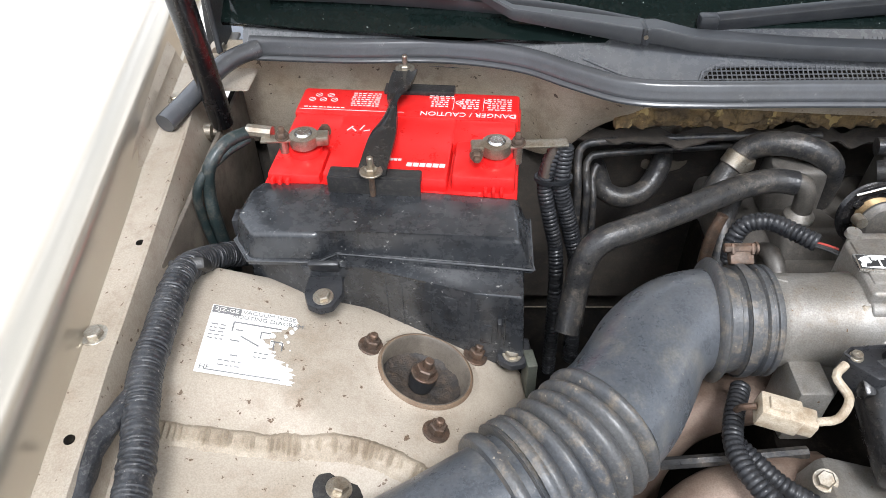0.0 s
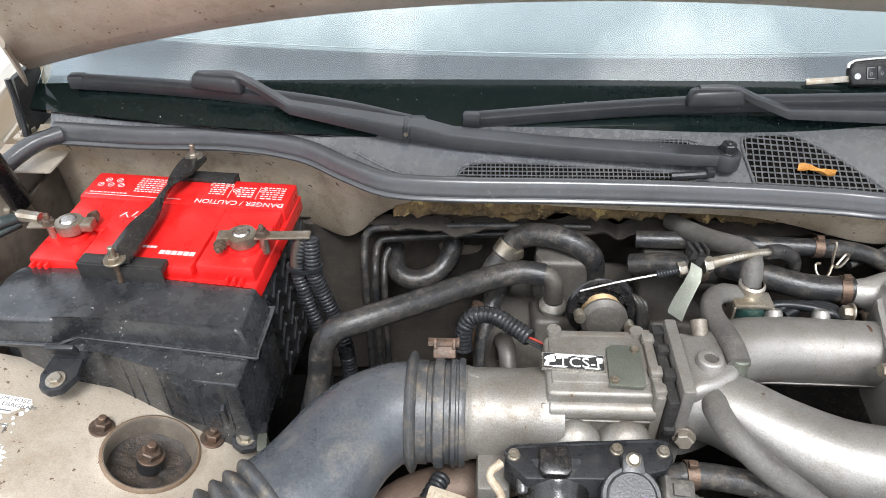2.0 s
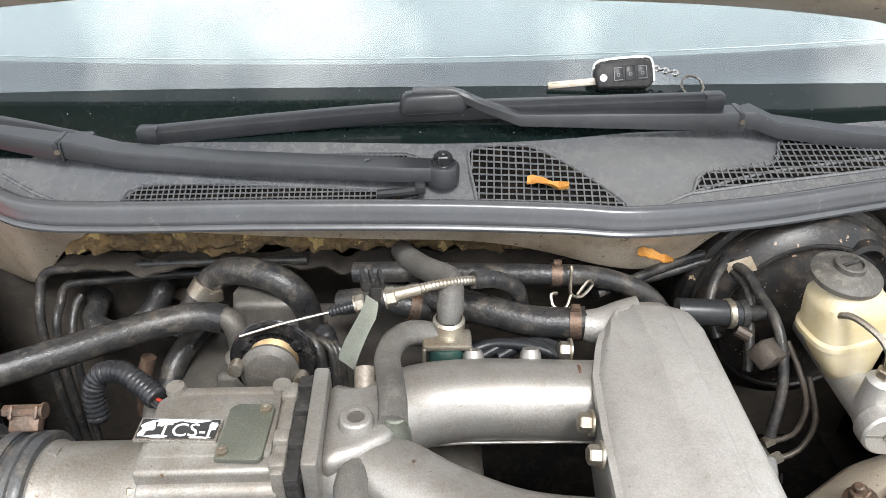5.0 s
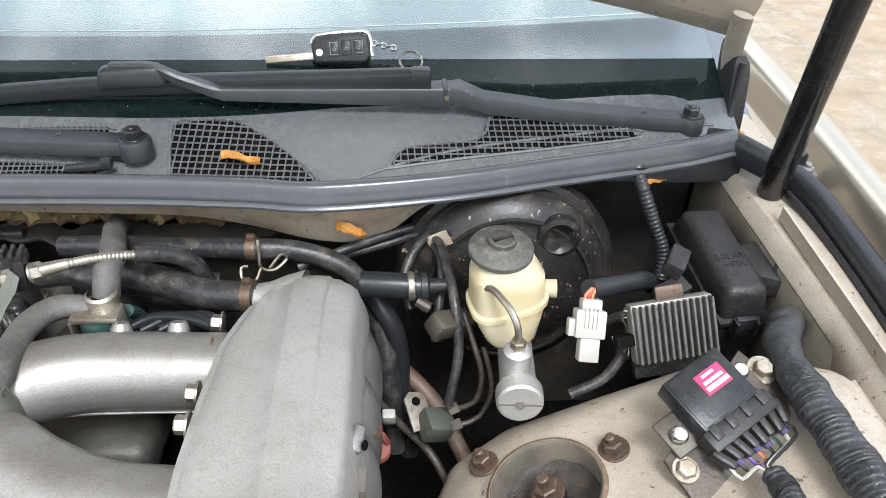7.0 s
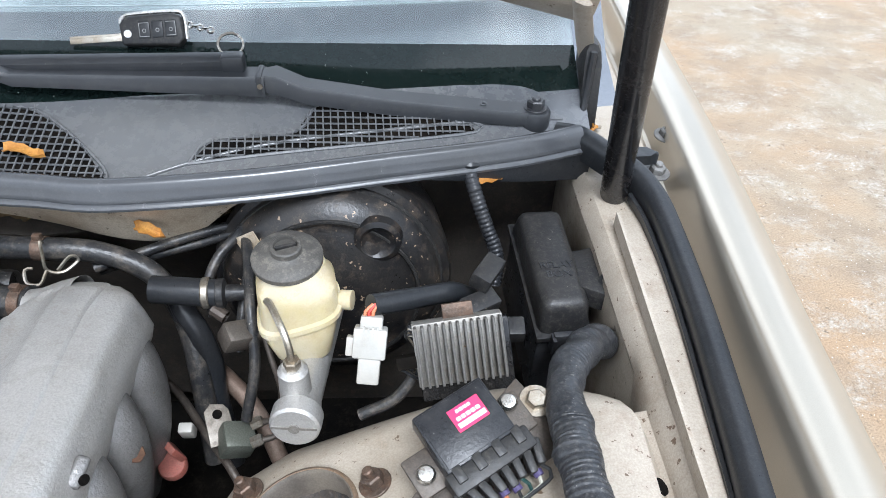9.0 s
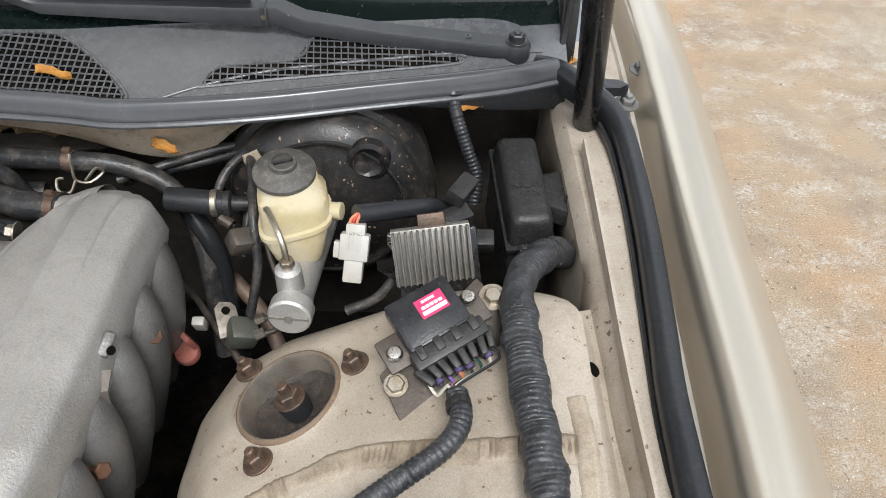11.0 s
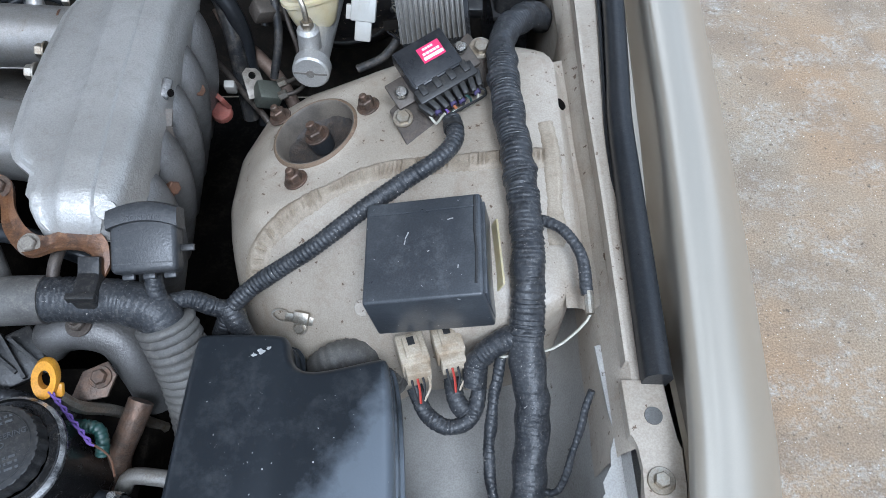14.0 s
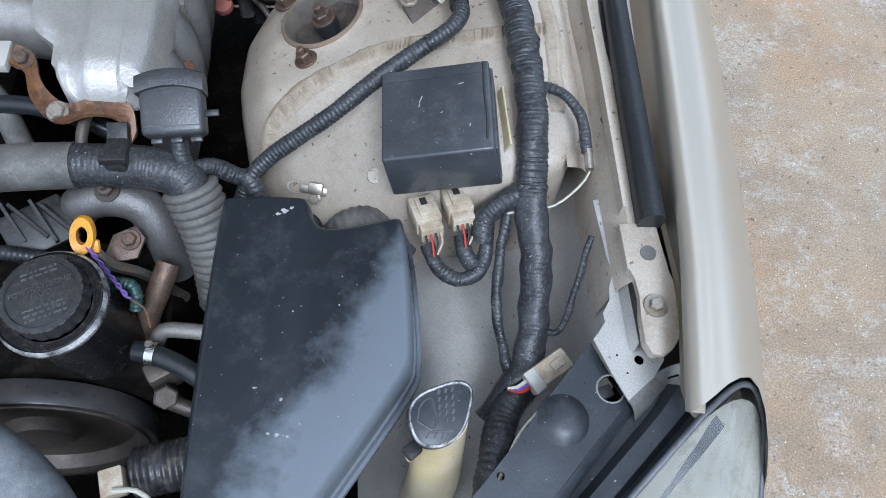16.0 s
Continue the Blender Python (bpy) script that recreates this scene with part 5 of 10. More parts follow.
for (u, v, wd) in ((-0.012, -0.083, 0.094), (0.012, 0.083, 0.082)):
    bm = box(B(), BAT @ Matrix.Translation((u, v, 0.8475)), wd, 0.016, 0.009, 0.002)
    box(bm, BAT @ Matrix.Translation((u, v + (-0.009 if v < 0 else 0.009), 0.838)), wd, 0.003, 0.026, 0.001)
    part("edge_pad", bm, M_DARKPL, hold, "black angled pad")
for p in (a, b):
    bm = hexa(B(), Matrix.Translation(p + Vector((0, 0, 0.003))), 0.0062, 0.006, 0.0115, 0.012)
    part("nut", bm, M_STEEL, hold, smooth=25)
bm = tube(B(), [b + Vector((0, -0.001, 0.004)), b + Vector((0, -0.003, -0.04)), b + Vector((0, -0.002, -0.16))], 0.003, 8, 0.03)
part("hook_rod", bm, M_RUST, hold)

fuse = thing("fuse_box", (-0.06, 0.555, 0.70), "scuffed black plastic fuse and relay box", "fuse box")
FB = [(-0.200, 0.612), (-0.205, 0.570), (-0.185, 0.540), (-0.118, 0.538), (-0.100, 0.550), (0.088, 0.528), (0.090, 0.598), (-0.095, 0.612), (-0.12, 0.626), (-0.19, 0.628)][::-1]
bm = prism(B(), FB, 0.799, 0.832, 0.005, None, 3, 0.935)
cover_fb = part("cover", bm, M_FUSEPL, fuse, "black plastic cover, scratched and dusty", 30)
bm = B()
prism(bm, [(x * 1.012 + 0.0007, 0.57 + (y - 0.57) * 1.06) for x, y in FB], 0.796, 0.802, 0.0012)
part("flange", bm, M_FUSEPL, cover_fb, "black lower edge of the cover", 30)
# a thin pale bead draws the highlight along the flange's edge
SEAM = [(x * 1.014 + 0.0007, 0.57 + (y - 0.57) * 1.065, 0.8005) for x, y in FB if y < 0.60]
part("seam_edge", tube(B(), [p for a, b in zip(SEAM, SEAM[1:]) for p in (a, tuple(a[i] * 0.9 + b[i] * 0.1 for i in range(3)), tuple(a[i] * 0.1 + b[i] * 0.9 for i in range(3)))] + SEAM[-1:], 0.0011, 6, 0.01), M_SCUFFDARK, cover_fb, "pale seam, edge highlight in its colour", 60)
BB = [(-0.197, 0.612), (-0.197, 0.560), (-0.130, 0.532), (-0.075, 0.535), (-0.01, 0.512), (0.035, 0.497), (0.084, 0.489), (0.090, 0.60)][::-1]
bm = prism(B(), BB, 0.70, 0.797, 0.003, None, 2, 0.965)
body_fb = part("housing", bm, M_FUSEPL, fuse, "black ribbed plastic housing", 30)
for x, zc, h, w in ((-0.052, 0.755, 0.075, 0.0016), (-0.036, 0.755, 0.075, 0.0016), (-0.008, 0.760, 0.068, 0.0016), (0.012, 0.768, 0.030, 0.012), (0.030, 0.760, 0.068, 0.0016), (0.046, 0.742, 0.026, 0.012), (0.064, 0.760, 0.066, 0.0016)):
    y = lerp_table(sorted((a, b) for a, b in BB if b < 0.54), x)
    part("rib", box(B(), pose(x, y + 0.0017, zc, -1.2, 0, -16), w, 0.004, h, 0.0005), M_FUSEPL, body_fb)
bm = prism(B(), [(-0.128, 0.542), (-0.096, 0.540), (-0.092, 0.512), (-0.100, 0.494), (-0.112, 0.490), (-0.124, 0.496), (-0.130, 0.512)], 0.776, 0.784, 0.002)
box(bm, pose(-0.111, 0.535, 0.794, 25), 0.030, 0.006, 0.028, 0.002)
part("tab", bm, M_PLASTIC, fuse, "black mounting tab")
fastener("bolt", (-0.110, 0.505, 0.784), (0, -0.1, 1), 0.0068, 0.006, M_STEEL, fuse, 0.010)
bm = prism(B(), [(0.052, 0.520), (0.090, 0.515), (0.092, 0.495), (0.084, 0.481), (0.070, 0.478), (0.058, 0.486)], 0.707, 0.714, 0.002)
box(bm, pose(0.058, 0.503, 0.740, 12), 0.004, 0.020, 0.055, 0.001)
part("tab", bm, M_PLASTIC, fuse, "black mounting tab")
fastener("bolt", (0.072, 0.493, 0.714), (0.1, -0.1, 1), 0.0068, 0.006, M_STEEL, fuse, 0.010)
bm = box(B(), pose(-0.206, 0.590, 0.806), 0.008, 0.020, 0.020, 0.002)
part("latch", bm, M_PLASTIC, fuse)

label = thing("vacuum_hose_label", (-0.18, 0.47, z_left(-0.18, 0.47)), "torn white vacuum hose routing label on the tower", "label")
LM = Matrix.Translation((-0.171, 0.453, z_left(-0.171, 0.453) + 0.0008)) @ Vector(n_l).to_track_quat("Z", "Y").to_matrix().to_4x4()
q = LM.to_3x3() @ Vector((1, 0, 0))
LM = LM @ Matrix.Rotation(radians(3.2) - math.atan2(q.y, q.x), 4, "Z") @ Matrix.Diagonal((1.09, 1.06, 1.0, 1.0))
rnd = random.Random(5)
edge = [((0.034 if i < 7 else 0.027 - 0.012 * math.sin((i - 7) / 6)) + rnd.uniform(-0.005, 0.004), 0.040 - 0.080 * i / 39) for i in range(40)]
bm = B()
vs = [bm.verts.new(LM @ Vector((x, y, 0))) for x, y in [(-0.037, -0.040), (-0.037, 0.040)] + edge]
bm.faces.new(vs)
bmesh.ops.triangulate(bm, faces=bm.faces[:])
sheet = part("sheet", bm, M_LABEL, label, "white paper with a torn edge", 0)
for k in range(26):
    cx, cy, w = rnd.uniform(0.016, 0.036), rnd.uniform(-0.038, 0.030), rnd.uniform(0.0008, 0.0030)
    out = [(cx + w * rnd.uniform(0.4, 1.1) * math.cos(a), cy + w * 1.6 * rnd.uniform(0.4, 1.1) * math.sin(a)) for a in [2 * math.pi * j / 8 for j in range(8)]]
    part("flake", prism(B(), out, -0.0004, 0.0002, 0.0, LM), M_LABEL, sheet, smooth=0)
part("title", text_mesh("VACUUM HOSE\nROUTING DIAGRAM", 0.0066, LM @ Matrix.Translation((0.012, 0.0325, 0.0004)), 0.0001), M_GREYINK, sheet, smooth=0)
bm = box(B(), LM @ Matrix.Translation((-0.024, 0.0345, 0.0003)), 0.024, 0.0085, 0.0004)
part("code_panel", bm, M_GREYINK, sheet, "grey code panel", 0)
part("code", text_mesh("2JZ-GE", 0.0068, LM @ Matrix.Translation((-0.024, 0.0345, 0.0007)), 0.0001), M_LABEL, sheet, smooth=0)
part("mark", text_mesh("HF", 0.007, LM @ Matrix.Translation((-0.030, -0.034, 0.0004)), 0.0001), M_GREYINK, sheet, smooth=0)
bm = B()
for x, y, w, h in ((0.004, 0.022, 0.040, 0.0012), (-0.016, 0.016, 0.0012, 0.010), (-0.010, 0.013, 0.006, 0.001), (0.012, 0.015, 0.008, 0.001), (0.008, 0.011, 0.001, 0.008), (0.022, 0.006, 0.010, 0.001), (0.020, 0.001, 0.001, 0.009), (0.027, 0.001, 0.001, 0.009), (-0.012, 0.0, 0.008, 0.001), (0.0, 0.002, 0.018, 0.0012), (-0.010, -0.017, 0.006, 0.001), (0.0, -0.036, 0.060, 0.0008)):
    box(bm, LM @ pose(x, y, 0.0004, 0, 0, -28 if (x, y) == (0.0, 0.002) else 0), w, h, 0.0004)
part("diagram_lines", bm, M_GREYINK, sheet, smooth=0)
bm = bars(B(), LM @ Matrix.Translation((-0.028, 0.016, 0.0004)), 5, 0.013, 0.0042, 0.0008, 2)
bars(bm, LM @ Matrix.Translation((-0.012, -0.024, 0.0004)), 2, 0.018, 0.005, 0.0008, 3)
bars(bm, LM @ Matrix.Translation((0.012, -0.010, 0.0004)), 2, 0.014, 0.005, 0.0008, 4)
part("small_print", bm, M_GREYINK, sheet, smooth=0)


def harness(name, pts, r, label, ribs=(0.0009, 0.0046), material=None, wob=0.0014, cat="wiring harness", n=14, calm=None):
    t = thing(name, pts[len(pts) // 2], label, cat)
    if material is None:
        part("sleeve", taped(B(), pts, r, max(n, 16), min(ribs[1], 0.0042), 0.0015 if r > 0.01 else 0.0011, wob, None, calm), M_TAPE, t, smooth=45)
    else:
        part("sleeve", tube(B(), pts, r, n, 0.008, ribs, wob), material, t, smooth=60)
    return t


def hose(name, pts, r, label, material=None, cat="hose", wob=0.0004, n=14, r_end=None, clamps=()):
    bm = tube(B(), pts, r, n, 0.008, None, wob, r_end)
    if clamps:
        t = thing(name, pts[len(pts) // 2], label, cat)
        part("tube", bm, material or M_HOSE, t, "", 60)
        for i in clamps:
            d = Vector(pts[min(i + 1, len(pts) - 1)]) - Vector(pts[i - 1])
            m = aim(pts[i], d)
            c = lathe(B(), [(r, -0.005), (r + 0.0012, -0.005), (r + 0.0012, 0.005), (r, 0.005)], m, 20)
            box(c, m @ Matrix.Translation((0, r + 0.003, 0)), 0.006, 0.006, 0.008, 0.001)
            part("clamp", c, M_RUST, t, "rusty spring clamp")
        return t
    return tagged(part(name, bm, material or M_HOSE, None, "", 60), label, cat)


h = harness("wrapped_harness", [(-0.20, 0.61, 0.745), (-0.222, 0.585, 0.765), (-0.238, 0.533, 0.802), (-0.238, 0.490, 0.817), (-0.234, 0.438, 0.822), (-0.231, 0.389, 0.823), (-0.223, 0.351, 0.823),
                              (-0.213, 0.316, 0.823), (-0.207, 0.284, 0.823), (-0.195, 0.21, 0.82)], 0.0135, "black tape-wrapped wiring harness along the inner wing", (0.0019, 0.0062), None, 0.0008, n=22)
bm = tube(B(), [(-0.228, 0.372, 0.823), (-0.238, 0.345, 0.824), (-0.246, 0.318, 0.824), (-0.246, 0.285, 0.82), (-0.240, 0.22, 0.815)], 0.009, 10, 0.008, None, 0.002)
part("branch", bm, M_TAPE, h, "taped branch")
bm = box(B(), pose(-0.238, 0.525, 0.806, 40, 0, 10), 0.034, 0.012, 0.031, 0.003)
part("tie_block", bm, M_DARKPL, h, "black cable clip")
bm = tube(B(), [(-0.205, 0.675, 0.858), (-0.222, 0.655, 0.860), (-0.238, 0.632, 0.845), (-0.244, 0.628, 0.815), (-0.243, 0.622, 0.78), (-0.240, 0.628, 0.70)], 0.0072, 10, 0.008)
g = thing("earth_cable", (-0.243, 0.628, 0.75), "dark green battery earth cable", "cable")
part("sleeve", bm, M_GREENWIRE, g, smooth=60)
bm = tube(B(), [(-0.205, 0.672, 0.852), (-0.226, 0.645, 0.850), (-0.250, 0.622, 0.83), (-0.256, 0.620, 0.79), (-0.25, 0.625, 0.70)], 0.005, 10, 0.008)
part("second_sleeve", bm, M_GREENWIRE, g, smooth=60)
bm = tube(B(), [(-0.178, 0.672, 0.859), (-0.205, 0.676, 0.860)], 0.0075, 10, 0.008)
part("crimp", bm, M_STEEL, g, "crimped cable lug")
for pts, r, lab in (([(0.122, 0.652, 0.858), (0.113, 0.647, 0.835), (0.110, 0.645, 0.809), (0.119, 0.638, 0.765), (0.1268, 0.634, 0.730), (0.130, 0.62, 0.68), (0.13, 0.60, 0.55)], 0.0078, "black corrugated sleeve on the battery positive cable"),
                    ([(0.128, 0.651, 0.856), (0.127, 0.648, 0.830), (0.127, 0.6464, 0.808), (0.137, 0.644, 0.770), (0.1456, 0.642, 0.738), (0.155, 0.635, 0.69), (0.16, 0.62, 0.55)], 0.0090, "thick black corrugated sleeve beside the battery")):
    h = harness("corrugated_sleeve", pts, r, lab, (0.0015, 0.0048), M_PLASTIC, 0.0)
    part("smooth_end", tube(B(), pts[:3], r * 0.80, 12, 0.006), M_RUBBER, h, "bare black cable end", 60)
part("cable_tie", lathe(B(), [(0.0100, -0.0022), (0.0116, -0.0022), (0.0116, 0.0022), (0.0100, 0.0022)], pose(0.1185, 0.6455, 0.8195) @ Matrix.Diagonal((1.75, 1.05, 1.0, 1.0)), 26), M_RUBBER, h, "black cable tie")
bm = tube(B(), [(0.118, 0.648, 0.860), (0.112, 0.644, 0.840), (0.109, 0.641, 0.824)], 0.0050, 10, 0.006)
tagged(part("brass_connector", bm, M_DIMCAST, None, "", 60), "tarnished brass link below the positive clamp", "connector")

# ---- intake tract ----
intake = thing("intake_hose", (0.17, 0.43, 0.72), "large dusty black rubber intake hose with bellows", "intake hose")
bm = tube(B(), [(0.262, 0.483, 0.778), (0.238, 0.482, 0.778), (0.212, 0.470, 0.777), (0.190, 0.448, 0.775), (0.173, 0.420, 0.772), (0.157, 0.396, 0.769), (0.140, 0.378, 0.767)], 0.0465, 40, 0.006, None, 0.0, 0.0535)
part("elbow", bm, M_INTAKE, intake, "smooth rubber elbow", 60)
bm = tube(B(), [(0.143, 0.381, 0.767), (0.117, 0.357, 0.764), (0.090, 0.336, 0.761), (0.066, 0.321, 0.759)], 0.0525, 40, 0.003, (0.0085, 0.0152))
part("bellows", bm, M_BELLOWS, intake, "ribbed rubber bellows with brown dirt in the folds", 60)
bm = tube(B(), [(0.070, 0.323, 0.759), (0.034, 0.301, 0.756), (-0.016, 0.272, 0.752), (-0.09, 0.235, 0.745)], 0.0490, 40, 0.01)
part("pipe", bm, M_INTAKE, intake, "smooth black pipe", 60)
for p in ((0.072, 0.325, 0.7595), (0.053, 0.3125, 0.758)):
    bm = lathe(B(), [(0.048, -0.006), (0.0555, -0.005), (0.0575, -0.0015), (0.0575, 0.0015), (0.0555, 0.005), (0.048, 0.006)], aim(p, (0.84, 0.53, 0.03)), 40)
    part("cuff_ring", bm, M_BELLOWS, intake, "dusty rubber ring", 50)
bm = lathe(B(), [(0.046, -0.006), (0.0505, -0.0055), (0.0560, -0.0025), (0.0578, 0.0), (0.0562, 0.0025), (0.0515, 0.0045), (0.046, 0.006)], aim((0.249, 0.483, 0.778), (1, 0, 0)), 44)
part("flange_ring", bm, M_BELLOWS, intake, "proud rubber lip")
coupler = thing("intake_coupler", (0.28, 0.483, 0.73), "ribbed dusty rubber coupler with a rusty clamp", "coupler")
bm = lathe(B(), [(0.044, -0.046), (0.0490, -0.045), (0.0490, -0.036), (0.0472, -0.035), (0.0472, -0.031), (0.0505, -0.029), (0.0505, -0.020), (0.0485, -0.019), (0.0485, -0.015), (0.0515, -0.013), (0.0515, -0.0095), (0.0497, -0.0085), (0.0497, -0.0065), (0.0515, -0.0055), (0.0515, -0.002), (0.0500, 0.0), (0.044, 0.0)], aim((0.299, 0.483, 0.778), (1, 0, 0)), 44)
part("sleeve", bm, M_BELLOWS, coupler, smooth=40)
bm = lathe(B(), [(0.0500, -0.0042), (0.0524, -0.0042), (0.0528, 0.0), (0.0524, 0.0042), (0.0500, 0.0042)], aim((0.2745, 0.483, 0.778), (1, 0, 0)), 44)
part("band", bm, M_BELLOWS, coupler, "dirt-covered clamp band")
bm = box(B(), pose(0.278, 0.520, 0.822, 40), 0.022, 0.014, 0.010, 0.002)
box(bm, pose(0.269, 0.523, 0.829, 40), 0.003, 0.010, 0.010, 0.001)
box(bm, pose(0.287, 0.523, 0.829, 40), 0.003, 0.010, 0.010, 0.001)
hexa(bm, aim((0.292, 0.524, 0.830), (-1, 0, 0)), 0.0045, 0.030, 0.006)
part("clamp_screw", bm, M_RUST, coupler, "rusty clamp screw")

tb = thing("throttle_unit", (0.42, 0.49, 0.74), "cast aluminium throttle body with a worn badge", "throttle body")
bm = lathe(B(), [(0.030, 0), (0.0445, 0), (0.0450, 0.003), (0.0435, 0.006), (0.0430, 0.010), (0.0430, 0.052), (0.0440, 0.066), (0.0455, 0.076), (0.0455, 0.09)], aim((0.298, 0.483, 0.778), (1, 0, 0)), 44)
part("inlet_pipe", bm, M_ALUDIRTY, tb, "dull cast inlet pipe")
part("arrow_mark", prism(B(), [(-0.006, -0.005), (0.006, 0.0), (-0.006, 0.005)], -0.002, 0.0015, 0.0006, aim((0.305, 0.494, 0.8195), (0, 0.26, 0.96))), M_ALUDIRTY, tb, smooth=30)
bm = prism(B(), [(0.372, 0.463), (0.470, 0.463), (0.470, 0.540), (0.380, 0.538), (0.372, 0.530)], 0.735, 0.8325, 0.004, None, 3)
cast = part("casting", bm, M_ALUDIRTY, tb, "dull cast aluminium casting", 30)
part("lid_step", box(B(), pose(0.420, 0.502, 0.8300), 0.088, 0.056, 0.010, 0.003), M_ALUDIRTY, cast, smooth=30)
part("back_ledge", box(B(), pose(0.424, 0.537, 0.822), 0.088, 0.012, 0.022, 0.004), M_ALUDIRTY, cast, smooth=30)
part("shaft_tube", lathe(B(), [(0, 0), (0.0085, 0), (0.0095, 0.001), (0.0095, 0.094), (0, 0.094)], aim((0.374, 0.464, 0.812), (1, 0, 0)), 20), M_ALUDIRTY, cast, "round shaft tunnel", 30)
part("seam_rib", box(B(), pose(0.422, 0.4590, 0.8015, 12), 0.098, 0.0035, 0.003, 0.001), M_ALUDIRTY, cast, smooth=30)
part("front_shelf", box(B(), pose(0.420, 0.446, 0.752, -14), 0.102, 0.040, 0.056, 0.006, 3), M_ALUDIRTY, cast, smooth=30)
for x in (0.3985, 0.4445):
    part("bulge", lathe(B(), [(0, 0.012), (0.012, 0.0105), (0.0205, 0.006), (0.0240, -0.002), (0.0245, -0.04)], aim((x, 0.4440, 0.786), (0, -0.72, 0.69)), 26), M_ALUDIRTY, cast, "rounded cast bulge", 60)
for x, r in ((0.383, 0.0075), (0.462, 0.0075)):
    part("boss", lathe(B(), [(0, 0), (r, 0), (r * 0.9, 0.005), (0, 0.0055)], Matrix.Translation((x, 0.539, 0.832)), 14), M_ALUDIRTY, cast, smooth=30)
part("end_flange", box(B(), pose(0.470, 0.499, 0.787), 0.010, 0.086, 0.100, 0.003), M_ALUDIRTY, cast, smooth=30)
for y, z in ((0.466, 0.838), (0.486, 0.839), (0.528, 0.838)):
    part("flange_lug", box(B(), pose(0.470, y, z - 0.002), 0.012, 0.012, 0.010, 0.003), M_ALUDIRTY, cast, smooth=30)
bm = prism(B(), [(0.316, 0.448), (0.376, 0.446), (0.376, 0.466), (0.330, 0.466)], 0.705, 0.787, 0.005)
part("foot_web", bm, M_ALUDIRTY, cast, "cast web under the inlet pipe", 30)
PM = pose(0.397, 0.4962, 0.8365, 0, 0, -3)
badge = part("badge", box(B(), PM, 0.058, 0.0205, 0.003, 0.0008), M_BRIGHT, tb, "worn badge with a bare metal edge", 30)
part("badge_panel", box(B(), PM @ Matrix.Translation((0.0, 0.0, 0.0017)), 0.0545, 0.0170, 0.0006), M_INK, badge, smooth=0)
part("badge_lettering", text_mesh("TCS-I", 0.0165, PM @ Matrix.Translation((0.005, -0.0018, 0.0022)), 0.0002), M_LABEL, badge, smooth=0)
rnd = random.Random(31)
for cx, cy, w, hh in ((-0.021, 0.002, 0.007, 0.006), (-0.0245, -0.005, 0.003, 0.003), (-0.009, 0.0072, 0.012, 0.0022), (0.012, 0.0074, 0.011, 0.0018), (0.024, 0.003, 0.0035, 0.0042), (-0.014, -0.0072, 0.010, 0.0016), (0.016, -0.0076, 0.010, 0.0012), (-0.013, 0.004, 0.004, 0.003)):
    out = []
    for k in range(14):
        a, f = 2 * math.pi * k / 14, rnd.uniform(0.6, 1.05)
        out.append((max(-0.027, min(0.027, cx + w * f * math.cos(a))), max(-0.0083, min(0.0083, cy + hh * f * math.sin(a)))))
    part("worn_patch", prism(B(), out, 0.0019, 0.00215, 0.0, PM), M_LABEL, badge, "paint worn to white", 0)
CPM = pose(0.4435, 0.4935, 0.8348, 0, 0, -3)
bm = prism(B(), [(-0.0155, -0.025), (0.014, -0.025), (0.0165, -0.022), (0.0165, 0.022), (0.014, 0.025), (-0.010, 0.025), (-0.0155, 0.020)], 0, 0.0035, 0.0008, CPM)
part("cover_plate", bm, M_GREENMET, tb, "greenish zinc cover plate", 30)
for x, y in ((0.0105, 0.019), (-0.011, -0.0195)):
    bm = lathe(B(), [(0, 0), (0.0040, 0), (0.0038, 0.0026), (0.0016, 0.0030), (0.0012, 0.0022), (0, 0.0022)], CPM @ Matrix.Translation((x, y, 0.0035)), 14)
    part("screw", bm, M_STEEL, tb)
part("gasket", box(B(), pose(0.480, 0.497, 0.785), 0.010, 0.092, 0.104, 0.002), M_DARKPL, tb, "black spacer gasket")
for y, z, w in ((0.538, 0.836, 0.012), (0.512, 0.838, 0.010), (0.482, 0.838, 0.012), (0.462, 0.828, 0.010), (0.453, 0.800, 0.012)):
    part("gasket_clip", box(B(), pose(0.481, y, z), 0.011, w, 0.010, 0.002), M_DARKPL, tb)
fastener("bolt", (0.3745, 0.464, 0.812), (-1, -0.05, 0.05), 0.0062, 0.008, M_STEEL, tb, 0.0)
fastener("bolt", (0.497, 0.452, 0.790), (-0.2, -0.9, 0.2), 0.0080, 0.009, M_MODBRK, tb, 0.0105)
bm = prism(B(), [(0.3325, 0.404), (0.3345, 0.4165), (0.342, 0.4215), (0.400, 0.4250), (0.462, 0.4300), (0.4735, 0.4275), (0.4755, 0.412), (0.466, 0.398), (0.43, 0.388), (0.350, 0.386)], 0.790, 0.8165, 0.003)
cover = part("actuator_cover", bm, M_PLASTIC, tb, "black plastic actuator cover", 30)
part("rim", tube(B(), [(0.336, 0.408, 0.8165), (0.338, 0.416, 0.8165), (0.400, 0.4220, 0.8165), (0.462, 0.4270, 0.8165), (0.472, 0.422, 0.8165)], 0.0016, 6, 0.006), M_PLASTIC, cover)
for p in ((0.3405, 0.4085, 0.8165), (0.4665, 0.4155, 0.8165), (0.4275, 0.4165, 0.8165)):
    bm = lathe(B(), [(0, 0.001), (0.0055, 0.001), (0.0058, 0.0), (0.0045, 0.0012), (0.0043, 0.0045), (0.002, 0.0048), (0.0016, 0.0034), (0, 0.0034)], Matrix.Translation(p), 14)
    part("screw", bm, M_STEEL, cover)
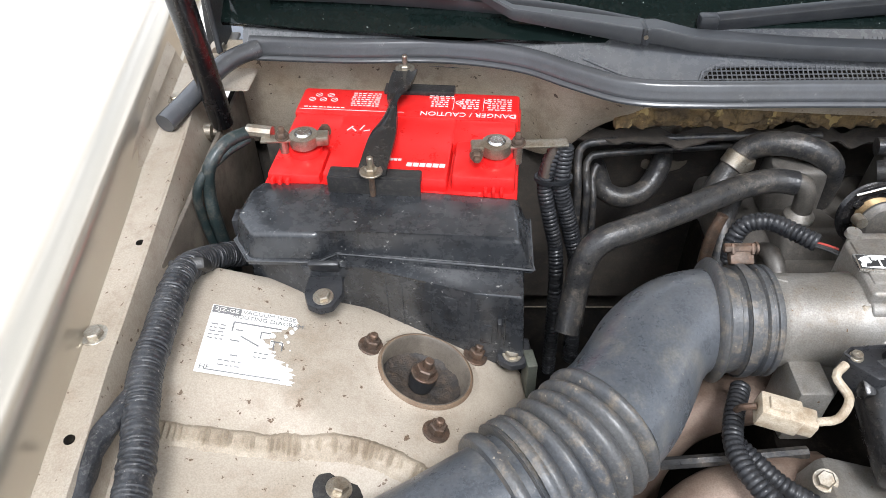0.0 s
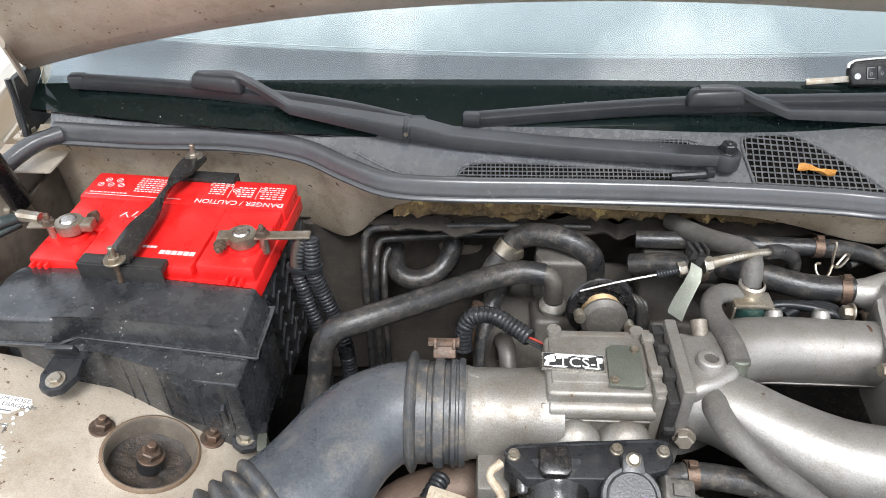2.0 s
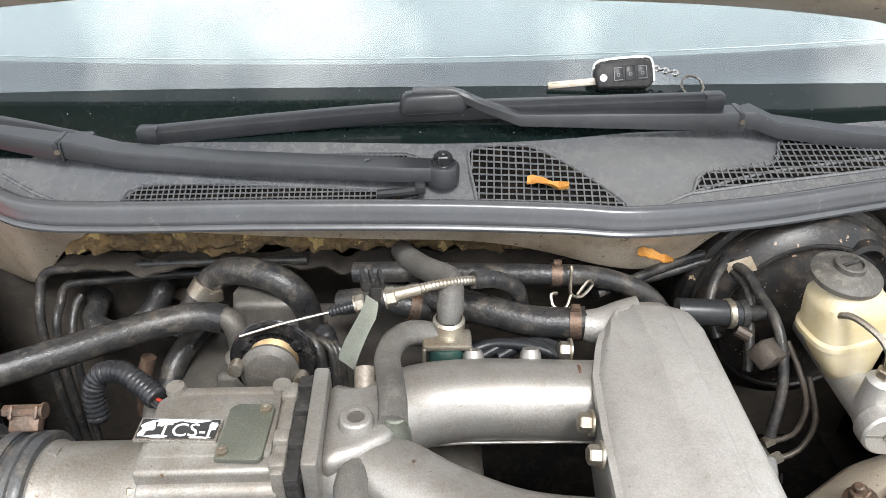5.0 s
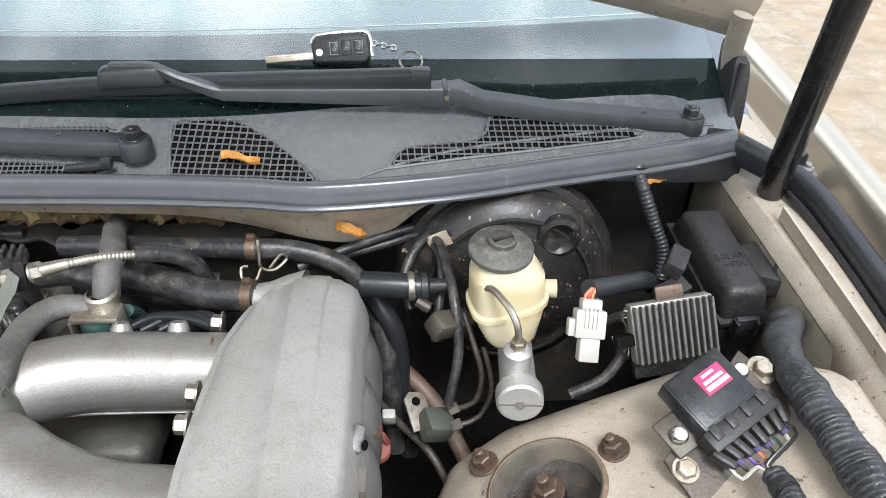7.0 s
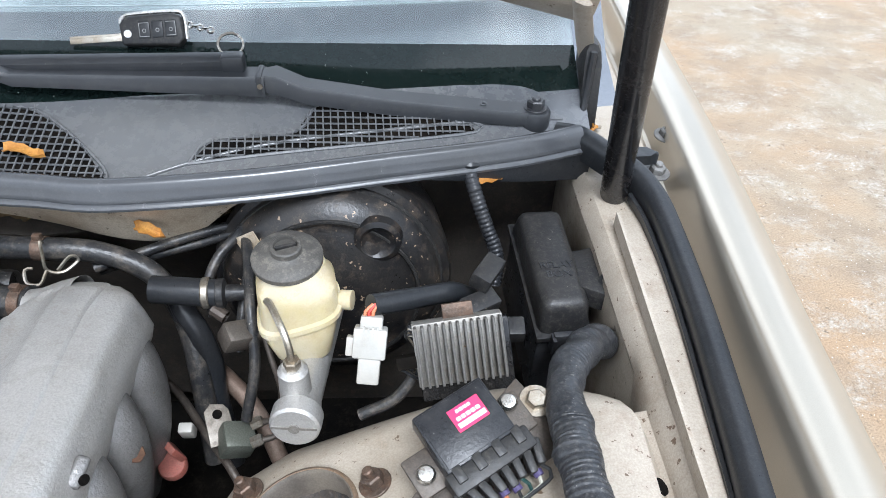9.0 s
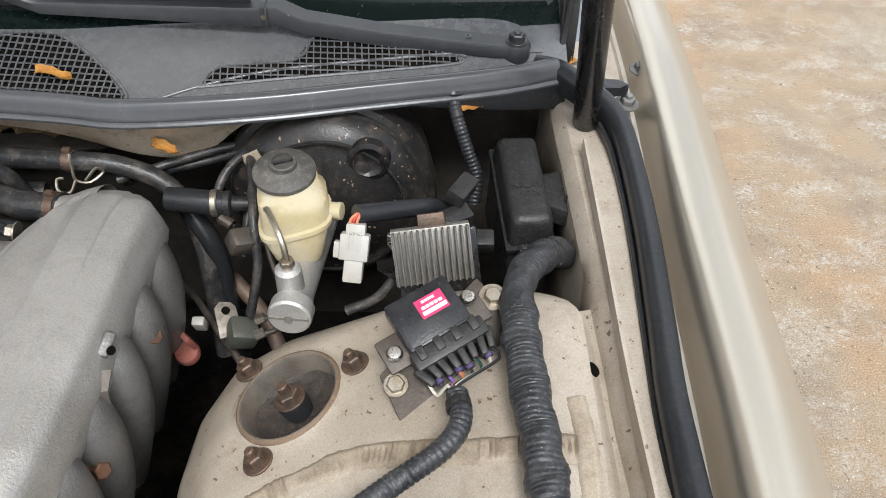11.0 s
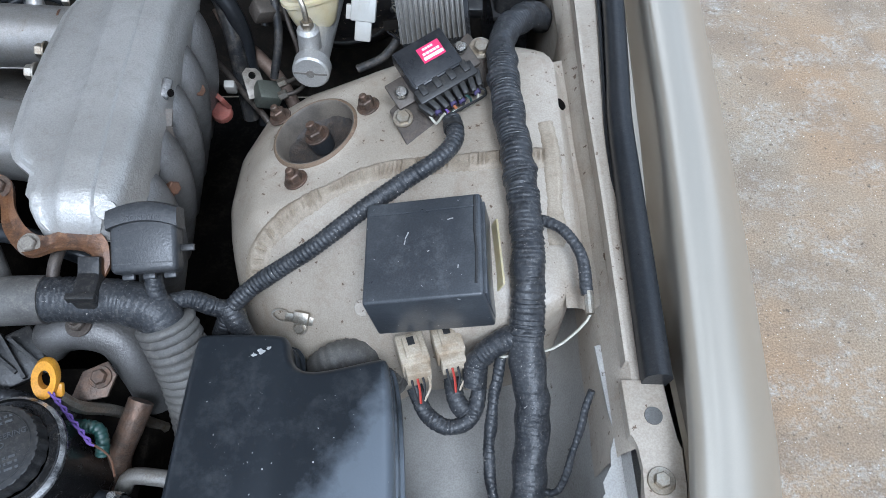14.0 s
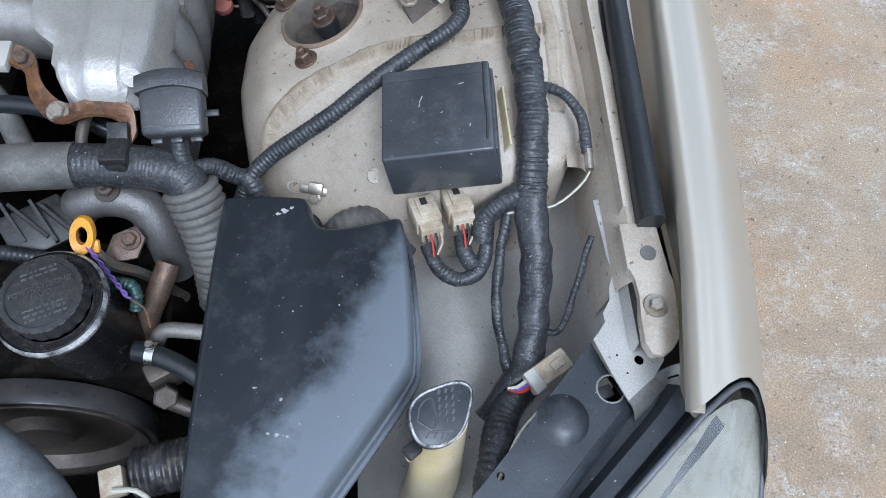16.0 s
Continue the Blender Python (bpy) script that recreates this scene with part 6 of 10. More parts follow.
MM = aim((0.3760, 0.416, 0.792), (0.02, -0.92, -0.39))
bm = lathe(B(), [(0, 0), (0.034, 0.0), (0.0345, 0.014), (0.0325, 0.022), (0.0300, 0.027), (0.0285, 0.060), (0.0275, 0.084), (0.0255, 0.092), (0.020, 0.0965), (0.010, 0.098), (0, 0.098)], MM, 36)
motor = part("motor", bm, M_BLACK, tb, "black plastic motor housing", 40)
part("lump", prism(B(), [(-0.014, -0.008), (-0.010, -0.013), (0.010, -0.013), (0.014, -0.008), (0.012, 0.012), (-0.012, 0.012)], -0.012, 0.0035, 0.003, aim((0.3735, 0.398, 0.8255), (0.0, -0.25, 0.97))), M_BLACK, motor, smooth=30)
part("side_rib", box(B(), pose(0.3475, 0.395, 0.800, 23), 0.010, 0.024, 0.016, 0.003), M_BLACK, motor, smooth=30)
part("end_cap", lathe(B(), [(0, 0.004), (0.008, 0.004), (0.009, 0.0), (0.009, -0.004)], MM @ Matrix.Translation((0, 0, 0.0965)), 6), M_BLACK, motor, smooth=25)
SM = aim((0.4345, 0.3765, 0.8085), (0.0, -0.42, 0.91))
bm = lathe(B(), [(0, 0.0065), (0.0185, 0.0065), (0.0200, 0.0055), (0.0205, 0.0045), (0.0235, 0.0045), (0.0248, 0.003), (0.0250, -0.012), (0.020, -0.016), (0.020, -0.04), (0, -0.04)], SM, 36)
sens = part("position_sensor", bm, M_SENSOR, tb, "round grey-black throttle sensor", 25)
part("ear", prism(B(), [(-0.010, -0.004), (0.010, -0.004), (0.008, 0.013), (-0.008, 0.013)], -0.006, 0.006, 0.002, SM @ Matrix.Translation((0.003, 0.022, 0.0))), M_SENSOR, sens, smooth=30)
part("ear_screw", lathe(B(), [(0, 0.004), (0.004, 0.004), (0.0048, 0.002), (0.0062, 0.001), (0.0062, 0)], SM @ Matrix.Translation((0.003, 0.029, 0.006)), 14), M_STEEL, sens)
for k in range(3):
    part("paint_stroke", tube(B(), [SM @ Vector((0.010 + 0.0036 * k, -0.012 + 0.002 * k, 0.0066)), SM @ Vector((0.0115 + 0.0036 * k, -0.006, 0.0068)), SM @ Vector((0.0105 + 0.0036 * k, 0.000 - 0.002 * k, 0.0066))], 0.0008, 5, 0.003), M_PURPLE, sens, "purple paint mark")
bm = B()
bars(bm, SM @ Matrix.Translation((-0.007, 0.004, 0.0066)), 3, 0.014, 0.0035, 0.0012, 4)
part("moulded_code", bm, M_SCUFFDARK, sens, smooth=0)
bm = box(B(), pose(0.4715, 0.3785, 0.8085, 20, 8, 0), 0.026, 0.026, 0.019, 0.003)
box(bm, pose(0.4615, 0.3785, 0.8105, 20, 8, 0), 0.006, 0.029, 0.022, 0.002)
box(bm, pose(0.4735, 0.3785, 0.8185, 20, 8, 0), 0.014, 0.010, 0.005, 0.001)
part("sensor_plug", bm, M_CAP, tb, "dusty grey plug")
hose("coolant_bypass_hose", [(0.478, 0.412, 0.785), (0.494, 0.4123, 0.790), (0.525, 0.412, 0.786), (0.563, 0.4065, 0.780), (0.60, 0.395, 0.765)], 0.0115, "dusty black hose below the manifold runner", clamps=(1,))
harness("sensor_lead", [(0.483, 0.377, 0.806), (0.498, 0.370, 0.803), (0.52, 0.352, 0.795), (0.54, 0.325, 0.785), (0.555, 0.28, 0.765)], 0.0062, "grey corrugated sensor lead", (0.001, 0.005), M_SLEEVE, 0.0)
lc = thing("lower_cover", (0.473, 0.345, 0.72), "flat black cover low beside the throttle", "cover")
part("plate", prism(B(), [(0.412, 0.384), (0.528, 0.380), (0.534, 0.372), (0.538, 0.300), (0.405, 0.300)], 0.735, 0.764, 0.004), M_PLASTIC, lc, smooth=30)
for p in ((0.4275, 0.3655, 0.764), (0.5185, 0.3675, 0.764)):
    fastener("bolt", p, (0, 0, 1), 0.0058, 0.007, M_STEEL, lc, 0.0085)

wheel = thing("throttle_lever", (0.434, 0.595, 0.78), "black throttle cable wheel with return spring", "throttle lever")
WM = aim((0.441, 0.606, 0.800), (0.0, -0.97, 0.22))
bm = B()
rows = []
for k in range(37):
    a = radians(-50 + 280 * k / 36)
    c, n_ = math.cos(a), math.sin(a)
    rows.append([WM @ Vector((c * r, n_ * r, h)) for r, h in ((0.027, -0.004), (0.035, -0.004), (0.0365, -0.002), (0.0345, 0.0), (0.0365, 0.002), (0.035, 0.004), (0.027, 0.004))])
loft(bm, rows, closed=True, caps=True)
lathe(bm, [(0.0, -0.003), (0.0275, -0.003), (0.0275, 0.0), (0.0, 0.0)], WM, 32)
part("wheel", bm, M_BLACK, wheel, "black cable wheel")
for a in (35, 145):
    bm = box(B(), WM @ pose(0, 0, 0, 0, 0, a) @ Matrix.Translation((0.023, 0, 0.003)), 0.012, 0.009, 0.004, 0.001)
    part("wheel_web", bm, M_BLACK, wheel)
bm = B()
for k in range(5):
    lathe(bm, [(0.0195, 0.003 + 0.003 * k), (0.0222, 0.0045 + 0.003 * k), (0.0195, 0.006 + 0.003 * k)], WM, 36)
lathe(bm, [(0.0196, 0.0), (0.0196, 0.020)], WM, 24)
part("spring", bm, M_BRASS, wheel, "coiled brass-coloured return spring")
bm = lathe(B(), [(0.0, 0.017), (0.0235, 0.017), (0.0245, 0.018), (0.0245, 0.021), (0.022, 0.0225), (0.019, 0.026), (0.012, 0.0275), (0, 0.0275)], WM, 36)
part("boss", bm, M_CAM, wheel, "cast boss")
for a in (0, 180):
    bm = lathe(B(), [(0, 0.006), (0.0055, 0.006), (0.006, 0.004), (0.006, -0.006), (0, -0.006)], WM @ pose(0, 0, 0, 0, 0, a) @ Matrix.Translation((0.026, -0.006, 0.024)), 14)
    part("boss_screw", bm, M_STEEL, wheel)
cable = thing("throttle_cable", (0.53, 0.61, 0.85), "braided throttle cable held in an adjuster", "cable")
bm = tube(B(), [(0.416, 0.606, 0.826), (0.452, 0.607, 0.838), (0.500, 0.609, 0.850)], 0.0013, 6, 0.02)
part("inner_wire", bm, M_BRIGHT, cable, "bare steel wire")
bm = tube(B(), [(0.492, 0.6087, 0.848), (0.514, 0.610, 0.854)], 0.0040, 12, 0.002, (0.0008, 0.003))
part("boot", bm, M_RUBBER, cable)
bm = tube(B(), [(0.545, 0.613, 0.861), (0.566, 0.618, 0.8635)], 0.0062, 12, 0.004, None, 0.0, 0.0048)
part("ferrule", bm, M_STEEL, cable, "zinc end ferrule")
bm = tube(B(), [(0.564, 0.6175, 0.8635), (0.590, 0.627, 0.8625), (0.618, 0.643, 0.853)], 0.0040, 12, 0.002, (0.0006, 0.0032))
part("armour", bm, M_STEEL, cable, "bright braided casing")
bm = tube(B(), [(0.612, 0.640, 0.855), (0.634, 0.652, 0.846), (0.654, 0.662, 0.826), (0.662, 0.670, 0.79)], 0.0078, 12, 0.006)
part("outer_sleeve", bm, M_HOSE, cable)
bm = hexa(B(), aim((0.537, 0.612, 0.859), (1, 0.15, 0.15)), 0.0078, 0.010, 0.009)
hexa(bm, aim((0.513, 0.610, 0.8538), (1, 0.1, 0.25)), 0.0072, 0.009, 0.008)
part("adjuster_nut", bm, M_STEEL, cable, smooth=25)
brk = thing("cable_bracket", (0.51, 0.58, 0.82), "bent greenish zinc throttle cable bracket", "bracket")
rows = []
for p, w in (((0.507, 0.572, 0.826), 0.016), ((0.512, 0.579, 0.837), 0.015), ((0.520, 0.588, 0.850), 0.013), ((0.526, 0.596, 0.858), 0.013), ((0.528, 0.603, 0.864), 0.012)):
    p = Vector(p)
    v = Vector((0.75, -0.5, -0.25)).normalized() * w * 0.5
    o = Vector((0.0, 0.0013, 0.0009))
    rows.append([p - v - o, p + v - o, p + v + o, p - v + o])
part("plate", loft(B(), rows, closed=True, caps=True), M_GREENMET, brk, smooth=30)
clip = part("clip", box(B(), pose(0.528, 0.614, 0.874, 0, 0, 12), 0.019, 0.013, 0.009, 0.002), M_DARKPL, brk, "black cable clip")
for k in range(3):
    part("tooth", box(B(), pose(0.521 + 0.007 * k, 0.613, 0.880, 0, 0, 12), 0.0036, 0.016, 0.006, 0.001), M_DARKPL, clip)
part("stem", box(B(), pose(0.529, 0.612, 0.859, 0, 8, 12), 0.008, 0.012, 0.030, 0.001), M_DARKPL, clip)

# ---- intake manifold ----
man = thing("intake_manifold", (0.66, 0.48, 0.60), "grey cast aluminium intake manifold and plenum", "intake manifold")
PL_LEFT = [(0.296, 0.742), (0.302, 0.730), (0.318, 0.722), (0.348, 0.721), (0.362, 0.704), (0.380, 0.695), (0.43, 0.694), (0.49, 0.697), (0.545, 0.702), (0.58, 0.712), (0.606, 0.722), (0.626, 0.733), (0.640, 0.744), (0.648, 0.752)]
PL_RIGHT = [(0.296, 0.782), (0.302, 0.790), (0.318, 0.797), (0.36, 0.801), (0.45, 0.803), (0.56, 0.804), (0.605, 0.806), (0.626, 0.805), (0.640, 0.797), (0.648, 0.782)]
PL_DROP = [(0.296, 0.040), (0.300, 0.024), (0.310, 0.012), (0.325, 0.006), (0.36, 0.002), (0.44, 0.0), (0.56, 0.001), (0.60, 0.004), (0.626, 0.010), (0.640, 0.018), (0.646, 0.028), (0.648, 0.040)]
rows = []
for i in range(89):
    y = 0.296 + 0.004 * i
    xl, xr, dz = lerp_table(PL_LEFT, y), lerp_table(PL_RIGHT, y), lerp_table(PL_DROP, y)
    ra = max(xl + 0.012, 0.7505 + 0.006 * max(0.0, y - 0.5))
    rb = min(xr - 0.010, 0.7775 + 0.05 * max(0.0, y - 0.59))
    va = max(xl + 0.006, ra - 0.016)
    lug = 0.004 if 0.325 < y < 0.60 else 0.0
    prof = [(xl + 0.004, 0.745), (xl + 0.001, 0.800), (xl - 0.001, 0.824), (xl - lug, 0.827), (xl - lug, 0.8345), (xl + 0.001, 0.8355), (xl + 0.0035, 0.8385), (xl + (va - xl) * 0.30, 0.8410), (xl + (va - xl) * 0.6, 0.8415), (xl + (va - xl) * 0.85, 0.8395), (va, 0.8390),
            (va + (ra - va) * 0.55, 0.8415), (ra - 0.002, 0.8450), (ra, 0.8460), (ra + 0.003, 0.8458), ((ra + rb) / 2, 0.8456), (rb - 0.0015, 0.8446), (rb, 0.8436), (rb + 0.0015, 0.8415), (rb + (xr - rb) * 0.5, 0.8400), (xr - 0.006, 0.8370), (xr - 0.001, 0.8320), (xr + 0.001, 0.8250), (xr + 0.005, 0.8130), (xr + 0.008, 0.8000), (xr + 0.004, 0.7800), (xr - 0.010, 0.745)]
    low = lerp_table([(0.296, 0.803), (0.35, 0.797), (0.40, 0.745)], y)
    rows.append([(x, y, max(z - dz * (1.0 if z > 0.78 else 0.3), low)) for x, z in prof])
part("plenum", loft(B(), rows, closed=True, caps=True), M_ALU, man, "rough cast aluminium plenum", 38)
bm = lathe(B(), [(0, 0.0012), (0.0085, 0.0012), (0.009, 0.0)], aim((0.789, 0.312, 0.8285), (0.15, -0.35, 0.9)), 24)
part("cast_disc", bm, M_ALU, man, smooth=30)
bm = lathe(B(), [(0.030, -0.01), (0.024, 0.006), (0.0165, 0.022), (0.0135, 0.034), (0.0, 0.034)], aim((0.745, 0.630, 0.806), (-1, 0.12, 0.03)), 24)
part("spigot_boss", bm, M_ALU, man, "cast neck of the hose spigot", 50)
bm = tube(B(), [(0.500, 0.512, 0.800), (0.530, 0.524, 0.806), (0.565, 0.543, 0.806), (0.61, 0.552, 0.802), (0.66, 0.553, 0.799), (0.72, 0.552, 0.797)], 0.0325, 32, 0.008)
part("runner", bm, M_RUNNER, man, "smooth cast runner", 60)
part("parting_line", tube(B(), [(0.560, 0.5165, 0.788), (0.585, 0.5215, 0.786), (0.62, 0.5235, 0.784), (0.665, 0.5245, 0.782), (0.70, 0.5245, 0.781)], 0.0012, 6, 0.01), M_RUNNER, man, smooth=60)
bm = tube(B(), [(0.502, 0.492, 0.798), (0.540, 0.474, 0.800), (0.580, 0.448, 0.797), (0.628, 0.428, 0.792), (0.68, 0.419, 0.790), (0.73, 0.415, 0.790)], 0.034, 32, 0.008, None, 0.0, 0.040)
part("runner", bm, M_RUNNER, man, "smooth cast runner", 60)
bm = prism(B(), [(0.497, 0.462), (0.522, 0.470), (0.546, 0.484), (0.552, 0.505), (0.545, 0.522), (0.527, 0.532), (0.497, 0.544)], 0.745, 0.839, 0.010, None, 4)
inlet = part("inlet_flange", bm, M_RUNNER, man, "cast inlet flange", 40)
part("face_plate", prism(B(), [(0.4865, 0.455), (0.4985, 0.455), (0.4985, 0.546), (0.4865, 0.546)], 0.735, 0.8475, 0.003), M_RUNNER, inlet, smooth=30)
part("port_boss", lathe(B(), [(0.0060, 0.002), (0.0068, 0.004), (0.0105, 0.004), (0.0118, 0.0025), (0.0135, -0.006), (0.0150, -0.02)], Matrix.Translation((0.5205, 0.4975, 0.8425)), 26), M_RUNNER, inlet, "raised port ring", 50)
part("port", lathe(B(), [(0, 0.0), (0.0066, 0.0)], Matrix.Translation((0.5205, 0.4975, 0.8440)), 16), M_CAM, inlet)
bm = tube(B(), [(0.5235, 0.526, 0.822), (0.5236, 0.538, 0.829), (0.5234, 0.553, 0.838)], 0.0082, 16, 0.004)
part("plugged_spigot", bm, M_MODBRK, man, "short rusty plugged spigot", 40)
part("spigot_root", tube(B(), [(0.524, 0.515, 0.815), (0.5236, 0.537, 0.828)], 0.0120, 18, 0.004), M_RUNNER, inlet, smooth=50)
bm = lathe(B(), [(0, 0.022), (0.0075, 0.022), (0.0088, 0.0205), (0.0090, 0.006), (0.0105, 0.003), (0.012, -0.015)], Matrix.Translation((0.548, 0.5, 0.823)), 20)
part("nipple", bm, M_GREENMET, man)
for x in (0.609, 0.656):
    bm = lathe(B(), [(0, 0.026), (0.0065, 0.026), (0.0085, 0.022), (0.0095, 0.014), (0.014, 0.003), (0.021, -0.008)], aim((x, 0.572, 0.803), (0, 0.5, 0.86)), 18)
    part("boss", bm, M_RUNNER, man, "cast boss", 50)
# lower runners: same casting as the plenum, their shade put into the colour
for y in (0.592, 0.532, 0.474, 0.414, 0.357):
    part("runner", tube(B(), [(0.770, y + 0.014, 0.792), (0.786, y + 0.009, 0.787), (0.797, y + 0.001, 0.770), (0.8000, y - 0.006, 0.742), (0.794, y - 0.012, 0.70), (0.77, y - 0.014, 0.62)], 0.0258, 26, 0.006, None, 0.0, 0.0235), M_RUNLOW, man, "grimy cast lower runner, shade in its colour", 60)
for p, d, mt in (((0.691, 0.591, 0.817), (-1, 0, 0.1), M_STEEL), ((0.690, 0.504, 0.826), (-1, 0, 0.1), M_STEEL), ((0.690, 0.472, 0.829), (-1, 0, 0.1), M_STEEL), ((0.806, 0.546, 0.730), (0.75, -0.5, 0.45), M_BOLTRUST), ((0.814, 0.522, 0.755), (0.75, -0.5, 0.45), M_BOLTRUST), ((0.809, 0.390, 0.756), (0.75, -0.5, 0.45), M_BOLTRUST)):
    fastener("bolt", p, d, 0.0068, 0.010, mt, man, 0.010)
bm = box(B(), pose(0.807, 0.467, 0.812, 20, 30, 0), 0.010, 0.022, 0.016, 0.003, 3)
part("lug", bm, M_RUNLOW, man)
bm = lathe(B(), [(0, 0.002), (0.004, 0.002)], aim((0.813, 0.461, 0.814), (0.8, -0.5, 0.4)), 12)
part("lug_hole", bm, M_SHADEGRIME, man)
bm = loft(B(), [[(0.808, 0.446, 0.808), (0.816, 0.448, 0.806), (0.816, 0.447, 0.804), (0.808, 0.445, 0.806)], [(0.805, 0.430, 0.800), (0.815, 0.434, 0.797), (0.815, 0.433, 0.795), (0.805, 0.429, 0.798)], [(0.808, 0.424, 0.782), (0.816, 0.427, 0.779), (0.816, 0.426, 0.777), (0.808, 0.423, 0.780)]], closed=True, caps=True)
part("wire_tab", bm, M_DIMCAST, man, "small steel tab", 30)

for p in ((0.690, 0.555, 0.822), (0.688, 0.440, 0.806), (0.690, 0.405, 0.818)):
    fastener("bolt", p, (-1, 0, 0.15), 0.0066, 0.009, M_BOLTRUST, man, 0.0095)

# ---- hoses behind the engine ----
h = thing("breather_hose", (0.25, 0.60, 0.78), "dusty black breather hose from the cam cover", "hose")
part("tube", tube(B(), [(0.386, 0.666, 0.795), (0.360, 0.668, 0.797), (0.317, 0.654, 0.797), (0.246, 0.610, 0.802), (0.193, 0.583, 0.802), (0.160, 0.572, 0.794), (0.146, 0.566, 0.772), (0.140, 0.558, 0.735), (0.132, 0.535, 0.700)], 0.0135, 16, 0.008, None, 0.0006), M_HOSE, h, smooth=60)
bm = tube(B(), [(0.372, 0.668, 0.797), (0.390, 0.664, 0.796), (0.397, 0.660, 0.785), (0.398, 0.658, 0.765)], 0.011, 14, 0.004)
part("elbow", bm, M_CAM, h, "dull metal elbow")
bm = lathe(B(), [(0.016, 0), (0.0165, 0.005), (0.013, 0.010), (0.011, 0.012)], Matrix.Translation((0.398, 0.658, 0.752)), 18)
part("collar", bm, M_ALUDIRTY, h)
h = thing("heater_hose", (0.40, 0.72, 0.77), "grey dusty heater hose with spring clamp", "hose")
part("tube", tube(B(), [(0.318, 0.715, 0.735), (0.340, 0.735, 0.762), (0.358, 0.744, 0.785), (0.385, 0.735, 0.800), (0.421, 0.722, 0.800), (0.444, 0.715, 0.785), (0.452, 0.720, 0.752), (0.452, 0.73, 0.70)], 0.0145, 16, 0.008, None, 0.0006), M_HOSE, h, smooth=60)
bm = lathe(B(), [(0.0155, -0.009), (0.0165, -0.008), (0.0168, 0.008), (0.0155, 0.009)], aim((0.347, 0.739, 0.772), (0.55, 0.35, 0.75)), 20)
box(bm, pose(0.360, 0.730, 0.772, 0, 0, 30), 0.014, 0.006, 0.014, 0.002)
part("spring_clamp", bm, M_STEEL, h, "rusty spring clamp")
hose("heater_pipe_hose", [(0.198, 0.83, 0.712), (0.200, 0.795, 0.708), (0.206, 0.772, 0.702), (0.228, 0.764, 0.697), (0.255, 0.772, 0.702), (0.272, 0.788, 0.716), (0.279, 0.800, 0.732), (0.282, 0.84, 0.738)], 0.0135, "dusty curved heater hose at the firewall")
bm = lathe(B(), [(0.013, 0), (0.034, 0), (0.038, 0.004), (0.030, 0.010), (0.014, 0.012)], aim((0.288, 0.828, 0.735), (0, -1, 0.2)), 24)
for v in bm.verts:
    v.co.x = 0.288 + (v.co.x - 0.288) * 1.25
tagged(part("firewall_grommet", bm, M_WALLSHADEDIRT), "brown oval grommet in the firewall", "grommet")
for pts, r in (([(0.168, 0.72, 0.50), (0.166, 0.738, 0.70), (0.165, 0.764, 0.755), (0.170, 0.773, 0.770), (0.190, 0.775, 0.776), (0.260, 0.772, 0.782), (0.349, 0.766, 0.789), (0.45, 0.765, 0.790)], 0.0052),
               ([(0.178, 0.72, 0.50), (0.178, 0.742, 0.70), (0.178, 0.772, 0.735), (0.183, 0.781, 0.748), (0.200, 0.784, 0.752), (0.288, 0.783, 0.760), (0.36, 0.778, 0.768)], 0.0048),
               ([(0.190, 0.72, 0.50), (0.189, 0.745, 0.68), (0.188, 0.774, 0.722), (0.195, 0.786, 0.733)], 0.0045)):
    hose("metal_line", pts, r, "thin dark grey metal line along the firewall", M_HOSE, "pipe", 0.0, 10)
hose("coolant_hose", [(0.352, 0.728, 0.748), (0.338, 0.70, 0.742), (0.325, 0.675, 0.73), (0.318, 0.645, 0.70), (0.32, 0.60, 0.65)], 0.0115, "short dusty coolant hose below the heater hose")
h = harness("throttle_lead", [(0.296, 0.575, 0.765), (0.296, 0.580, 0.790), (0.305, 0.583, 0.808), (0.325, 0.578, 0.815), (0.345, 0.565, 0.813), (0.362, 0.550, 0.812)], 0.0085, "black corrugated lead to the throttle body", (0.0014, 0.005), M_PLASTIC, 0.0)
for k in range(3):
    bm = tube(B(), [(0.358, 0.552 - 0.003 * k, 0.812), (0.368, 0.545 - 0.004 * k, 0.814), (0.376, 0.538 - 0.005 * k, 0.815)], 0.0014, 6, 0.006)
    part("wire", bm, M_REDWIRE if k == 0 else M_INK, h)
hose("coolant_pipe", [(0.335, 0.60, 0.735), (0.338, 0.595, 0.76), (0.342, 0.575, 0.765), (0.345, 0.55, 0.74)], 0.010, "dull metal coolant pipe behind the throttle", M_CAM, "pipe")
harness("lower_loom", [(0.278, 0.440, 0.735), (0.262, 0.405, 0.735), (0.255, 0.375, 0.735), (0.262, 0.345, 0.735), (0.285, 0.315, 0.73), (0.315, 0.30, 0.72), (0.36, 0.28, 0.70)], 0.0085, "black corrugated loom below the intake pipe", (0.0014, 0.005), M_PLASTIC, 0.0)
harness("lower_loom", [(0.262, 0.385, 0.725), (0.290, 0.350, 0.72), (0.325, 0.325, 0.715), (0.345, 0.30, 0.70)], 0.0080, "black corrugated loom branch below the intake", (0.0014, 0.005), M_PLASTIC, 0.0)
cn = thing("cream_connector", (0.29, 0.385, 0.76), "aged cream plastic wiring connector with white leads", "connector")
CM = pose(0.282, 0.383, 0.775, 0, 8, -14)
bm = box(B(), CM, 0.034, 0.023, 0.020, 0.002)
box(bm, CM @ Matrix.Translation((0.022, 0, -0.001)), 0.016, 0.019, 0.016, 0.002)
box(bm, CM @ Matrix.Translation((-0.003, 0, 0.011)), 0.016, 0.012, 0.004, 0.001)
part("shell", bm, M_TAN, cn, smooth=30)
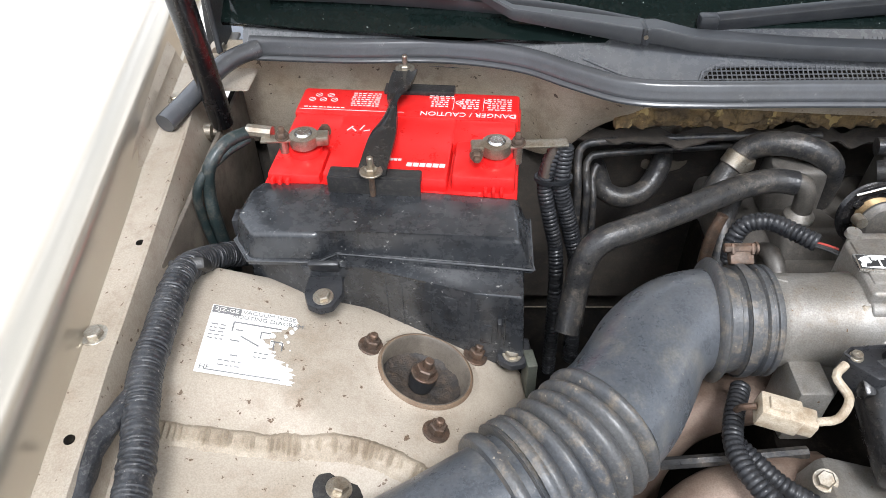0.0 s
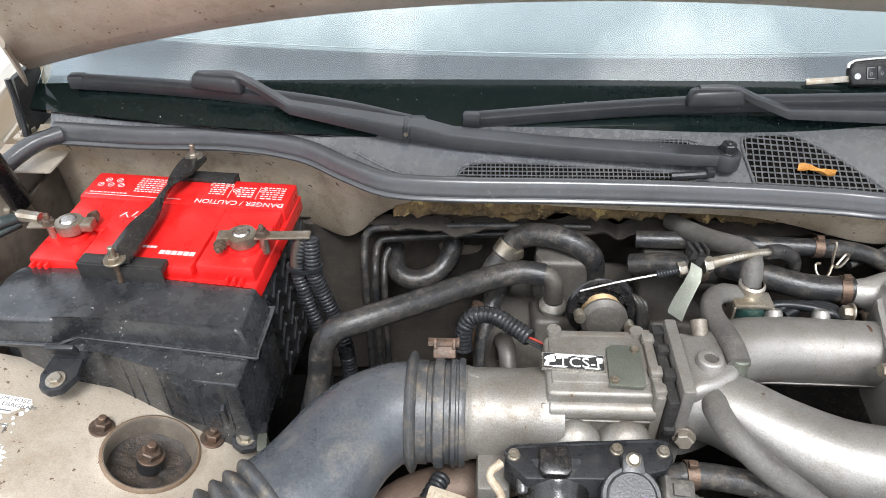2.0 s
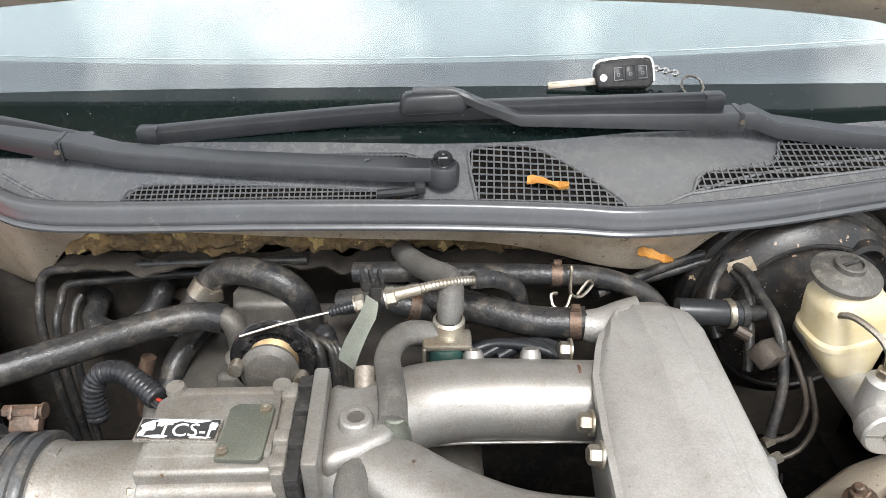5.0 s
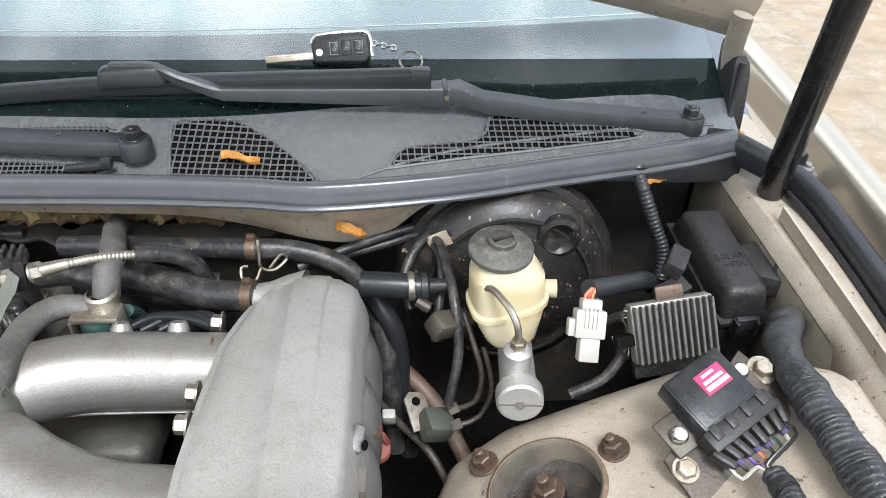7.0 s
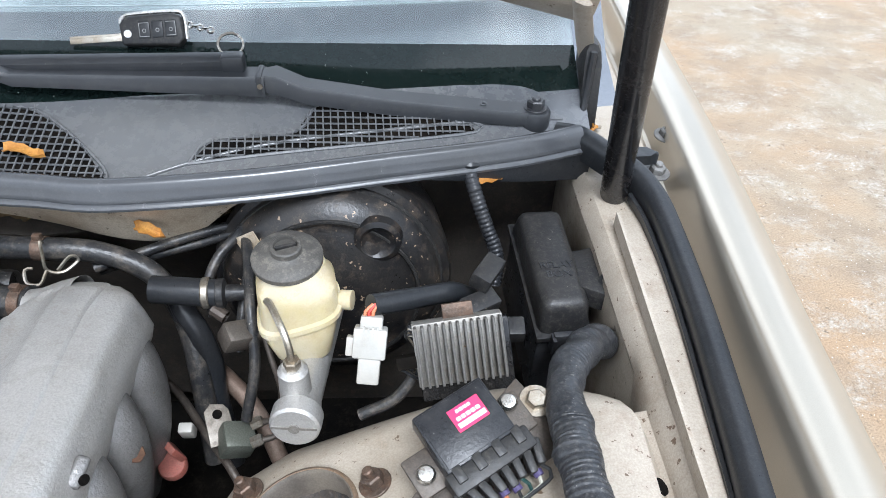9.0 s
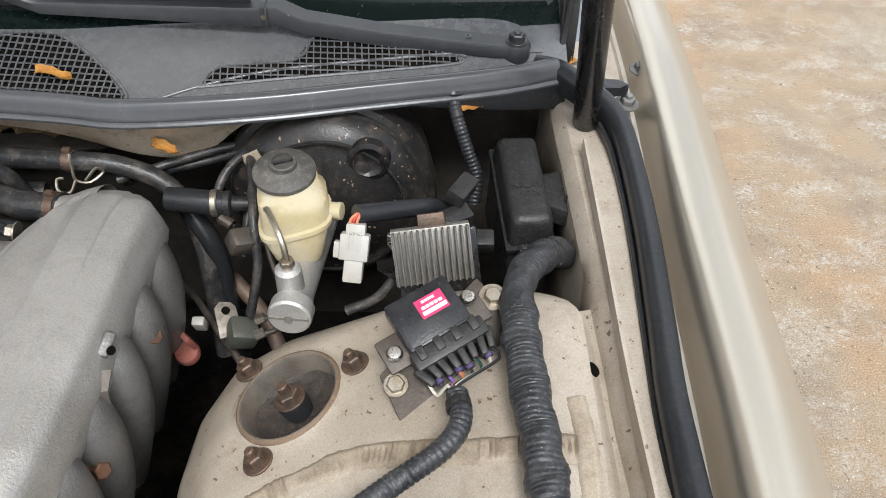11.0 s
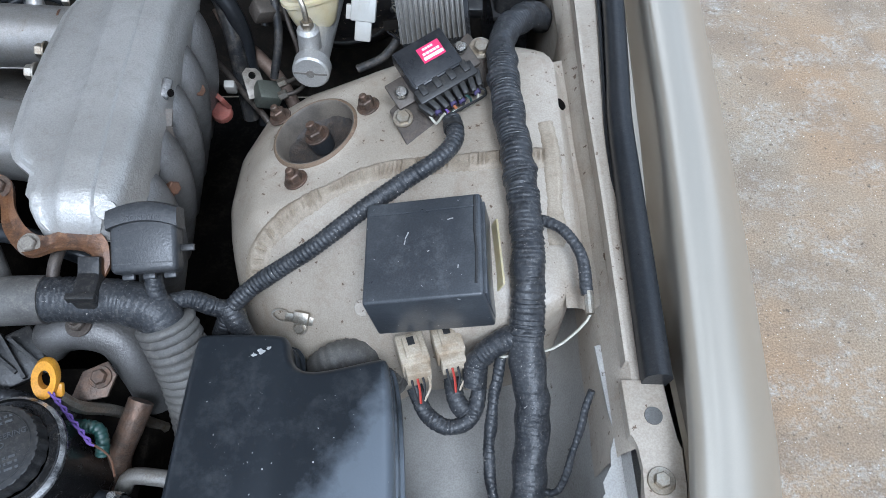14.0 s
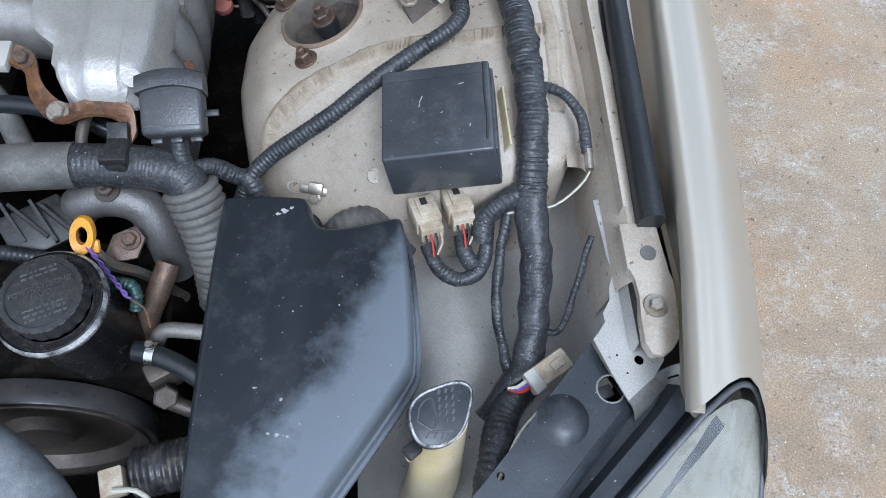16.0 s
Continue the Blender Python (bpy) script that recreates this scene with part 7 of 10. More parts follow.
bm = tube(B(), [(0.311, 0.374, 0.776), (0.324, 0.372, 0.784), (0.330, 0.380, 0.800), (0.320, 0.392, 0.812), (0.330, 0.402, 0.815)], 0.0036, 10, 0.005)
part("lead_sleeve", bm, M_TAN, cn, "sleeved white leads")
bm = tube(B(), [(0.266, 0.388, 0.778), (0.256, 0.392, 0.770), (0.258, 0.400, 0.755)], 0.003, 8, 0.005)
part("wire", bm, M_RUST, cn)

for k in range(3):
    hose("thin_line", [(0.470 + 0.006 * k, 0.650, 0.735), (0.469 + 0.006 * k, 0.648, 0.775), (0.474 + 0.006 * k, 0.640, 0.792 - 0.003 * k), (0.486 + 0.004 * k, 0.630, 0.788), (0.490 + 0.004 * k, 0.618, 0.755), (0.490 + 0.004 * k, 0.612, 0.71)], 0.0034, "thin looped grey line beside the throttle", M_HOSE, "hose", 0.0, 8)
hose("firewall_stub", [(0.300, 0.640, 0.70), (0.304, 0.648, 0.735), (0.312, 0.655, 0.760)], 0.007, "short rusty stub pipe below the heater hose", M_RUST, "pipe")

# engine block, cam cover and exhaust low in the bay
eng = thing("engine", (0.45, 0.45, 0.31), "grimy straight-six engine deep in the bay", "engine")
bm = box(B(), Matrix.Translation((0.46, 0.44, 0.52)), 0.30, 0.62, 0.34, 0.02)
part("block", bm, M_SHADEGRIME, eng, "oily engine block, bay shade in its colour")
bm = box(B(), Matrix.Translation((0.47, 0.66, 0.695)), 0.30, 0.26, 0.05, 0.015, 3)
part("cam_cover", bm, M_CAM, eng, "dusty cam cover")
for x in (0.412, 0.541):
    bm = prism(B(), [(x - 0.033, 0.700), (x + 0.033, 0.700), (x + 0.034, 0.72), (x + 0.032, 0.755), (x - 0.032, 0.755), (x - 0.034, 0.72)], 0.69, 0.783, 0.008, None, 3, 0.92)
    part("cover_tower", bm, M_CAM, eng, "dull cast cover tower", 40)
    bm = box(B(), pose(x, 0.662, 0.716, -20), 0.074, 0.075, 0.055, 0.008, 3)
    part("cover_step", bm, M_CAM, eng)
fastener("stud", (0.462, 0.735, 0.72), (0, 0, 1), 0.006, 0.012, M_STEEL, eng, 0.009, 0.012)
for k, (y, z) in enumerate(((0.46, 0.660), (0.37, 0.655), (0.28, 0.65))):
    part("exhaust_runner", tube(B(), [(0.345, y + 0.01, 0.675), (0.29, y, 0.685), (0.235, y - 0.015, 0.672), (0.205, y - 0.03, 0.62), (0.20, y - 0.04, 0.55)], 0.026, 16, 0.012), M_PIPE, eng, "heat-stained exhaust runner", 60)
bm = tube(B(), [(0.16, 0.40, 0.66), (0.25, 0.385, 0.70), (0.33, 0.39, 0.705)], 0.006, 8, 0.02)
part("spark_line", bm, M_HOSE, eng)
bm = box(B(), pose(0.325, 0.43, 0.735), 0.03, 0.05, 0.07, 0.004)
part("bracket", bm, M_ALUDIRTY, eng)
bm = box(B(), pose(0.36, 0.33, 0.70, 0, 20, 0), 0.10, 0.08, 0.05, 0.01)
part("casting", bm, M_ALUDIRTY, eng, "dirty cast housing")
fastener("bolt", (0.320, 0.345, 0.735), (-0.3, -0.3, 1), 0.007, 0.008, M_STEEL, eng, 0.010)

# vacuum lines and valves above the manifold
hose("vacuum_elbow_hose", [(0.548, 0.765, 0.800), (0.556, 0.735, 0.812), (0.567, 0.708, 0.822), (0.580, 0.672, 0.840), (0.592, 0.645, 0.852), (0.592, 0.624, 0.850), (0.591, 0.612, 0.832)], 0.0115, "grey dusty vacuum hose elbow above the valve", M_SLEEVE)
valve = thing("vacuum_valve", (0.588, 0.605, 0.78), "green plastic vacuum valve in a steel clip", "valve")
bm = lathe(B(), [(0, -0.034), (0.012, -0.034), (0.015, -0.030), (0.0155, -0.006), (0.014, 0.0), (0, 0.0)], Matrix.Translation((0.588, 0.593, 0.826)), 20)
part("body", bm, M_GREENPL, valve)
bm = box(B(), pose(0.588, 0.593, 0.829), 0.040, 0.022, 0.006, 0.002)
box(bm, pose(0.569, 0.591, 0.814), 0.003, 0.020, 0.030, 0.001)
box(bm, pose(0.607, 0.591, 0.814), 0.003, 0.020, 0.030, 0.001)
lathe(bm, [(0.0135, 0), (0.0135, 0.014), (0.011, 0.016)], Matrix.Translation((0.590, 0.606, 0.826)), 18)
part("clip", bm, M_STEEL, valve, "rusty steel clip")
hose("vacuum_hose", [(0.578, 0.603, 0.826), (0.560, 0.600, 0.832), (0.546, 0.588, 0.834), (0.540, 0.565, 0.836), (0.543, 0.538, 0.840), (0.546, 0.512, 0.842), (0.546, 0.495, 0.840)], 0.0105, "short grey hose onto the manifold nipple", M_SLEEVE)
hose("brake_vacuum_hose", [(0.56, 0.695, 0.795), (0.587, 0.676, 0.806), (0.624, 0.660, 0.806), (0.669, 0.644, 0.804), (0.705, 0.638, 0.806), (0.716, 0.637, 0.808)], 0.0145, "thick dusty rubber hose into the plenum", clamps=(4,))
hose("rear_hose", [(0.50, 0.735, 0.795), (0.56, 0.728, 0.80), (0.617, 0.716, 0.805), (0.698, 0.703, 0.812), (0.747, 0.705, 0.805), (0.792, 0.698, 0.785), (0.818, 0.680, 0.745), (0.830, 0.650, 0.69), (0.835, 0.62, 0.60)], 0.0105, "long dusty black hose across the firewall", clamps=(3,))
hose("rear_hose", [(0.49, 0.70, 0.785), (0.53, 0.685, 0.80), (0.56, 0.672, 0.80), (0.60, 0.69, 0.78), (0.66, 0.70, 0.77)], 0.0125, "dusty black hose behind the manifold", clamps=(2,))
for k in range(3):
    hose("injector_lead", [(0.600 + 0.016 * k, 0.602, 0.80), (0.625 + 0.016 * k, 0.612, 0.806), (0.660 + 0.010 * k, 0.604, 0.810), (0.690, 0.592 - 0.006 * k, 0.806)], 0.005, "thin black lead above the runners", M_RUBBER, "cable", 0.0, 8)
bm = tube(B(), [(0.607, 0.64, 0.77), (0.605, 0.625, 0.80), (0.604, 0.612, 0.815)], 0.006, 10, 0.006)
tagged(part("injector", bm, M_GREENPL), "dark green injector stem", "injector")
harness("loom_section", [(0.470, 0.69, 0.73), (0.472, 0.675, 0.765), (0.478, 0.662, 0.775), (0.484, 0.652, 0.75), (0.486, 0.64, 0.71)], 0.009, "black corrugated loom beside the cam cover", (0.0012, 0.005), M_PLASTIC, 0.0)
hose("throttle_coolant_hose", [(0.458, 0.66, 0.74), (0.457, 0.655, 0.775), (0.464, 0.645, 0.79), (0.474, 0.635, 0.785), (0.478, 0.615, 0.75)], 0.006, "thin looped rubber hose beside the throttle")
wc = thing("wire_clip", (0.705, 0.68, 0.81), "bent rusty wire clip on the hose", "clip")
bm = tube(B(), [(0.706, 0.694, 0.826), (0.708, 0.688, 0.832), (0.708, 0.684, 0.820), (0.709, 0.680, 0.806), (0.720, 0.684, 0.800), (0.732, 0.694, 0.806), (0.727, 0.692, 0.812), (0.716, 0.684, 0.802)], 0.0016, 6, 0.003)
tube(bm, [(0.709, 0.680, 0.806), (0.703, 0.672, 0.796), (0.692, 0.672, 0.798), (0.690, 0.680, 0.806), (0.696, 0.682, 0.806)], 0.0016, 6, 0.003)
part("wire", bm, M_STEEL, wc)
hose("manifold_side_hose", [(0.5195, 0.4909, 0.8000), (0.5225, 0.4789, 0.8180), (0.5189, 0.4537, 0.8260), (0.5261, 0.4239, 0.8280), (0.5529, 0.4005, 0.8150), (0.5845, 0.3861, 0.7970), (0.6400, 0.3400, 0.7700), (0.6800, 0.2700, 0.7450)], 0.0115, "grey dusty rubber hose along the manifold runner", M_SLEEVE)

# ---- brake corner ----
boost = thing("brake_booster", (0.957, 0.74, 0.62), "large round glossy black brake booster, speckled with dirt", "brake booster")
BM = aim((0.957, 0.735, 0.747), (0.0, -1, 0.10))
bm = lathe(B(), [(0.112, -0.07), (0.119, -0.02), (0.120, -0.004), (0.117, 0.002), (0.110, 0.004), (0.108, 0.012), (0.100, 0.026), (0.088, 0.033), (0.082, 0.031), (0.074, 0.034), (0.050, 0.044), (0.034, 0.048), (0, 0.05)], BM, 64)
shell = part("shell", bm, M_BOOST, boost, smooth=40)
for r, h in ((0.0855, 0.0335), (0.1085, 0.0105)):
    part("pressed_ridge", lathe(B(), [(r - 0.0022, h - 0.001), (r - 0.001, h + 0.0012), (r + 0.001, h + 0.0012), (r + 0.0022, h - 0.002)], BM, 72), M_DARKPL, boost, "dusty pressed ridge")
bm = lathe(B(), [(0.024, 0.028), (0.022, 0.037), (0.017, 0.039), (0.014, 0.036), (0.011, 0.034), (0, 0.0335)], BM @ Matrix.Translation((0.046, 0.066, 0)), 28)
part("pressed_boss", bm, M_BOOST, boost, smooth=40)
bm = box(B(), BM @ pose(-0.075, 0.062, 0.030, -14, -20, 35), 0.026, 0.016, 0.001)
part("sticker", bm, M_TAN, boost, "small worn sticker", 0)
mc = thing("master_cylinder", (0.945, 0.58, 0.76), "cast aluminium brake master cylinder", "master cylinder")
d = Vector((0.955, 0.69, 0.757)) - Vector((0.941, 0.528, 0.776))
bm = lathe(B(), [(0, -0.002), (0.018, -0.002), (0.0200, 0.0), (0.0205, 0.004), (0.0205, 0.014), (0.018, 0.017), (0.016, 0.03), (0.016, d.length), (0, d.length)], aim((0.941, 0.528, 0.776), d), 32)
lathe(bm, [(0.013, 0), (0.012, 0.030), (0.0085, 0.034), (0, 0.034)], Matrix.Translation((0.940, 0.556, 0.780)), 20)
lathe(bm, [(0.014, 0), (0.013, 0.030), (0, 0.034)], Matrix.Translation((0.950, 0.620, 0.772)), 20)
part("body", bm, M_ALU, mc, "bright cast body", 35)
bm = box(B(), aim((0.941, 0.528, 0.776), d) @ pose(0, 0, -0.0022), 0.036, 0.0022, 0.001)
lathe(bm, [(0, -0.0035), (0.0045, -0.0035), (0.0045, 0)], aim((0.941, 0.528, 0.776), d), 14)
part("end_slot", bm, M_ALUDIRTY, mc)
bm = hexa(B(), Matrix.Translation((0.940, 0.556, 0.812)), 0.0065, 0.010, 0.0)
part("union_nut", bm, M_STEEL, mc, smooth=25)
bm = tube(B(), [(0.940, 0.556, 0.82), (0.938, 0.560, 0.836), (0.930, 0.575, 0.846), (0.918, 0.600, 0.842), (0.91, 0.62, 0.80)], 0.003, 8, 0.005)
part("brake_line", bm, M_STEEL, mc)
res = thing("brake_fluid_reservoir", (0.937, 0.625, 0.79), "yellowed translucent brake fluid reservoir with black cap", "reservoir")
RM = pose(0.9385, 0.622, -0.004, 0, 0, 10) @ Matrix.Diagonal((0.96, 1.0, 1, 1))
rows = []
for z, sx, sy, oy in ((0.784, 0.021, 0.016, -0.016), (0.788, 0.025, 0.019, -0.014), (0.806, 0.031, 0.024, -0.008), (0.815, 0.034, 0.027, -0.003), (0.8165, 0.037, 0.030, -0.002), (0.8205, 0.037, 0.030, -0.001), (0.822, 0.034, 0.028, 0), (0.838, 0.034, 0.028, 0.003), (0.846, 0.0335, 0.027, 0.004), (0.852, 0.029, 0.0245, 0.006), (0.859, 0.026, 0.025, 0.010)):
    row = []
    for k in range(36):
        a = 2 * math.pi * k / 36
        c, s = math.cos(a), math.sin(a)
        e = 0.62 if z < 0.848 else 1.0
        px = sx * abs(c) ** e * (1 if c > 0 else -1)
        row.append(RM @ Vector((px, oy + sy * abs(s) ** e * (1 if s > 0 else -1), z + (0.20 * px if 0.805 < z < 0.825 else 0.0))))
    rows.append(row)
rows.insert(0, [RM @ Vector((0.013 * math.cos(2 * math.pi * k / 36), -0.014 + 0.012 * math.sin(2 * math.pi * k / 36), 0.772)) for k in range(36)])
part("tank", loft(B(), rows, closed=True, caps=True), M_CREAM, res, smooth=45)
bm = lathe(B(), [(0.007, 0), (0.0085, 0.002), (0.0085, 0.012), (0, 0.013)], aim((0.972, 0.622, 0.822), (1, -0.2, 0.1)), 16)
part("level_switch", bm, M_CREAM, res)
bm = lathe(B(), [(0.0275, 0.0), (0.0290, 0.001), (0.0292, 0.0055), (0.0275, 0.0075), (0.0200, 0.0100), (0.0140, 0.0115), (0.0130, 0.0125), (0.0128, 0.0170), (0.0115, 0.0180), (0.0100, 0.0180), (0.0095, 0.0150), (0, 0.0150)], pose(0.932, 0.633, 0.856, 6, 0, 0), 36)
cap = part("cap", bm, M_CAP, res, "dusty black screw cap", 35)
bm = box(B(), pose(0.932, 0.632, 0.8718, 6, 0, 20), 0.018, 0.003, 0.004, 0.001)
part("cap_grip", bm, M_DARKPL, cap)

for pts in ([(0.74, 0.70, 0.790), (0.777, 0.715, 0.795), (0.825, 0.735, 0.801), (0.866, 0.744, 0.807), (0.873, 0.728, 0.812), (0.855, 0.702, 0.802), (0.846, 0.682, 0.784), (0.852, 0.662, 0.764)],
            [(0.74, 0.708, 0.780), (0.78, 0.722, 0.785), (0.83, 0.737, 0.790), (0.868, 0.738, 0.802), (0.882, 0.705, 0.813), (0.887, 0.678, 0.808), (0.893, 0.637, 0.795), (0.896, 0.609, 0.755), (0.886, 0.585, 0.710)],
            [(0.872, 0.735, 0.804), (0.884, 0.690, 0.800), (0.880, 0.660, 0.775), (0.876, 0.635, 0.745)]):
    hose("clutch_line", pts, 0.0049, "thin black rubber line looping past the booster", M_HOSE, "hose", 0.0, 10)
h = thing("check_valve_hose", (0.86, 0.655, 0.78), "black vacuum hose with a one-way valve", "hose")
part("tube", tube(B(), [(0.805, 0.660, 0.800), (0.835, 0.657, 0.800), (0.862, 0.656, 0.798)], 0.0125, 14, 0.006), M_RUBBER, h, smooth=60)
bm = lathe(B(), [(0.010, 0), (0.0135, 0.002), (0.0135, 0.008), (0.008, 0.010), (0.0065, 0.030), (0, 0.031)], aim((0.860, 0.656, 0.798), (1, 0.05, 0)), 18)
part("valve", bm, M_DARKPL, h)
bm = lathe(B(), [(0.0132, -0.003), (0.0142, -0.002), (0.0142, 0.003), (0.0132, 0.004)], aim((0.852, 0.656, 0.799), (1, 0.05, 0)), 18)
part("clip", bm, M_STEEL, h)
pv = thing("proportioning_valve", (0.895, 0.605, 0.755), "dull cast brake valve with pipe unions", "valve")
bm = box(B(), pose(0.888, 0.628, 0.775, 20, 20, 35), 0.044, 0.022, 0.022, 0.004)
lathe(bm, [(0.006, 0), (0.006, 0.014), (0, 0.014)], aim((0.870, 0.640, 0.784), (-1, 0.5, 0.4)), 10)
part("body", bm, M_DIMCAST, pv)
bm = box(B(), pose(0.874, 0.583, 0.684, 10, 25, 20), 0.030, 0.028, 0.024, 0.004)
part("lower_body", bm, M_GREENMET, pv)
for p in ((0.886, 0.592, 0.692), (0.888, 0.576, 0.687)):
    part("union_nut", hexa(B(), aim(p, (1, 0.3, 0.3)), 0.0055, 0.012), M_STEEL, pv, smooth=25)
hose("brake_pipe", [(0.896, 0.594, 0.694), (0.912, 0.592, 0.705), (0.918, 0.597, 0.735), (0.910, 0.612, 0.765), (0.902, 0.632, 0.785)], 0.0028, "thin bent steel brake pipe", M_DIMCAST, "pipe", 0.0, 8)
hose("brake_pipe", [(0.898, 0.578, 0.689), (0.916, 0.582, 0.695), (0.928, 0.592, 0.722), (0.920, 0.612, 0.760)], 0.0028, "thin bent steel brake pipe", M_DIMCAST, "pipe", 0.0, 8)
mb = thing("metal_bracket", (0.862, 0.590, 0.69), "small bare metal bracket with a round eye", "bracket")
MBM = pose(0.857, 0.596, 0.691, 30, 8, 25)
bm = prism(B(), [(-0.012, -0.020), (0.012, -0.020), (0.011, 0.010), (0.007, 0.016), (-0.004, 0.019), (-0.011, 0.013)], 0, 0.003, 0.0008, MBM)
part("plate", bm, M_MODBRK, mb)
bm = lathe(B(), [(0.0045, 0.0), (0, 0.0004)], MBM @ Matrix.Translation((0, 0.008, 0.0032)), 14)
part("eye", bm, M_SHADEGRIME, mb)
wp = thing("warning_plug", (0.818, 0.566, 0.66), "faded red plastic plug beside a bright block", "plug")
bm = lathe(B(), [(0.0, -0.008), (0.0125, -0.008), (0.0128, 0.0), (0.0115, 0.002), (0, 0.002)], aim((0.818, 0.566, 0.672), (0, -0.35, 1)), 22)
part("body", bm, M_BRICKRED, wp)
bm = box(B(), pose(0.819, 0.574, 0.684, 20, 0, -45), 0.022, 0.006, 0.022, 0.001)
part("fin", bm, M_BRICKRED, wp, "upright red grip")
bm = box(B(), pose(0.829, 0.592, 0.687, 20, 0, 0), 0.013, 0.010, 0.020, 0.002)
part("block", bm, M_WHITE, wp, "pale block")
hose("clutch_pipe", [(0.780, 0.678, 0.66), (0.806, 0.651, 0.66), (0.839, 0.606, 0.66), (0.869, 0.567, 0.66), (0.89, 0.54, 0.63)], 0.0042, "thin steel pipe beside the tower", M_DIMCAST, "pipe", 0.0, 8)
hose("lower_hose", [(0.812, 0.690, 0.775), (0.8211, 0.6745, 0.760), (0.8334, 0.6655, 0.740), (0.840, 0.663, 0.70), (0.841, 0.6525, 0.66), (0.85, 0.63, 0.58)], 0.0105, "dark hose running down beside the booster", M_RUBBER)
hose("lower_pipe", [(0.7998, 0.7204, 0.70), (0.819, 0.696, 0.67), (0.847, 0.675, 0.66), (0.879, 0.645, 0.64), (0.91, 0.60, 0.60)], 0.009, "dull pipe below the booster", M_PIPE, "pipe")

wcn = thing("white_connector", (1.010, 0.572, 0.80), "white plastic connector hanging beside the reservoir", "connector")
WC = pose(0.9995, 0.562, 0.826, -34, 4, -4) @ Matrix.Diagonal((0.86, 0.86, 0.92, 1))
bm = box(B(), WC @ Matrix.Translation((0, 0, 0.006)), 0.030, 0.020, 0.026, 0.002)
box(bm, WC @ Matrix.Translation((0, 0, 0.022)), 0.020, 0.016, 0.014, 0.002)
box(bm, WC @ Matrix.Translation((0.001, 0, -0.016)), 0.020, 0.016, 0.026, 0.002)
box(bm, WC @ Matrix.Translation((-0.017, 0, 0.002)), 0.008, 0.012, 0.016, 0.001)
for k in range(4):
    box(bm, WC @ Matrix.Translation((-0.006 + 0.004 * k, -0.0105, 0.012)), 0.0015, 0.002, 0.018)
part("shell", bm, M_WHITE, wcn, smooth=30)
for k in range(3):
    part("lead", tube(B(), [(0.996 + 0.003 * k, 0.573, 0.846), (0.997 + 0.003 * k, 0.577, 0.852), (1.003 + 0.002 * k, 0.581, 0.856)], 0.0015, 6, 0.004), (M_ORANGEWIRE, M_REDWIRE, M_ORANGEWIRE)[k], wcn, "short coloured lead")
part("black_sleeve", tube(B(), [(1.001, 0.584, 0.852), (1.018, 0.594, 0.846), (1.044, 0.611, 0.835), (1.068, 0.630, 0.822), (1.085, 0.648, 0.800)], 0.0088, 16, 0.006, None, 0.0006), M_RUBBER, wcn, "smooth black sleeve", 60)
for k in range(6):
    part("loom_wire", tube(B(), [(1.024, 0.568 - 0.003 * k, 0.812), (1.030 + 0.002 * k, 0.560, 0.804 - 0.002 * k), (1.036, 0.565 + 0.002 * k, 0.820), (1.030, 0.570, 0.832 + 0.002 * k), (1.048, 0.562, 0.834)], 0.0013, 5, 0.004), M_TAPE if k % 2 else M_STEEL, wcn)

ign = thing("igniter", (1.062, 0.555, 0.80), "finned aluminium igniter heat sink", "igniter")
IM = pose(1.0695, 0.551, 0.834, 58, -6, 5)
bm = box(B(), IM @ Matrix.Translation((0, 0, -0.010)), 0.070, 0.050, 0.014, 0.001)
base = part("base", bm, M_ALUDIRTY, ign, "grey aluminium base", 30)
for k in range(13):
    bm = box(B(), IM @ Matrix.Translation((-0.0325 + 0.00542 * k, 0, -0.001)), 0.0022, 0.048, 0.011, 0.0005, 1)
    part("fin", bm, M_FIN, base, smooth=0)
bm = box(B(), IM @ Matrix.Translation((0.002, 0.030, -0.012)), 0.024, 0.012, 0.004, 0.001)
part("mount_tab", bm, M_RUST, ign, "rusty mounting tab")
bm = box(B(), IM @ Matrix.Translation((-0.042, -0.004, -0.008)), 0.016, 0.010, 0.010, 0.001)
part("plug", bm, M_SHADEGRIME, ign)
bm = box(B(), IM @ Matrix.Translation((0.004, -0.012, -0.022)), 0.075, 0.06, 0.010, 0.002)
part("bracket", bm, M_BLACK, ign, "black bracket")

mod = thing("control_module", (1.065, 0.46, 0.82), "black electronic control module with pink label", "control module")
MX, MY = Vector((0.045, 0.026, 0.010)).normalized(), Vector((-0.028, 0.042, 0.013)).normalized()
MZ = MX.cross(MY).normalized()
MY = MZ.cross(MX)
MM = Matrix(((MX.x, MY.x, MZ.x, 1.0635), (MX.y, MY.y, MZ.y, 0.4755), (MX.z, MY.z, MZ.z, 0.846), (0, 0, 0, 1)))
bm = box(B(), MM @ Matrix.Translation((0, -0.003, 0)), 0.055, 0.044, 0.018, 0.002)
box(bm, MM @ Matrix.Translation((0, -0.003, 0.0092)), 0.051, 0.040, 0.0012, 0.0004)
part("housing", bm, M_PLASTIC, mod, "black plastic housing", 30)
bm = box(B(), MM @ Matrix.Translation((0.006, 0.001, 0.0099)), 0.024, 0.0165, 0.0006)
lab = part("sticker", bm, M_PINK, mod, "pink label with white bars", 0)
rows = [(0.0065, -0.0034, 0.021, 0.0034)] + [(-0.0015 + 0.0038 * k, 0.0012, 0.0030, 0.0026) for k in range(5)] + [(0.0005 + 0.0030 * k, 0.0062, 0.0024, 0.0022) for k in range(4)]
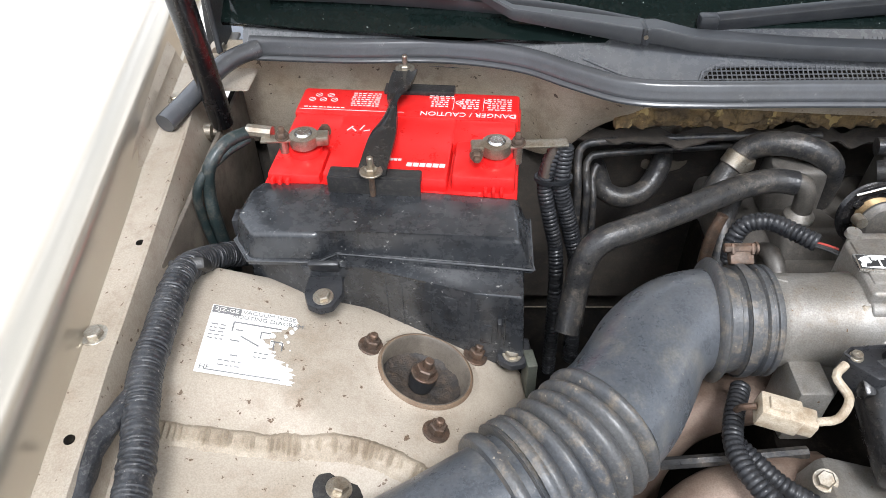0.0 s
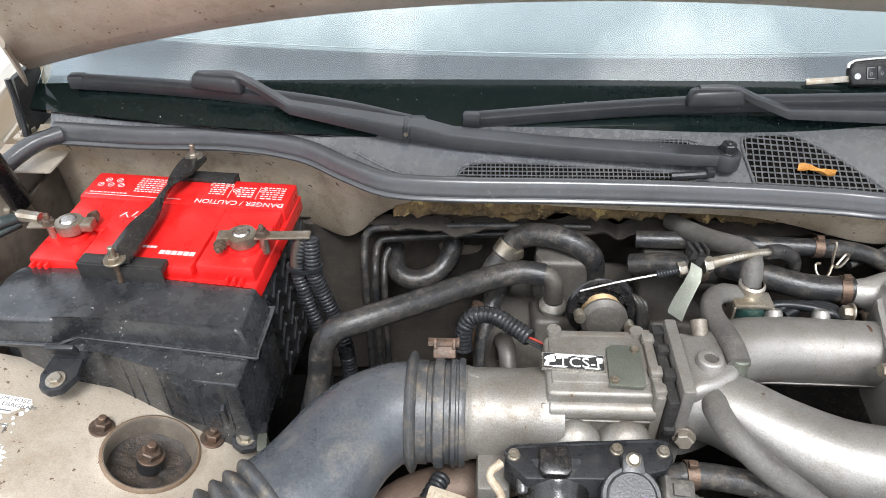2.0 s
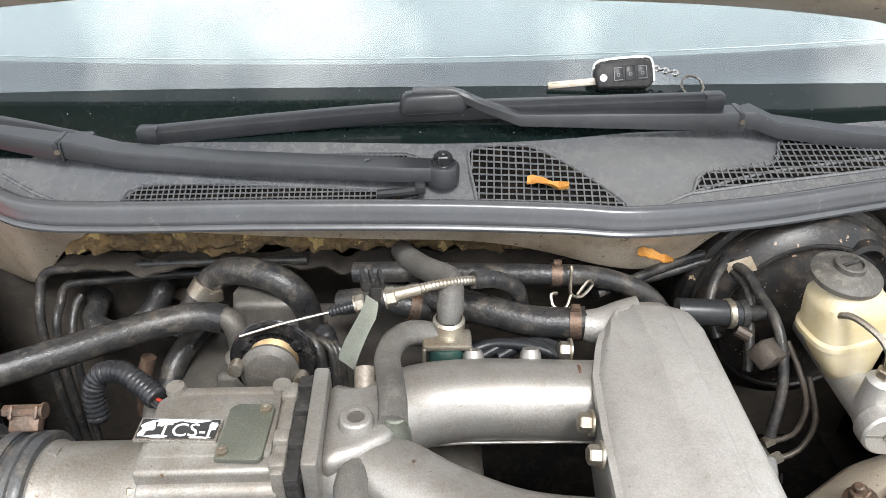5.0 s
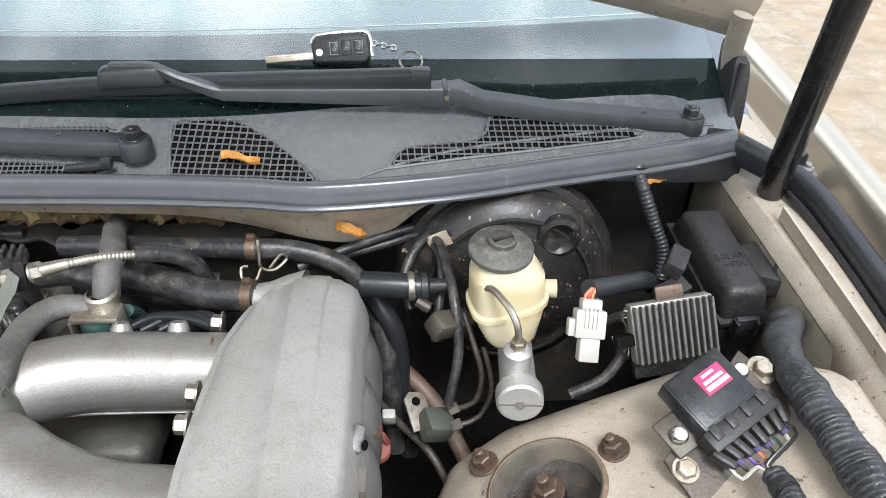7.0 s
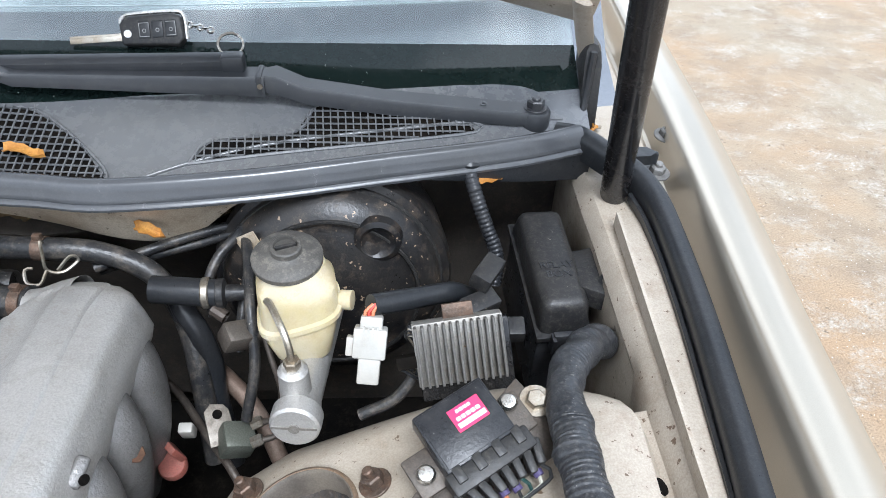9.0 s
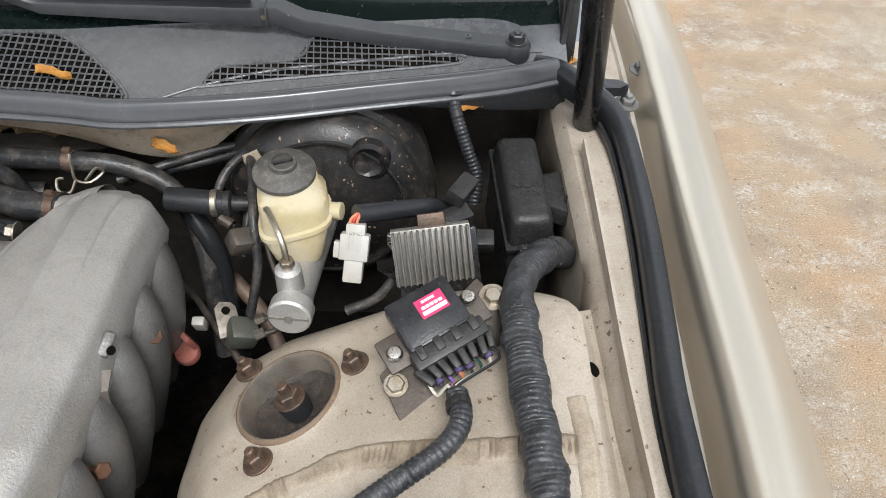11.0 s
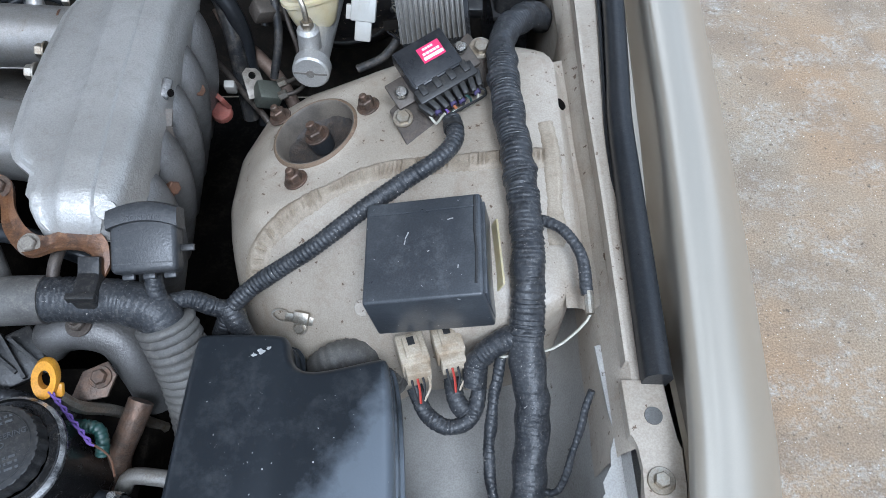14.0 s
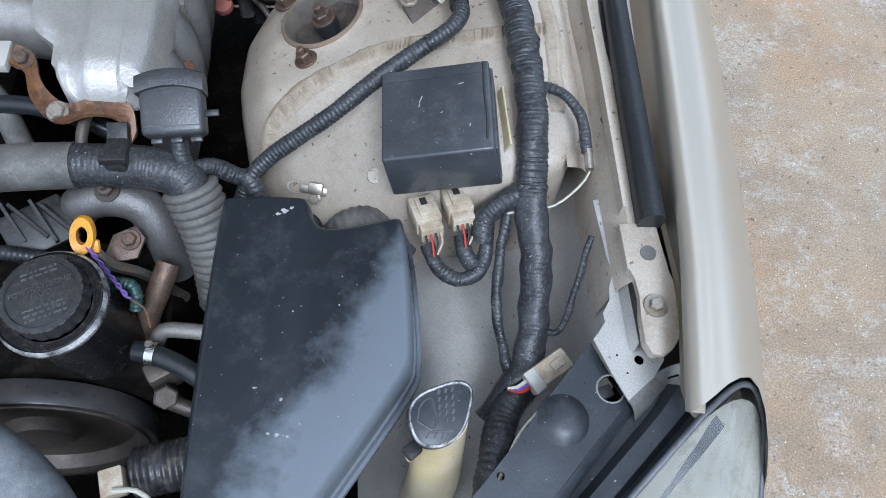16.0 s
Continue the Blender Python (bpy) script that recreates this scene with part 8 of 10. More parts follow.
for u, v, w, hh in rows:
    part("print_bar", box(B(), MM @ Matrix.Translation((u, v, 0.0103)), w, hh, 0.0003), M_LABEL, lab, smooth=0)
bm = box(B(), MM @ Matrix.Translation((0.002, -0.032, -0.001)), 0.064, 0.016, 0.016, 0.002)
sock = part("socket", bm, M_DARKPL, mod, "black connector socket")
for k in range(8):
    bm = box(B(), MM @ Matrix.Translation((-0.028 + 0.0085 * k, -0.045 + 0.002 * (k % 2), 0.001)) @ Matrix.Rotation(0.10 * (3.5 - k), 4, "Z"), 0.0062, 0.018, 0.009, 0.002)
    plug = part("plug", bm, M_DARKPL, sock)
    if k in (1, 3, 4, 6):
        part("seal", lathe(B(), [(0.0, 0.0), (0.0034, 0.0), (0.0034, 0.004), (0, 0.004)], MM @ Matrix.Translation((-0.028 + 0.0085 * k, -0.0525 + 0.002 * (k % 2), 0.001)) @ Matrix.Rotation(math.pi / 2, 4, "X"), 10), M_SEALRING, plug, "purple wire seal")
for k in range(4):
    bm = box(B(), MM @ Matrix.Translation((-0.021 + 0.0155 * k, -0.028, 0.0075)), 0.007, 0.012, 0.003, 0.001)
    part("latch", bm, M_DARKPL, sock)
cols = [M_WIRE, M_INK, M_PURPLE, M_ORANGEWIRE, M_INK, M_GREENPL, M_WIRE, M_INK]
for k in range(8):
    s = MM @ Vector((-0.028 + 0.008 * k, -0.051, 0.001))
    part("wire", tube(B(), [s, s + Vector((0.006, -0.008, -0.002)), Vector((1.080 + 0.001 * k, 0.412, 0.840)), Vector((1.085 + 0.0008 * k, 0.402, 0.841))], 0.0014, 5, 0.006), cols[k], mod)
bm = box(B(), MM @ Matrix.Translation((0, -0.012, -0.011)), 0.094, 0.030, 0.004, 0.002)
prism(bm, [(-0.060, -0.065), (-0.02, -0.085), (0.03, -0.075), (0.06, -0.03), (0.055, 0.01), (-0.055, -0.02)], -0.018, -0.014, 0.001, MM)
part("bracket", bm, M_DIMCAST, mod, "dirty steel mounting bracket")
for u, v in ((-0.037, -0.014), (0.037, -0.004)):
    bm = lathe(B(), [(0, 0), (0.0068, 0), (0.0065, 0.002), (0.005, 0.004), (0, 0.0045)], MM @ Matrix.Translation((u, v, -0.006)), 16)
    part("screw", bm, M_BRIGHT, mod)
fastener("bolt", MM @ Vector((0.056, -0.012, -0.014)), MZ, 0.007, 0.008, M_STEEL, mod, 0.012)
fastener("bolt", MM @ Vector((-0.048, -0.034, -0.014)), MZ, 0.007, 0.006, M_STEEL, mod, 0.010)

h = harness("module_harness", [(1.086, 0.405, 0.842), (1.088, 0.378, 0.846), (1.074, 0.356, 0.846), (1.040, 0.334, 0.838), (1.005, 0.313, 0.826), (0.969, 0.293, 0.806), (0.937, 0.282, 0.786), (0.904, 0.271, 0.764), (0.884, 0.258, 0.748), (0.870, 0.245, 0.72)], 0.0077, "black corrugated harness curving from the module over the tower", (0.0011, 0.0042), M_TAPE, 0.0006, n=18)
part("cable_tie", lathe(B(), [(0.0077, -0.003), (0.0095, -0.003), (0.0095, 0.003), (0.0077, 0.003)], aim((1.087, 0.392, 0.8445), (0.1, -1, 0.15)), 18), M_DARKPL, h, "black cable tie")
h = harness("main_harness", [(1.198, 0.615, 0.775), (1.192, 0.588, 0.802), (1.168, 0.560, 0.828), (1.142, 0.515, 0.842), (1.136, 0.473, 0.850), (1.137, 0.415, 0.853), (1.140, 0.356, 0.853), (1.143, 0.304, 0.850), (1.143, 0.258, 0.840), (1.143, 0.224, 0.820), (1.143, 0.194, 0.798),
                           (1.147, 0.149, 0.772), (1.144, 0.110, 0.752), (1.140, 0.080, 0.742), (1.126, 0.050, 0.730), (1.10, 0.02, 0.715)], 0.0142, "thick black tape-wrapped harness along the inner wing", (0.0013, 0.0040), None, 0.0030, n=26, calm=lambda q: 1.0 if 0.20 < q.y < 0.47 else 0.30)
part("branch", taped(B(), [(1.152, 0.292, 0.845), (1.172, 0.278, 0.850), (1.186, 0.256, 0.846), (1.190, 0.224, 0.836)], 0.0048), M_TAPE, h, "taped branch", 60)
part("branch", taped(B(), [(1.138, 0.205, 0.806), (1.120, 0.200, 0.795), (1.104, 0.192, 0.780), (1.100, 0.175, 0.765)], 0.010), M_TAPE, h, "taped branch", 60)
part("branch", taped(B(), [(1.143, 0.095, 0.745), (1.165, 0.090, 0.755), (1.175, 0.115, 0.785), (1.187, 0.150, 0.818)], 0.003), M_TAPE, h, "thin taped branch", 60)
bm = tube(B(), [(1.190, 0.226, 0.838), (1.190, 0.208, 0.834)], 0.0038, 10, 0.004)
part("plug", bm, M_STEEL, h, "bare crimped terminal")
hose("white_wire", [(1.1985, 0.232, 0.816), (1.1985, 0.222, 0.808), (1.188, 0.210, 0.801), (1.166, 0.1967, 0.792), (1.138, 0.1915, 0.792), (1.115, 0.1900, 0.786), (1.098, 0.184, 0.772), (1.088, 0.178, 0.762)], 0.0013, "loose thin white wire", M_WIRE, "wire", 0.0, 6)
harness("thin_loom", [(1.122, 0.190, 0.790), (1.116, 0.16, 0.770), (1.112, 0.12, 0.745), (1.116, 0.08, 0.735), (1.124, 0.04, 0.730)], 0.0048, "thin tape-wrapped loom on the apron", (0.0006, 0.005))

rb = thing("relay_box", (1.145, 0.65, 0.74), "dusty black relay box with clipped lid", "relay box")
RBM = pose(1.164, 0.686, 0.790, 6, 0, 4)
bm = box(B(), RBM @ Matrix.Translation((0, 0, 0.012)), 0.048, 0.140, 0.036, 0.008, 3, 0.86)
box(bm, RBM @ Matrix.Translation((0, 0.0, -0.004)), 0.052, 0.146, 0.006, 0.001)
lidr = part("lid", bm, M_DARKPL, rb, "dusty black lid", 35)
bm = box(B(), RBM @ Matrix.Translation((0, 0, -0.05)), 0.046, 0.136, 0.09, 0.004)
part("base", bm, M_PLASTIC, rb)
bm = box(B(), RBM @ Matrix.Translation((-0.002, -0.075, -0.004)), 0.020, 0.006, 0.022, 0.001)
box(bm, RBM @ Matrix.Translation((-0.012, -0.077, -0.004)), 0.003, 0.010, 0.018)
box(bm, RBM @ Matrix.Translation((0.008, -0.077, -0.004)), 0.003, 0.010, 0.018)
part("clip", bm, M_PLASTIC, rb)
part("lettering", text_mesh("RELAY\nBOX", 0.011, RBM @ Matrix.Translation((0, -0.02, 0.0302)), 0.0004), M_PLASTIC, lidr, smooth=0)
ab = thing("actuator_bracket", (1.215, 0.66, 0.79), "black plastic and rubber mount beside the strut", "mount")
bm = prism(B(), [(1.172, 0.690), (1.206, 0.700), (1.220, 0.672), (1.226, 0.640), (1.204, 0.632), (1.180, 0.645)], 0.795, 0.815, 0.004)
part("housing", bm, M_DARKPL, ab)
bm = lathe(B(), [(0.006, 0.004), (0.014, 0.004), (0.0155, 0), (0.0155, -0.016), (0.012, -0.018)], aim((1.221, 0.642, 0.813), (0.5, -0.8, 0.3)), 22)
part("rubber_ring", bm, M_RUBBER, ab)
bm = lathe(B(), [(0, 0.008), (0.0055, 0.008), (0.006, 0)], aim((1.219, 0.645, 0.813), (0.5, -0.8, 0.3)), 14)
part("pin", bm, M_BRIGHT, ab)
harness("firewall_loom", [(1.090, 0.765, 0.862), (1.096, 0.745, 0.845), (1.108, 0.728, 0.815), (1.118, 0.715, 0.790), (1.116, 0.70, 0.765)], 0.0065, "black corrugated loom dropping from the cowl", (0.0012, 0.0045), M_PLASTIC, 0.0)
bm = lathe(B(), [(0.014, 0), (0.016, 0.004), (0.010, 0.012), (0, 0.013)], aim((1.090, 0.770, 0.866), (0, -0.4, -1)), 20)
tagged(part("loom_grommet", bm, M_RUBBER), "black rubber grommet under the cowl", "grommet")
bc = thing("black_connector", (1.085, 0.63, 0.80), "black plastic connectors with leads", "connector")
for p, a in (((1.090, 0.618, 0.818), 30), ((1.112, 0.606, 0.800), 0), ((1.098, 0.640, 0.835), 60)):
    bm = box(B(), pose(*p, 15, 0, a), 0.034, 0.018, 0.016, 0.002)
    part("shell", bm, M_DARKPL, bc)
hose("lower_line", [(1.030, 0.60, 0.80), (1.045, 0.590, 0.815), (1.040, 0.57, 0.80), (1.02, 0.555, 0.775), (0.99, 0.55, 0.76)], 0.005, "grey line between connector and reservoir", M_HOSE, "hose", 0.0, 8)

# ---- front corner ----
bb = thing("square_relay_cover", (1.06, 0.255, 0.80), "square black plastic cover with cracked edge", "relay cover")
KX = Vector((0.090, -0.003, 0.021)).normalized()
KY = Vector((0.003, 0.080, 0.004)).normalized()
KZ = KX.cross(KY).normalized()
KY = KZ.cross(KX)
KM = Matrix(((KX.x, KY.x, KZ.x, 1.056), (KX.y, KY.y, KZ.y, 0.260), (KX.z, KY.z, KZ.z, 0.851), (0, 0, 0, 1)))
bm = box(B(), KM @ Matrix.Translation((0.001, 0, -0.029)), 0.101, 0.097, 0.058, 0.0025, 3, 0.955)
part("cover", bm, M_SMOOTHPL, bb, "scuffed black plastic box", 35)
bm = box(B(), KM @ Matrix.Translation((0.050, -0.001, -0.030)), 0.004, 0.084, 0.050, 0.001)
part("side_flap", bm, M_SMOOTHPL, bb, "split side flap")
bm = tube(B(), [KM @ Vector((0.0440, -0.036, 0.0004)), KM @ Vector((0.0452, -0.01, 0.0002)), KM @ Vector((0.0440, 0.012, 0.0004)), KM @ Vector((0.0450, 0.044, 0.0002))], 0.0012, 5, 0.01)
part("crack", bm, M_INK, bb)
for u, v, a, w in ((-0.012, 0.012, 66, 0.007), (-0.0135, 0.006, 80, 0.004), (0.024, 0.024, 12, 0.005), (0.006, -0.004, 20, 0.002), (0.030, -0.02, 80, 0.003)):
    part("scuff", box(B(), KM @ pose(u, v, 0.0001, 0, 0, a), w, 0.0009, 0.0004), M_SCUFF, bb, "pale scuff mark", 0)
bm = box(B(), KM @ Matrix.Translation((0.0, 0.034, 0.0006)), 0.088, 0.0012, 0.0014, 0.0005)
part("lid_edge", bm, M_SMOOTHPL, bb)
part("paper_tab", box(B(), pose(1.117, 0.268, 0.812, 6, 12, 4), 0.002, 0.060, 0.050, 0.0005), M_CREAM, bb, "yellowed strip beside the cover")
bm = box(B(), KM @ Matrix.Translation((0.0, 0.0, -0.075)), 0.07, 0.06, 0.04, 0.003)
part("relay_body", bm, M_TAN, bb)

for p, a, lab in (((1.050, 0.200, 0.768), 14, "aged cream multi-pin connector, open end dirty"), ((1.080, 0.208, 0.772), 12, "aged cream multi-pin connector with red leads")):
    c = thing("multi_connector", p, lab, "connector", "cream connectors")
    m = pose(*p, -14, 0, a)
    bm = box(B(), m @ Matrix.Translation((0, 0.004, 0)), 0.025, 0.032, 0.020, 0.002)
    box(bm, m @ Matrix.Translation((0, 0.004, 0.011)), 0.014, 0.022, 0.004, 0.001)
    box(bm, m @ Matrix.Translation((0, -0.016, -0.001)), 0.021, 0.012, 0.015, 0.001)
    part("shell", bm, M_TAN, c, smooth=30)
    bm = box(B(), m @ Matrix.Translation((0, 0.008, 0.0135)), 0.006, 0.008, 0.0012)
    part("latch_window", bm, M_INK, c, smooth=0)
    for k in range(4):
        s = m @ Vector((-0.007 + 0.0047 * k, -0.022, 0))
        part("lead", tube(B(), [s, s + Vector((0.002, -0.008, -0.004)), s + Vector((0.006 - 0.003 * k, -0.018, -0.010))], 0.0011, 5, 0.005), (M_INK, M_REDWIRE, M_INK, M_TAN)[k], c)
harness("connector_loop", [(1.050, 0.178, 0.756), (1.060, 0.158, 0.748), (1.078, 0.146, 0.745), (1.096, 0.150, 0.750), (1.104, 0.168, 0.762), (1.106, 0.19, 0.776)], 0.0068, "tape-wrapped loop below the cream connectors", (0.0008, 0.005))
harness("connector_loop", [(1.083, 0.184, 0.760), (1.086, 0.166, 0.756), (1.094, 0.156, 0.752)], 0.0080, "short taped lead into the loop", (0.0008, 0.005))

air = thing("air_box", (0.95, 0.09, 0.60), "large black plastic air box lid, scuffed and dusty", "air box")
AO = [(0.863, 0.218), (0.870, 0.2235), (0.937, 0.2230), (0.9445, 0.216), (0.9465, 0.199), (0.957, 0.1875), (0.981, 0.1895), (1.021, 0.1995), (1.0315, 0.1960), (1.0365, 0.067), (1.027, 0.044), (0.941, -0.070), (0.925, -0.089), (0.866, -0.091), (0.853, -0.080), (0.852, -0.03), (0.8555, 0.083)][::-1]


def shell(outline, levels):
    """A moulded lid: the outline drawn in by steps of (inset, height), rounded at its corners and closed at the top."""
    n = len(outline)
    edge = [(Vector(outline[(i + 1) % n]) - Vector(outline[i])).normalized() for i in range(n)]
    nrm = []
    for i in range(n):
        a, b = Vector((-edge[i - 1].y, edge[i - 1].x)), Vector((-edge[i].y, edge[i].x))
        nrm.append((a + b) / (1.0 + a.dot(b)))
    rows = []
    for inset, z in levels:
        ring = chaikin([(x + nv.x * inset, y + nv.y * inset) for (x, y), nv in zip(outline, nrm)], 3)
        rows.append([(x, y, z) for x, y in ring])
    bm = loft(B(), rows, closed=True)
    bm.verts.ensure_lookup_table()
    bm.faces.new(bm.verts[-len(rows[0]):])
    return bm


def chaikin(poly, times=2):
    """An outline with its corners cut round."""
    for _ in range(times):
        poly = [q for a, b in zip(poly, poly[1:] + poly[:1]) for q in ((a[0] * 0.75 + b[0] * 0.25, a[1] * 0.75 + b[1] * 0.25), (a[0] * 0.25 + b[0] * 0.75, a[1] * 0.25 + b[1] * 0.75))]
    return poly


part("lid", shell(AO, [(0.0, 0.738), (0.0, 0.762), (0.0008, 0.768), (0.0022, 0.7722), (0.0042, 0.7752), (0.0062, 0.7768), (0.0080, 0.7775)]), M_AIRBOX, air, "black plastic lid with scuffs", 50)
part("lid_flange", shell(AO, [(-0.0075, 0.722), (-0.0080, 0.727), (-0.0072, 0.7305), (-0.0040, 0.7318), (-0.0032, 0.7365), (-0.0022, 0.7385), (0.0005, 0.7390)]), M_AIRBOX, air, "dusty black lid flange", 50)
part("lower_body", shell(AO, [(0.012, 0.60), (0.002, 0.715), (-0.0055, 0.716), (-0.0055, 0.722)]), M_PLASTIC, air, "black lower tray", 35)
rnd = random.Random(12)
for x, y, w in ((0.922, 0.203, 0.0045), (0.916, 0.200, 0.0030), (0.928, 0.206, 0.0026), (0.926, 0.030, 0.0022), (0.905, 0.040, 0.0018), (0.924, 0.0015, 0.0024), (0.917, 0.003, 0.0016), (0.932, 0.000, 0.0018)):
    out = [(x + w * rnd.uniform(0.35, 1.25) * math.cos(j * 0.57), y + 0.6 * w * rnd.uniform(0.35, 1.25) * math.sin(j * 0.57)) for j in range(11)]
    part("scuff", prism(B(), out, 0.7772, 0.77775), M_SCUFF, air, "pale chipped scuff", 0)
for k in range(7):
    part("scratch", box(B(), pose(rnd.uniform(0.875, 0.985), rnd.uniform(-0.03, 0.20), 0.7775, 0, 0, rnd.uniform(0, 180)), rnd.uniform(0.002, 0.008), rnd.uniform(0.0002, 0.0004), 0.0002), M_SCUFFDARK, air, smooth=0)
h = thing("resonator_hose", (0.98, 0.225, 0.70), "dusty black ribbed resonator hose behind the air box", "hose")
part("tube", tube(B(), [(0.950, 0.200, 0.675), (0.968, 0.213, 0.712), (0.988, 0.220, 0.721), (1.01, 0.220, 0.712), (1.03, 0.215, 0.675)], 0.0175, 18, 0.003, (0.0016, 0.0055)), M_SLEEVE, h, smooth=60)

clipn = thing("clip_nut", (0.946, 0.276, 0.725), "zinc plated clip nut on the tower face", "clip")
CN = aim((0.944, 0.262, z_right(0.944, 0.262) + 0.002), (-0.15, -0.62, 0.77))
bm = box(B(), CN, 0.034, 0.009, 0.003, 0.0008)
box(bm, CN @ Matrix.Translation((0, 0.003, 0.005)), 0.015, 0.012, 0.006, 0.0015)
part("plate", bm, M_STEEL, clipn)
for k in (-1, 1):
    part("wire_ear", lathe(B(), [(0.0062, -0.001), (0.0078, -0.001), (0.0078, 0.001), (0.0062, 0.001), (0.0062, -0.001)], CN @ Matrix.Translation((0.021 * k, 0, 0)) @ Matrix.Diagonal((1.25, 0.8, 1.0, 1.0)), 20), M_STEEL, clipn)
part("bolt", hexa(B(), CN @ Matrix.Translation((0, -0.0075, 0.0015)), 0.0052, 0.006, 0.007), M_STEEL, clipn, smooth=25)
bm = lathe(B(), [(0, 0.0014), (0.0075, 0.0014), (0.008, 0)], aim((1.004, 0.256, z_right(1.004, 0.256) - 0.0004), (-0.1, -0.5, 0.82)), 18)
tagged(part("blanking_plug", bm, M_BAY), "round beige blanking plug in the tower", "plug")
cl = thing("clip_nut", (-0.076, 0.327, 0.745), "black clip with a steel bolt on the tower", "clip")
p = Vector((-0.078, 0.327, z_left(-0.078, 0.327)))
bm = lathe(B(), [(0, 0.004), (0.016, 0.004), (0.021, 0.001), (0.021, 0)], aim(p, n_l), 22)
part("plate", bm, M_DARKPL, cl)
part("bolt", hexa(B(), aim(p + n_l * 0.003, n_l), 0.007, 0.008, 0.011), M_STEEL, cl, smooth=25)
bm = box(B(), pose(0.062, 0.408, 0.715, 0, 20, 30), 0.020, 0.020, 0.004, 0.001)
hexa(bm, pose(0.060, 0.408, 0.718, 0, 20, 0), 0.006, 0.008, 0.009)
tagged(part("clamp_bolt", bm, M_STEEL), "steel clamp bolt at the tower's edge", "bolt")
bm = box(B(), pose(0.090, 0.488, 0.685, 0, 0, 10), 0.010, 0.022, 0.06, 0.001)
tagged(part("earth_tab", bm, M_GREENMET), "bent zinc tab below the fuse box", "bracket")

wash = thing("washer_bottle", (1.058, 0.0, 0.60), "yellowed washer bottle neck with black cap", "washer bottle")
WCM = pose(1.0525, 0.0085, 0.790, 5, 6, 0)
CAPO = chaikin([(-0.0295, 0.0), (-0.022, 0.0165), (0.004, 0.0265), (0.0165, 0.0285), (0.0255, 0.0245), (0.0265, 0.0155), (0.0185, -0.0115), (0.002, -0.0255), (-0.021, -0.0245)], 2)
capw = part("cap", prism(B(), CAPO[::-1], -0.006, 0.0, 0.0015, WCM), M_SUPPORT, wash, "black flip cap with a raised spray symbol", 35)
# the cap rim's bright highlight comes from its pale colour
part("raised_rim", tube(B(), [WCM @ Vector((x * 0.93, y * 0.93, 0.0)) for x, y in CAPO + CAPO[:1]], 0.0013, 6, 0.004), M_WORNGLINTRIM, capw, "raised rim with its highlight as a bright colour")
for row in range(3):
    for k in range(5):
        part("spray_dash", box(B(), WCM @ pose(-0.002 + 0.0055 * row, 0.0185 - 0.0058 * k + 0.001 * row, 0.0, 0, 0, 70), 0.0042, 0.0022, 0.0010, 0.0004, 1), M_SCUFFDARK, capw, smooth=0)
bm = tube(B(), [WCM @ Vector(p) for p in ((-0.020, -0.004, 0), (-0.017, 0.008, 0), (-0.008, 0.013, 0), (-0.006, -0.010, 0), (-0.020, -0.004, 0))], 0.0009, 5, 0.004)
part("screen_symbol", bm, M_SCUFFDARK, capw)
for k in range(3):
    part("fountain_line", tube(B(), [WCM @ Vector((-0.013 + 0.006 * k, -0.0175, 0)), WCM @ Vector((-0.010 + 0.006 * k, -0.0125, 0)), WCM @ Vector((-0.004 + 0.006 * k, -0.012, 0))], 0.0009, 5, 0.003), M_SCUFFDARK, capw)
bm = box(B(), pose(1.028, -0.016, 0.784, 0, 20, 40), 0.014, 0.012, 0.006, 0.002)
part("cap_hinge", bm, M_DARKPL, wash)
bm = tube(B(), [(1.052, 0.008, 0.784), (1.052, 0.0, 0.75), (1.050, -0.02, 0.70), (1.045, -0.03, 0.62)], 0.0215, 22, 0.012, None, 0.0, 0.024)
part("neck", bm, M_CREAM, wash, "yellowed plastic neck")
bm = box(B(), pose(1.030, -0.016, 0.776, 0, 30, 40), 0.010, 0.006, 0.016, 0.002)
part("cap_strap", bm, M_CREAM, wash)

sup = thing("radiator_support", (1.12, -0.02, 0.76), "black painted steel radiator support panel with holes", "body panel")
SO = [(1.177, 0.061), (1.186, 0.039), (1.199, 0.010), (1.165, -0.023), (1.138, -0.051), (1.08, -0.105), (1.03, -0.125), (0.99, -0.125), (1.045, -0.082), (1.068, -0.057), (1.081, -0.044), (1.109, -0.014), (1.135, 0.016), (1.157, 0.040)][::-1]


def plate_with_holes(outline, holes, z, thick, bevel_edge=0.0):
    """A flat plate with round holes cut through it."""
    t = B()
    loops = [[t.verts.new((x, y, z)) for x, y in outline]]
    for x, y, r in holes:
        loops.append([t.verts.new((x + r * math.cos(2 * math.pi * k / 20), y + r * math.sin(2 * math.pi * k / 20), z)) for k in range(20)])
    es = [t.edges.new((a, b)) for lp in loops for a, b in zip(lp, lp[1:] + lp[:1])]
    bmesh.ops.triangle_fill(t, edges=es, use_beauty=True)
    r = bmesh.ops.extrude_face_region(t, geom=t.faces[:])
    bmesh.ops.translate(t, verts=[v for v in r["geom"] if isinstance(v, bmesh.types.BMVert)], vec=(0, 0, -thick))
    return t


bm = plate_with_holes(SO, [(1.187, 0.022, 0.0105), (1.0925, -0.041, 0.0032)], 0.8005, 0.004)
lathe(bm, [(0, 0.0068), (0.008, 0.0064), (0.0145, 0.0045), (0.0185, 0.0012), (0.0215, -0.0006)], Matrix.Translation((1.1455, -0.001, 0.8005)), 32)
part("panel", bm, M_SUPPORT, sup, "black painted panel", 40)
rows = []
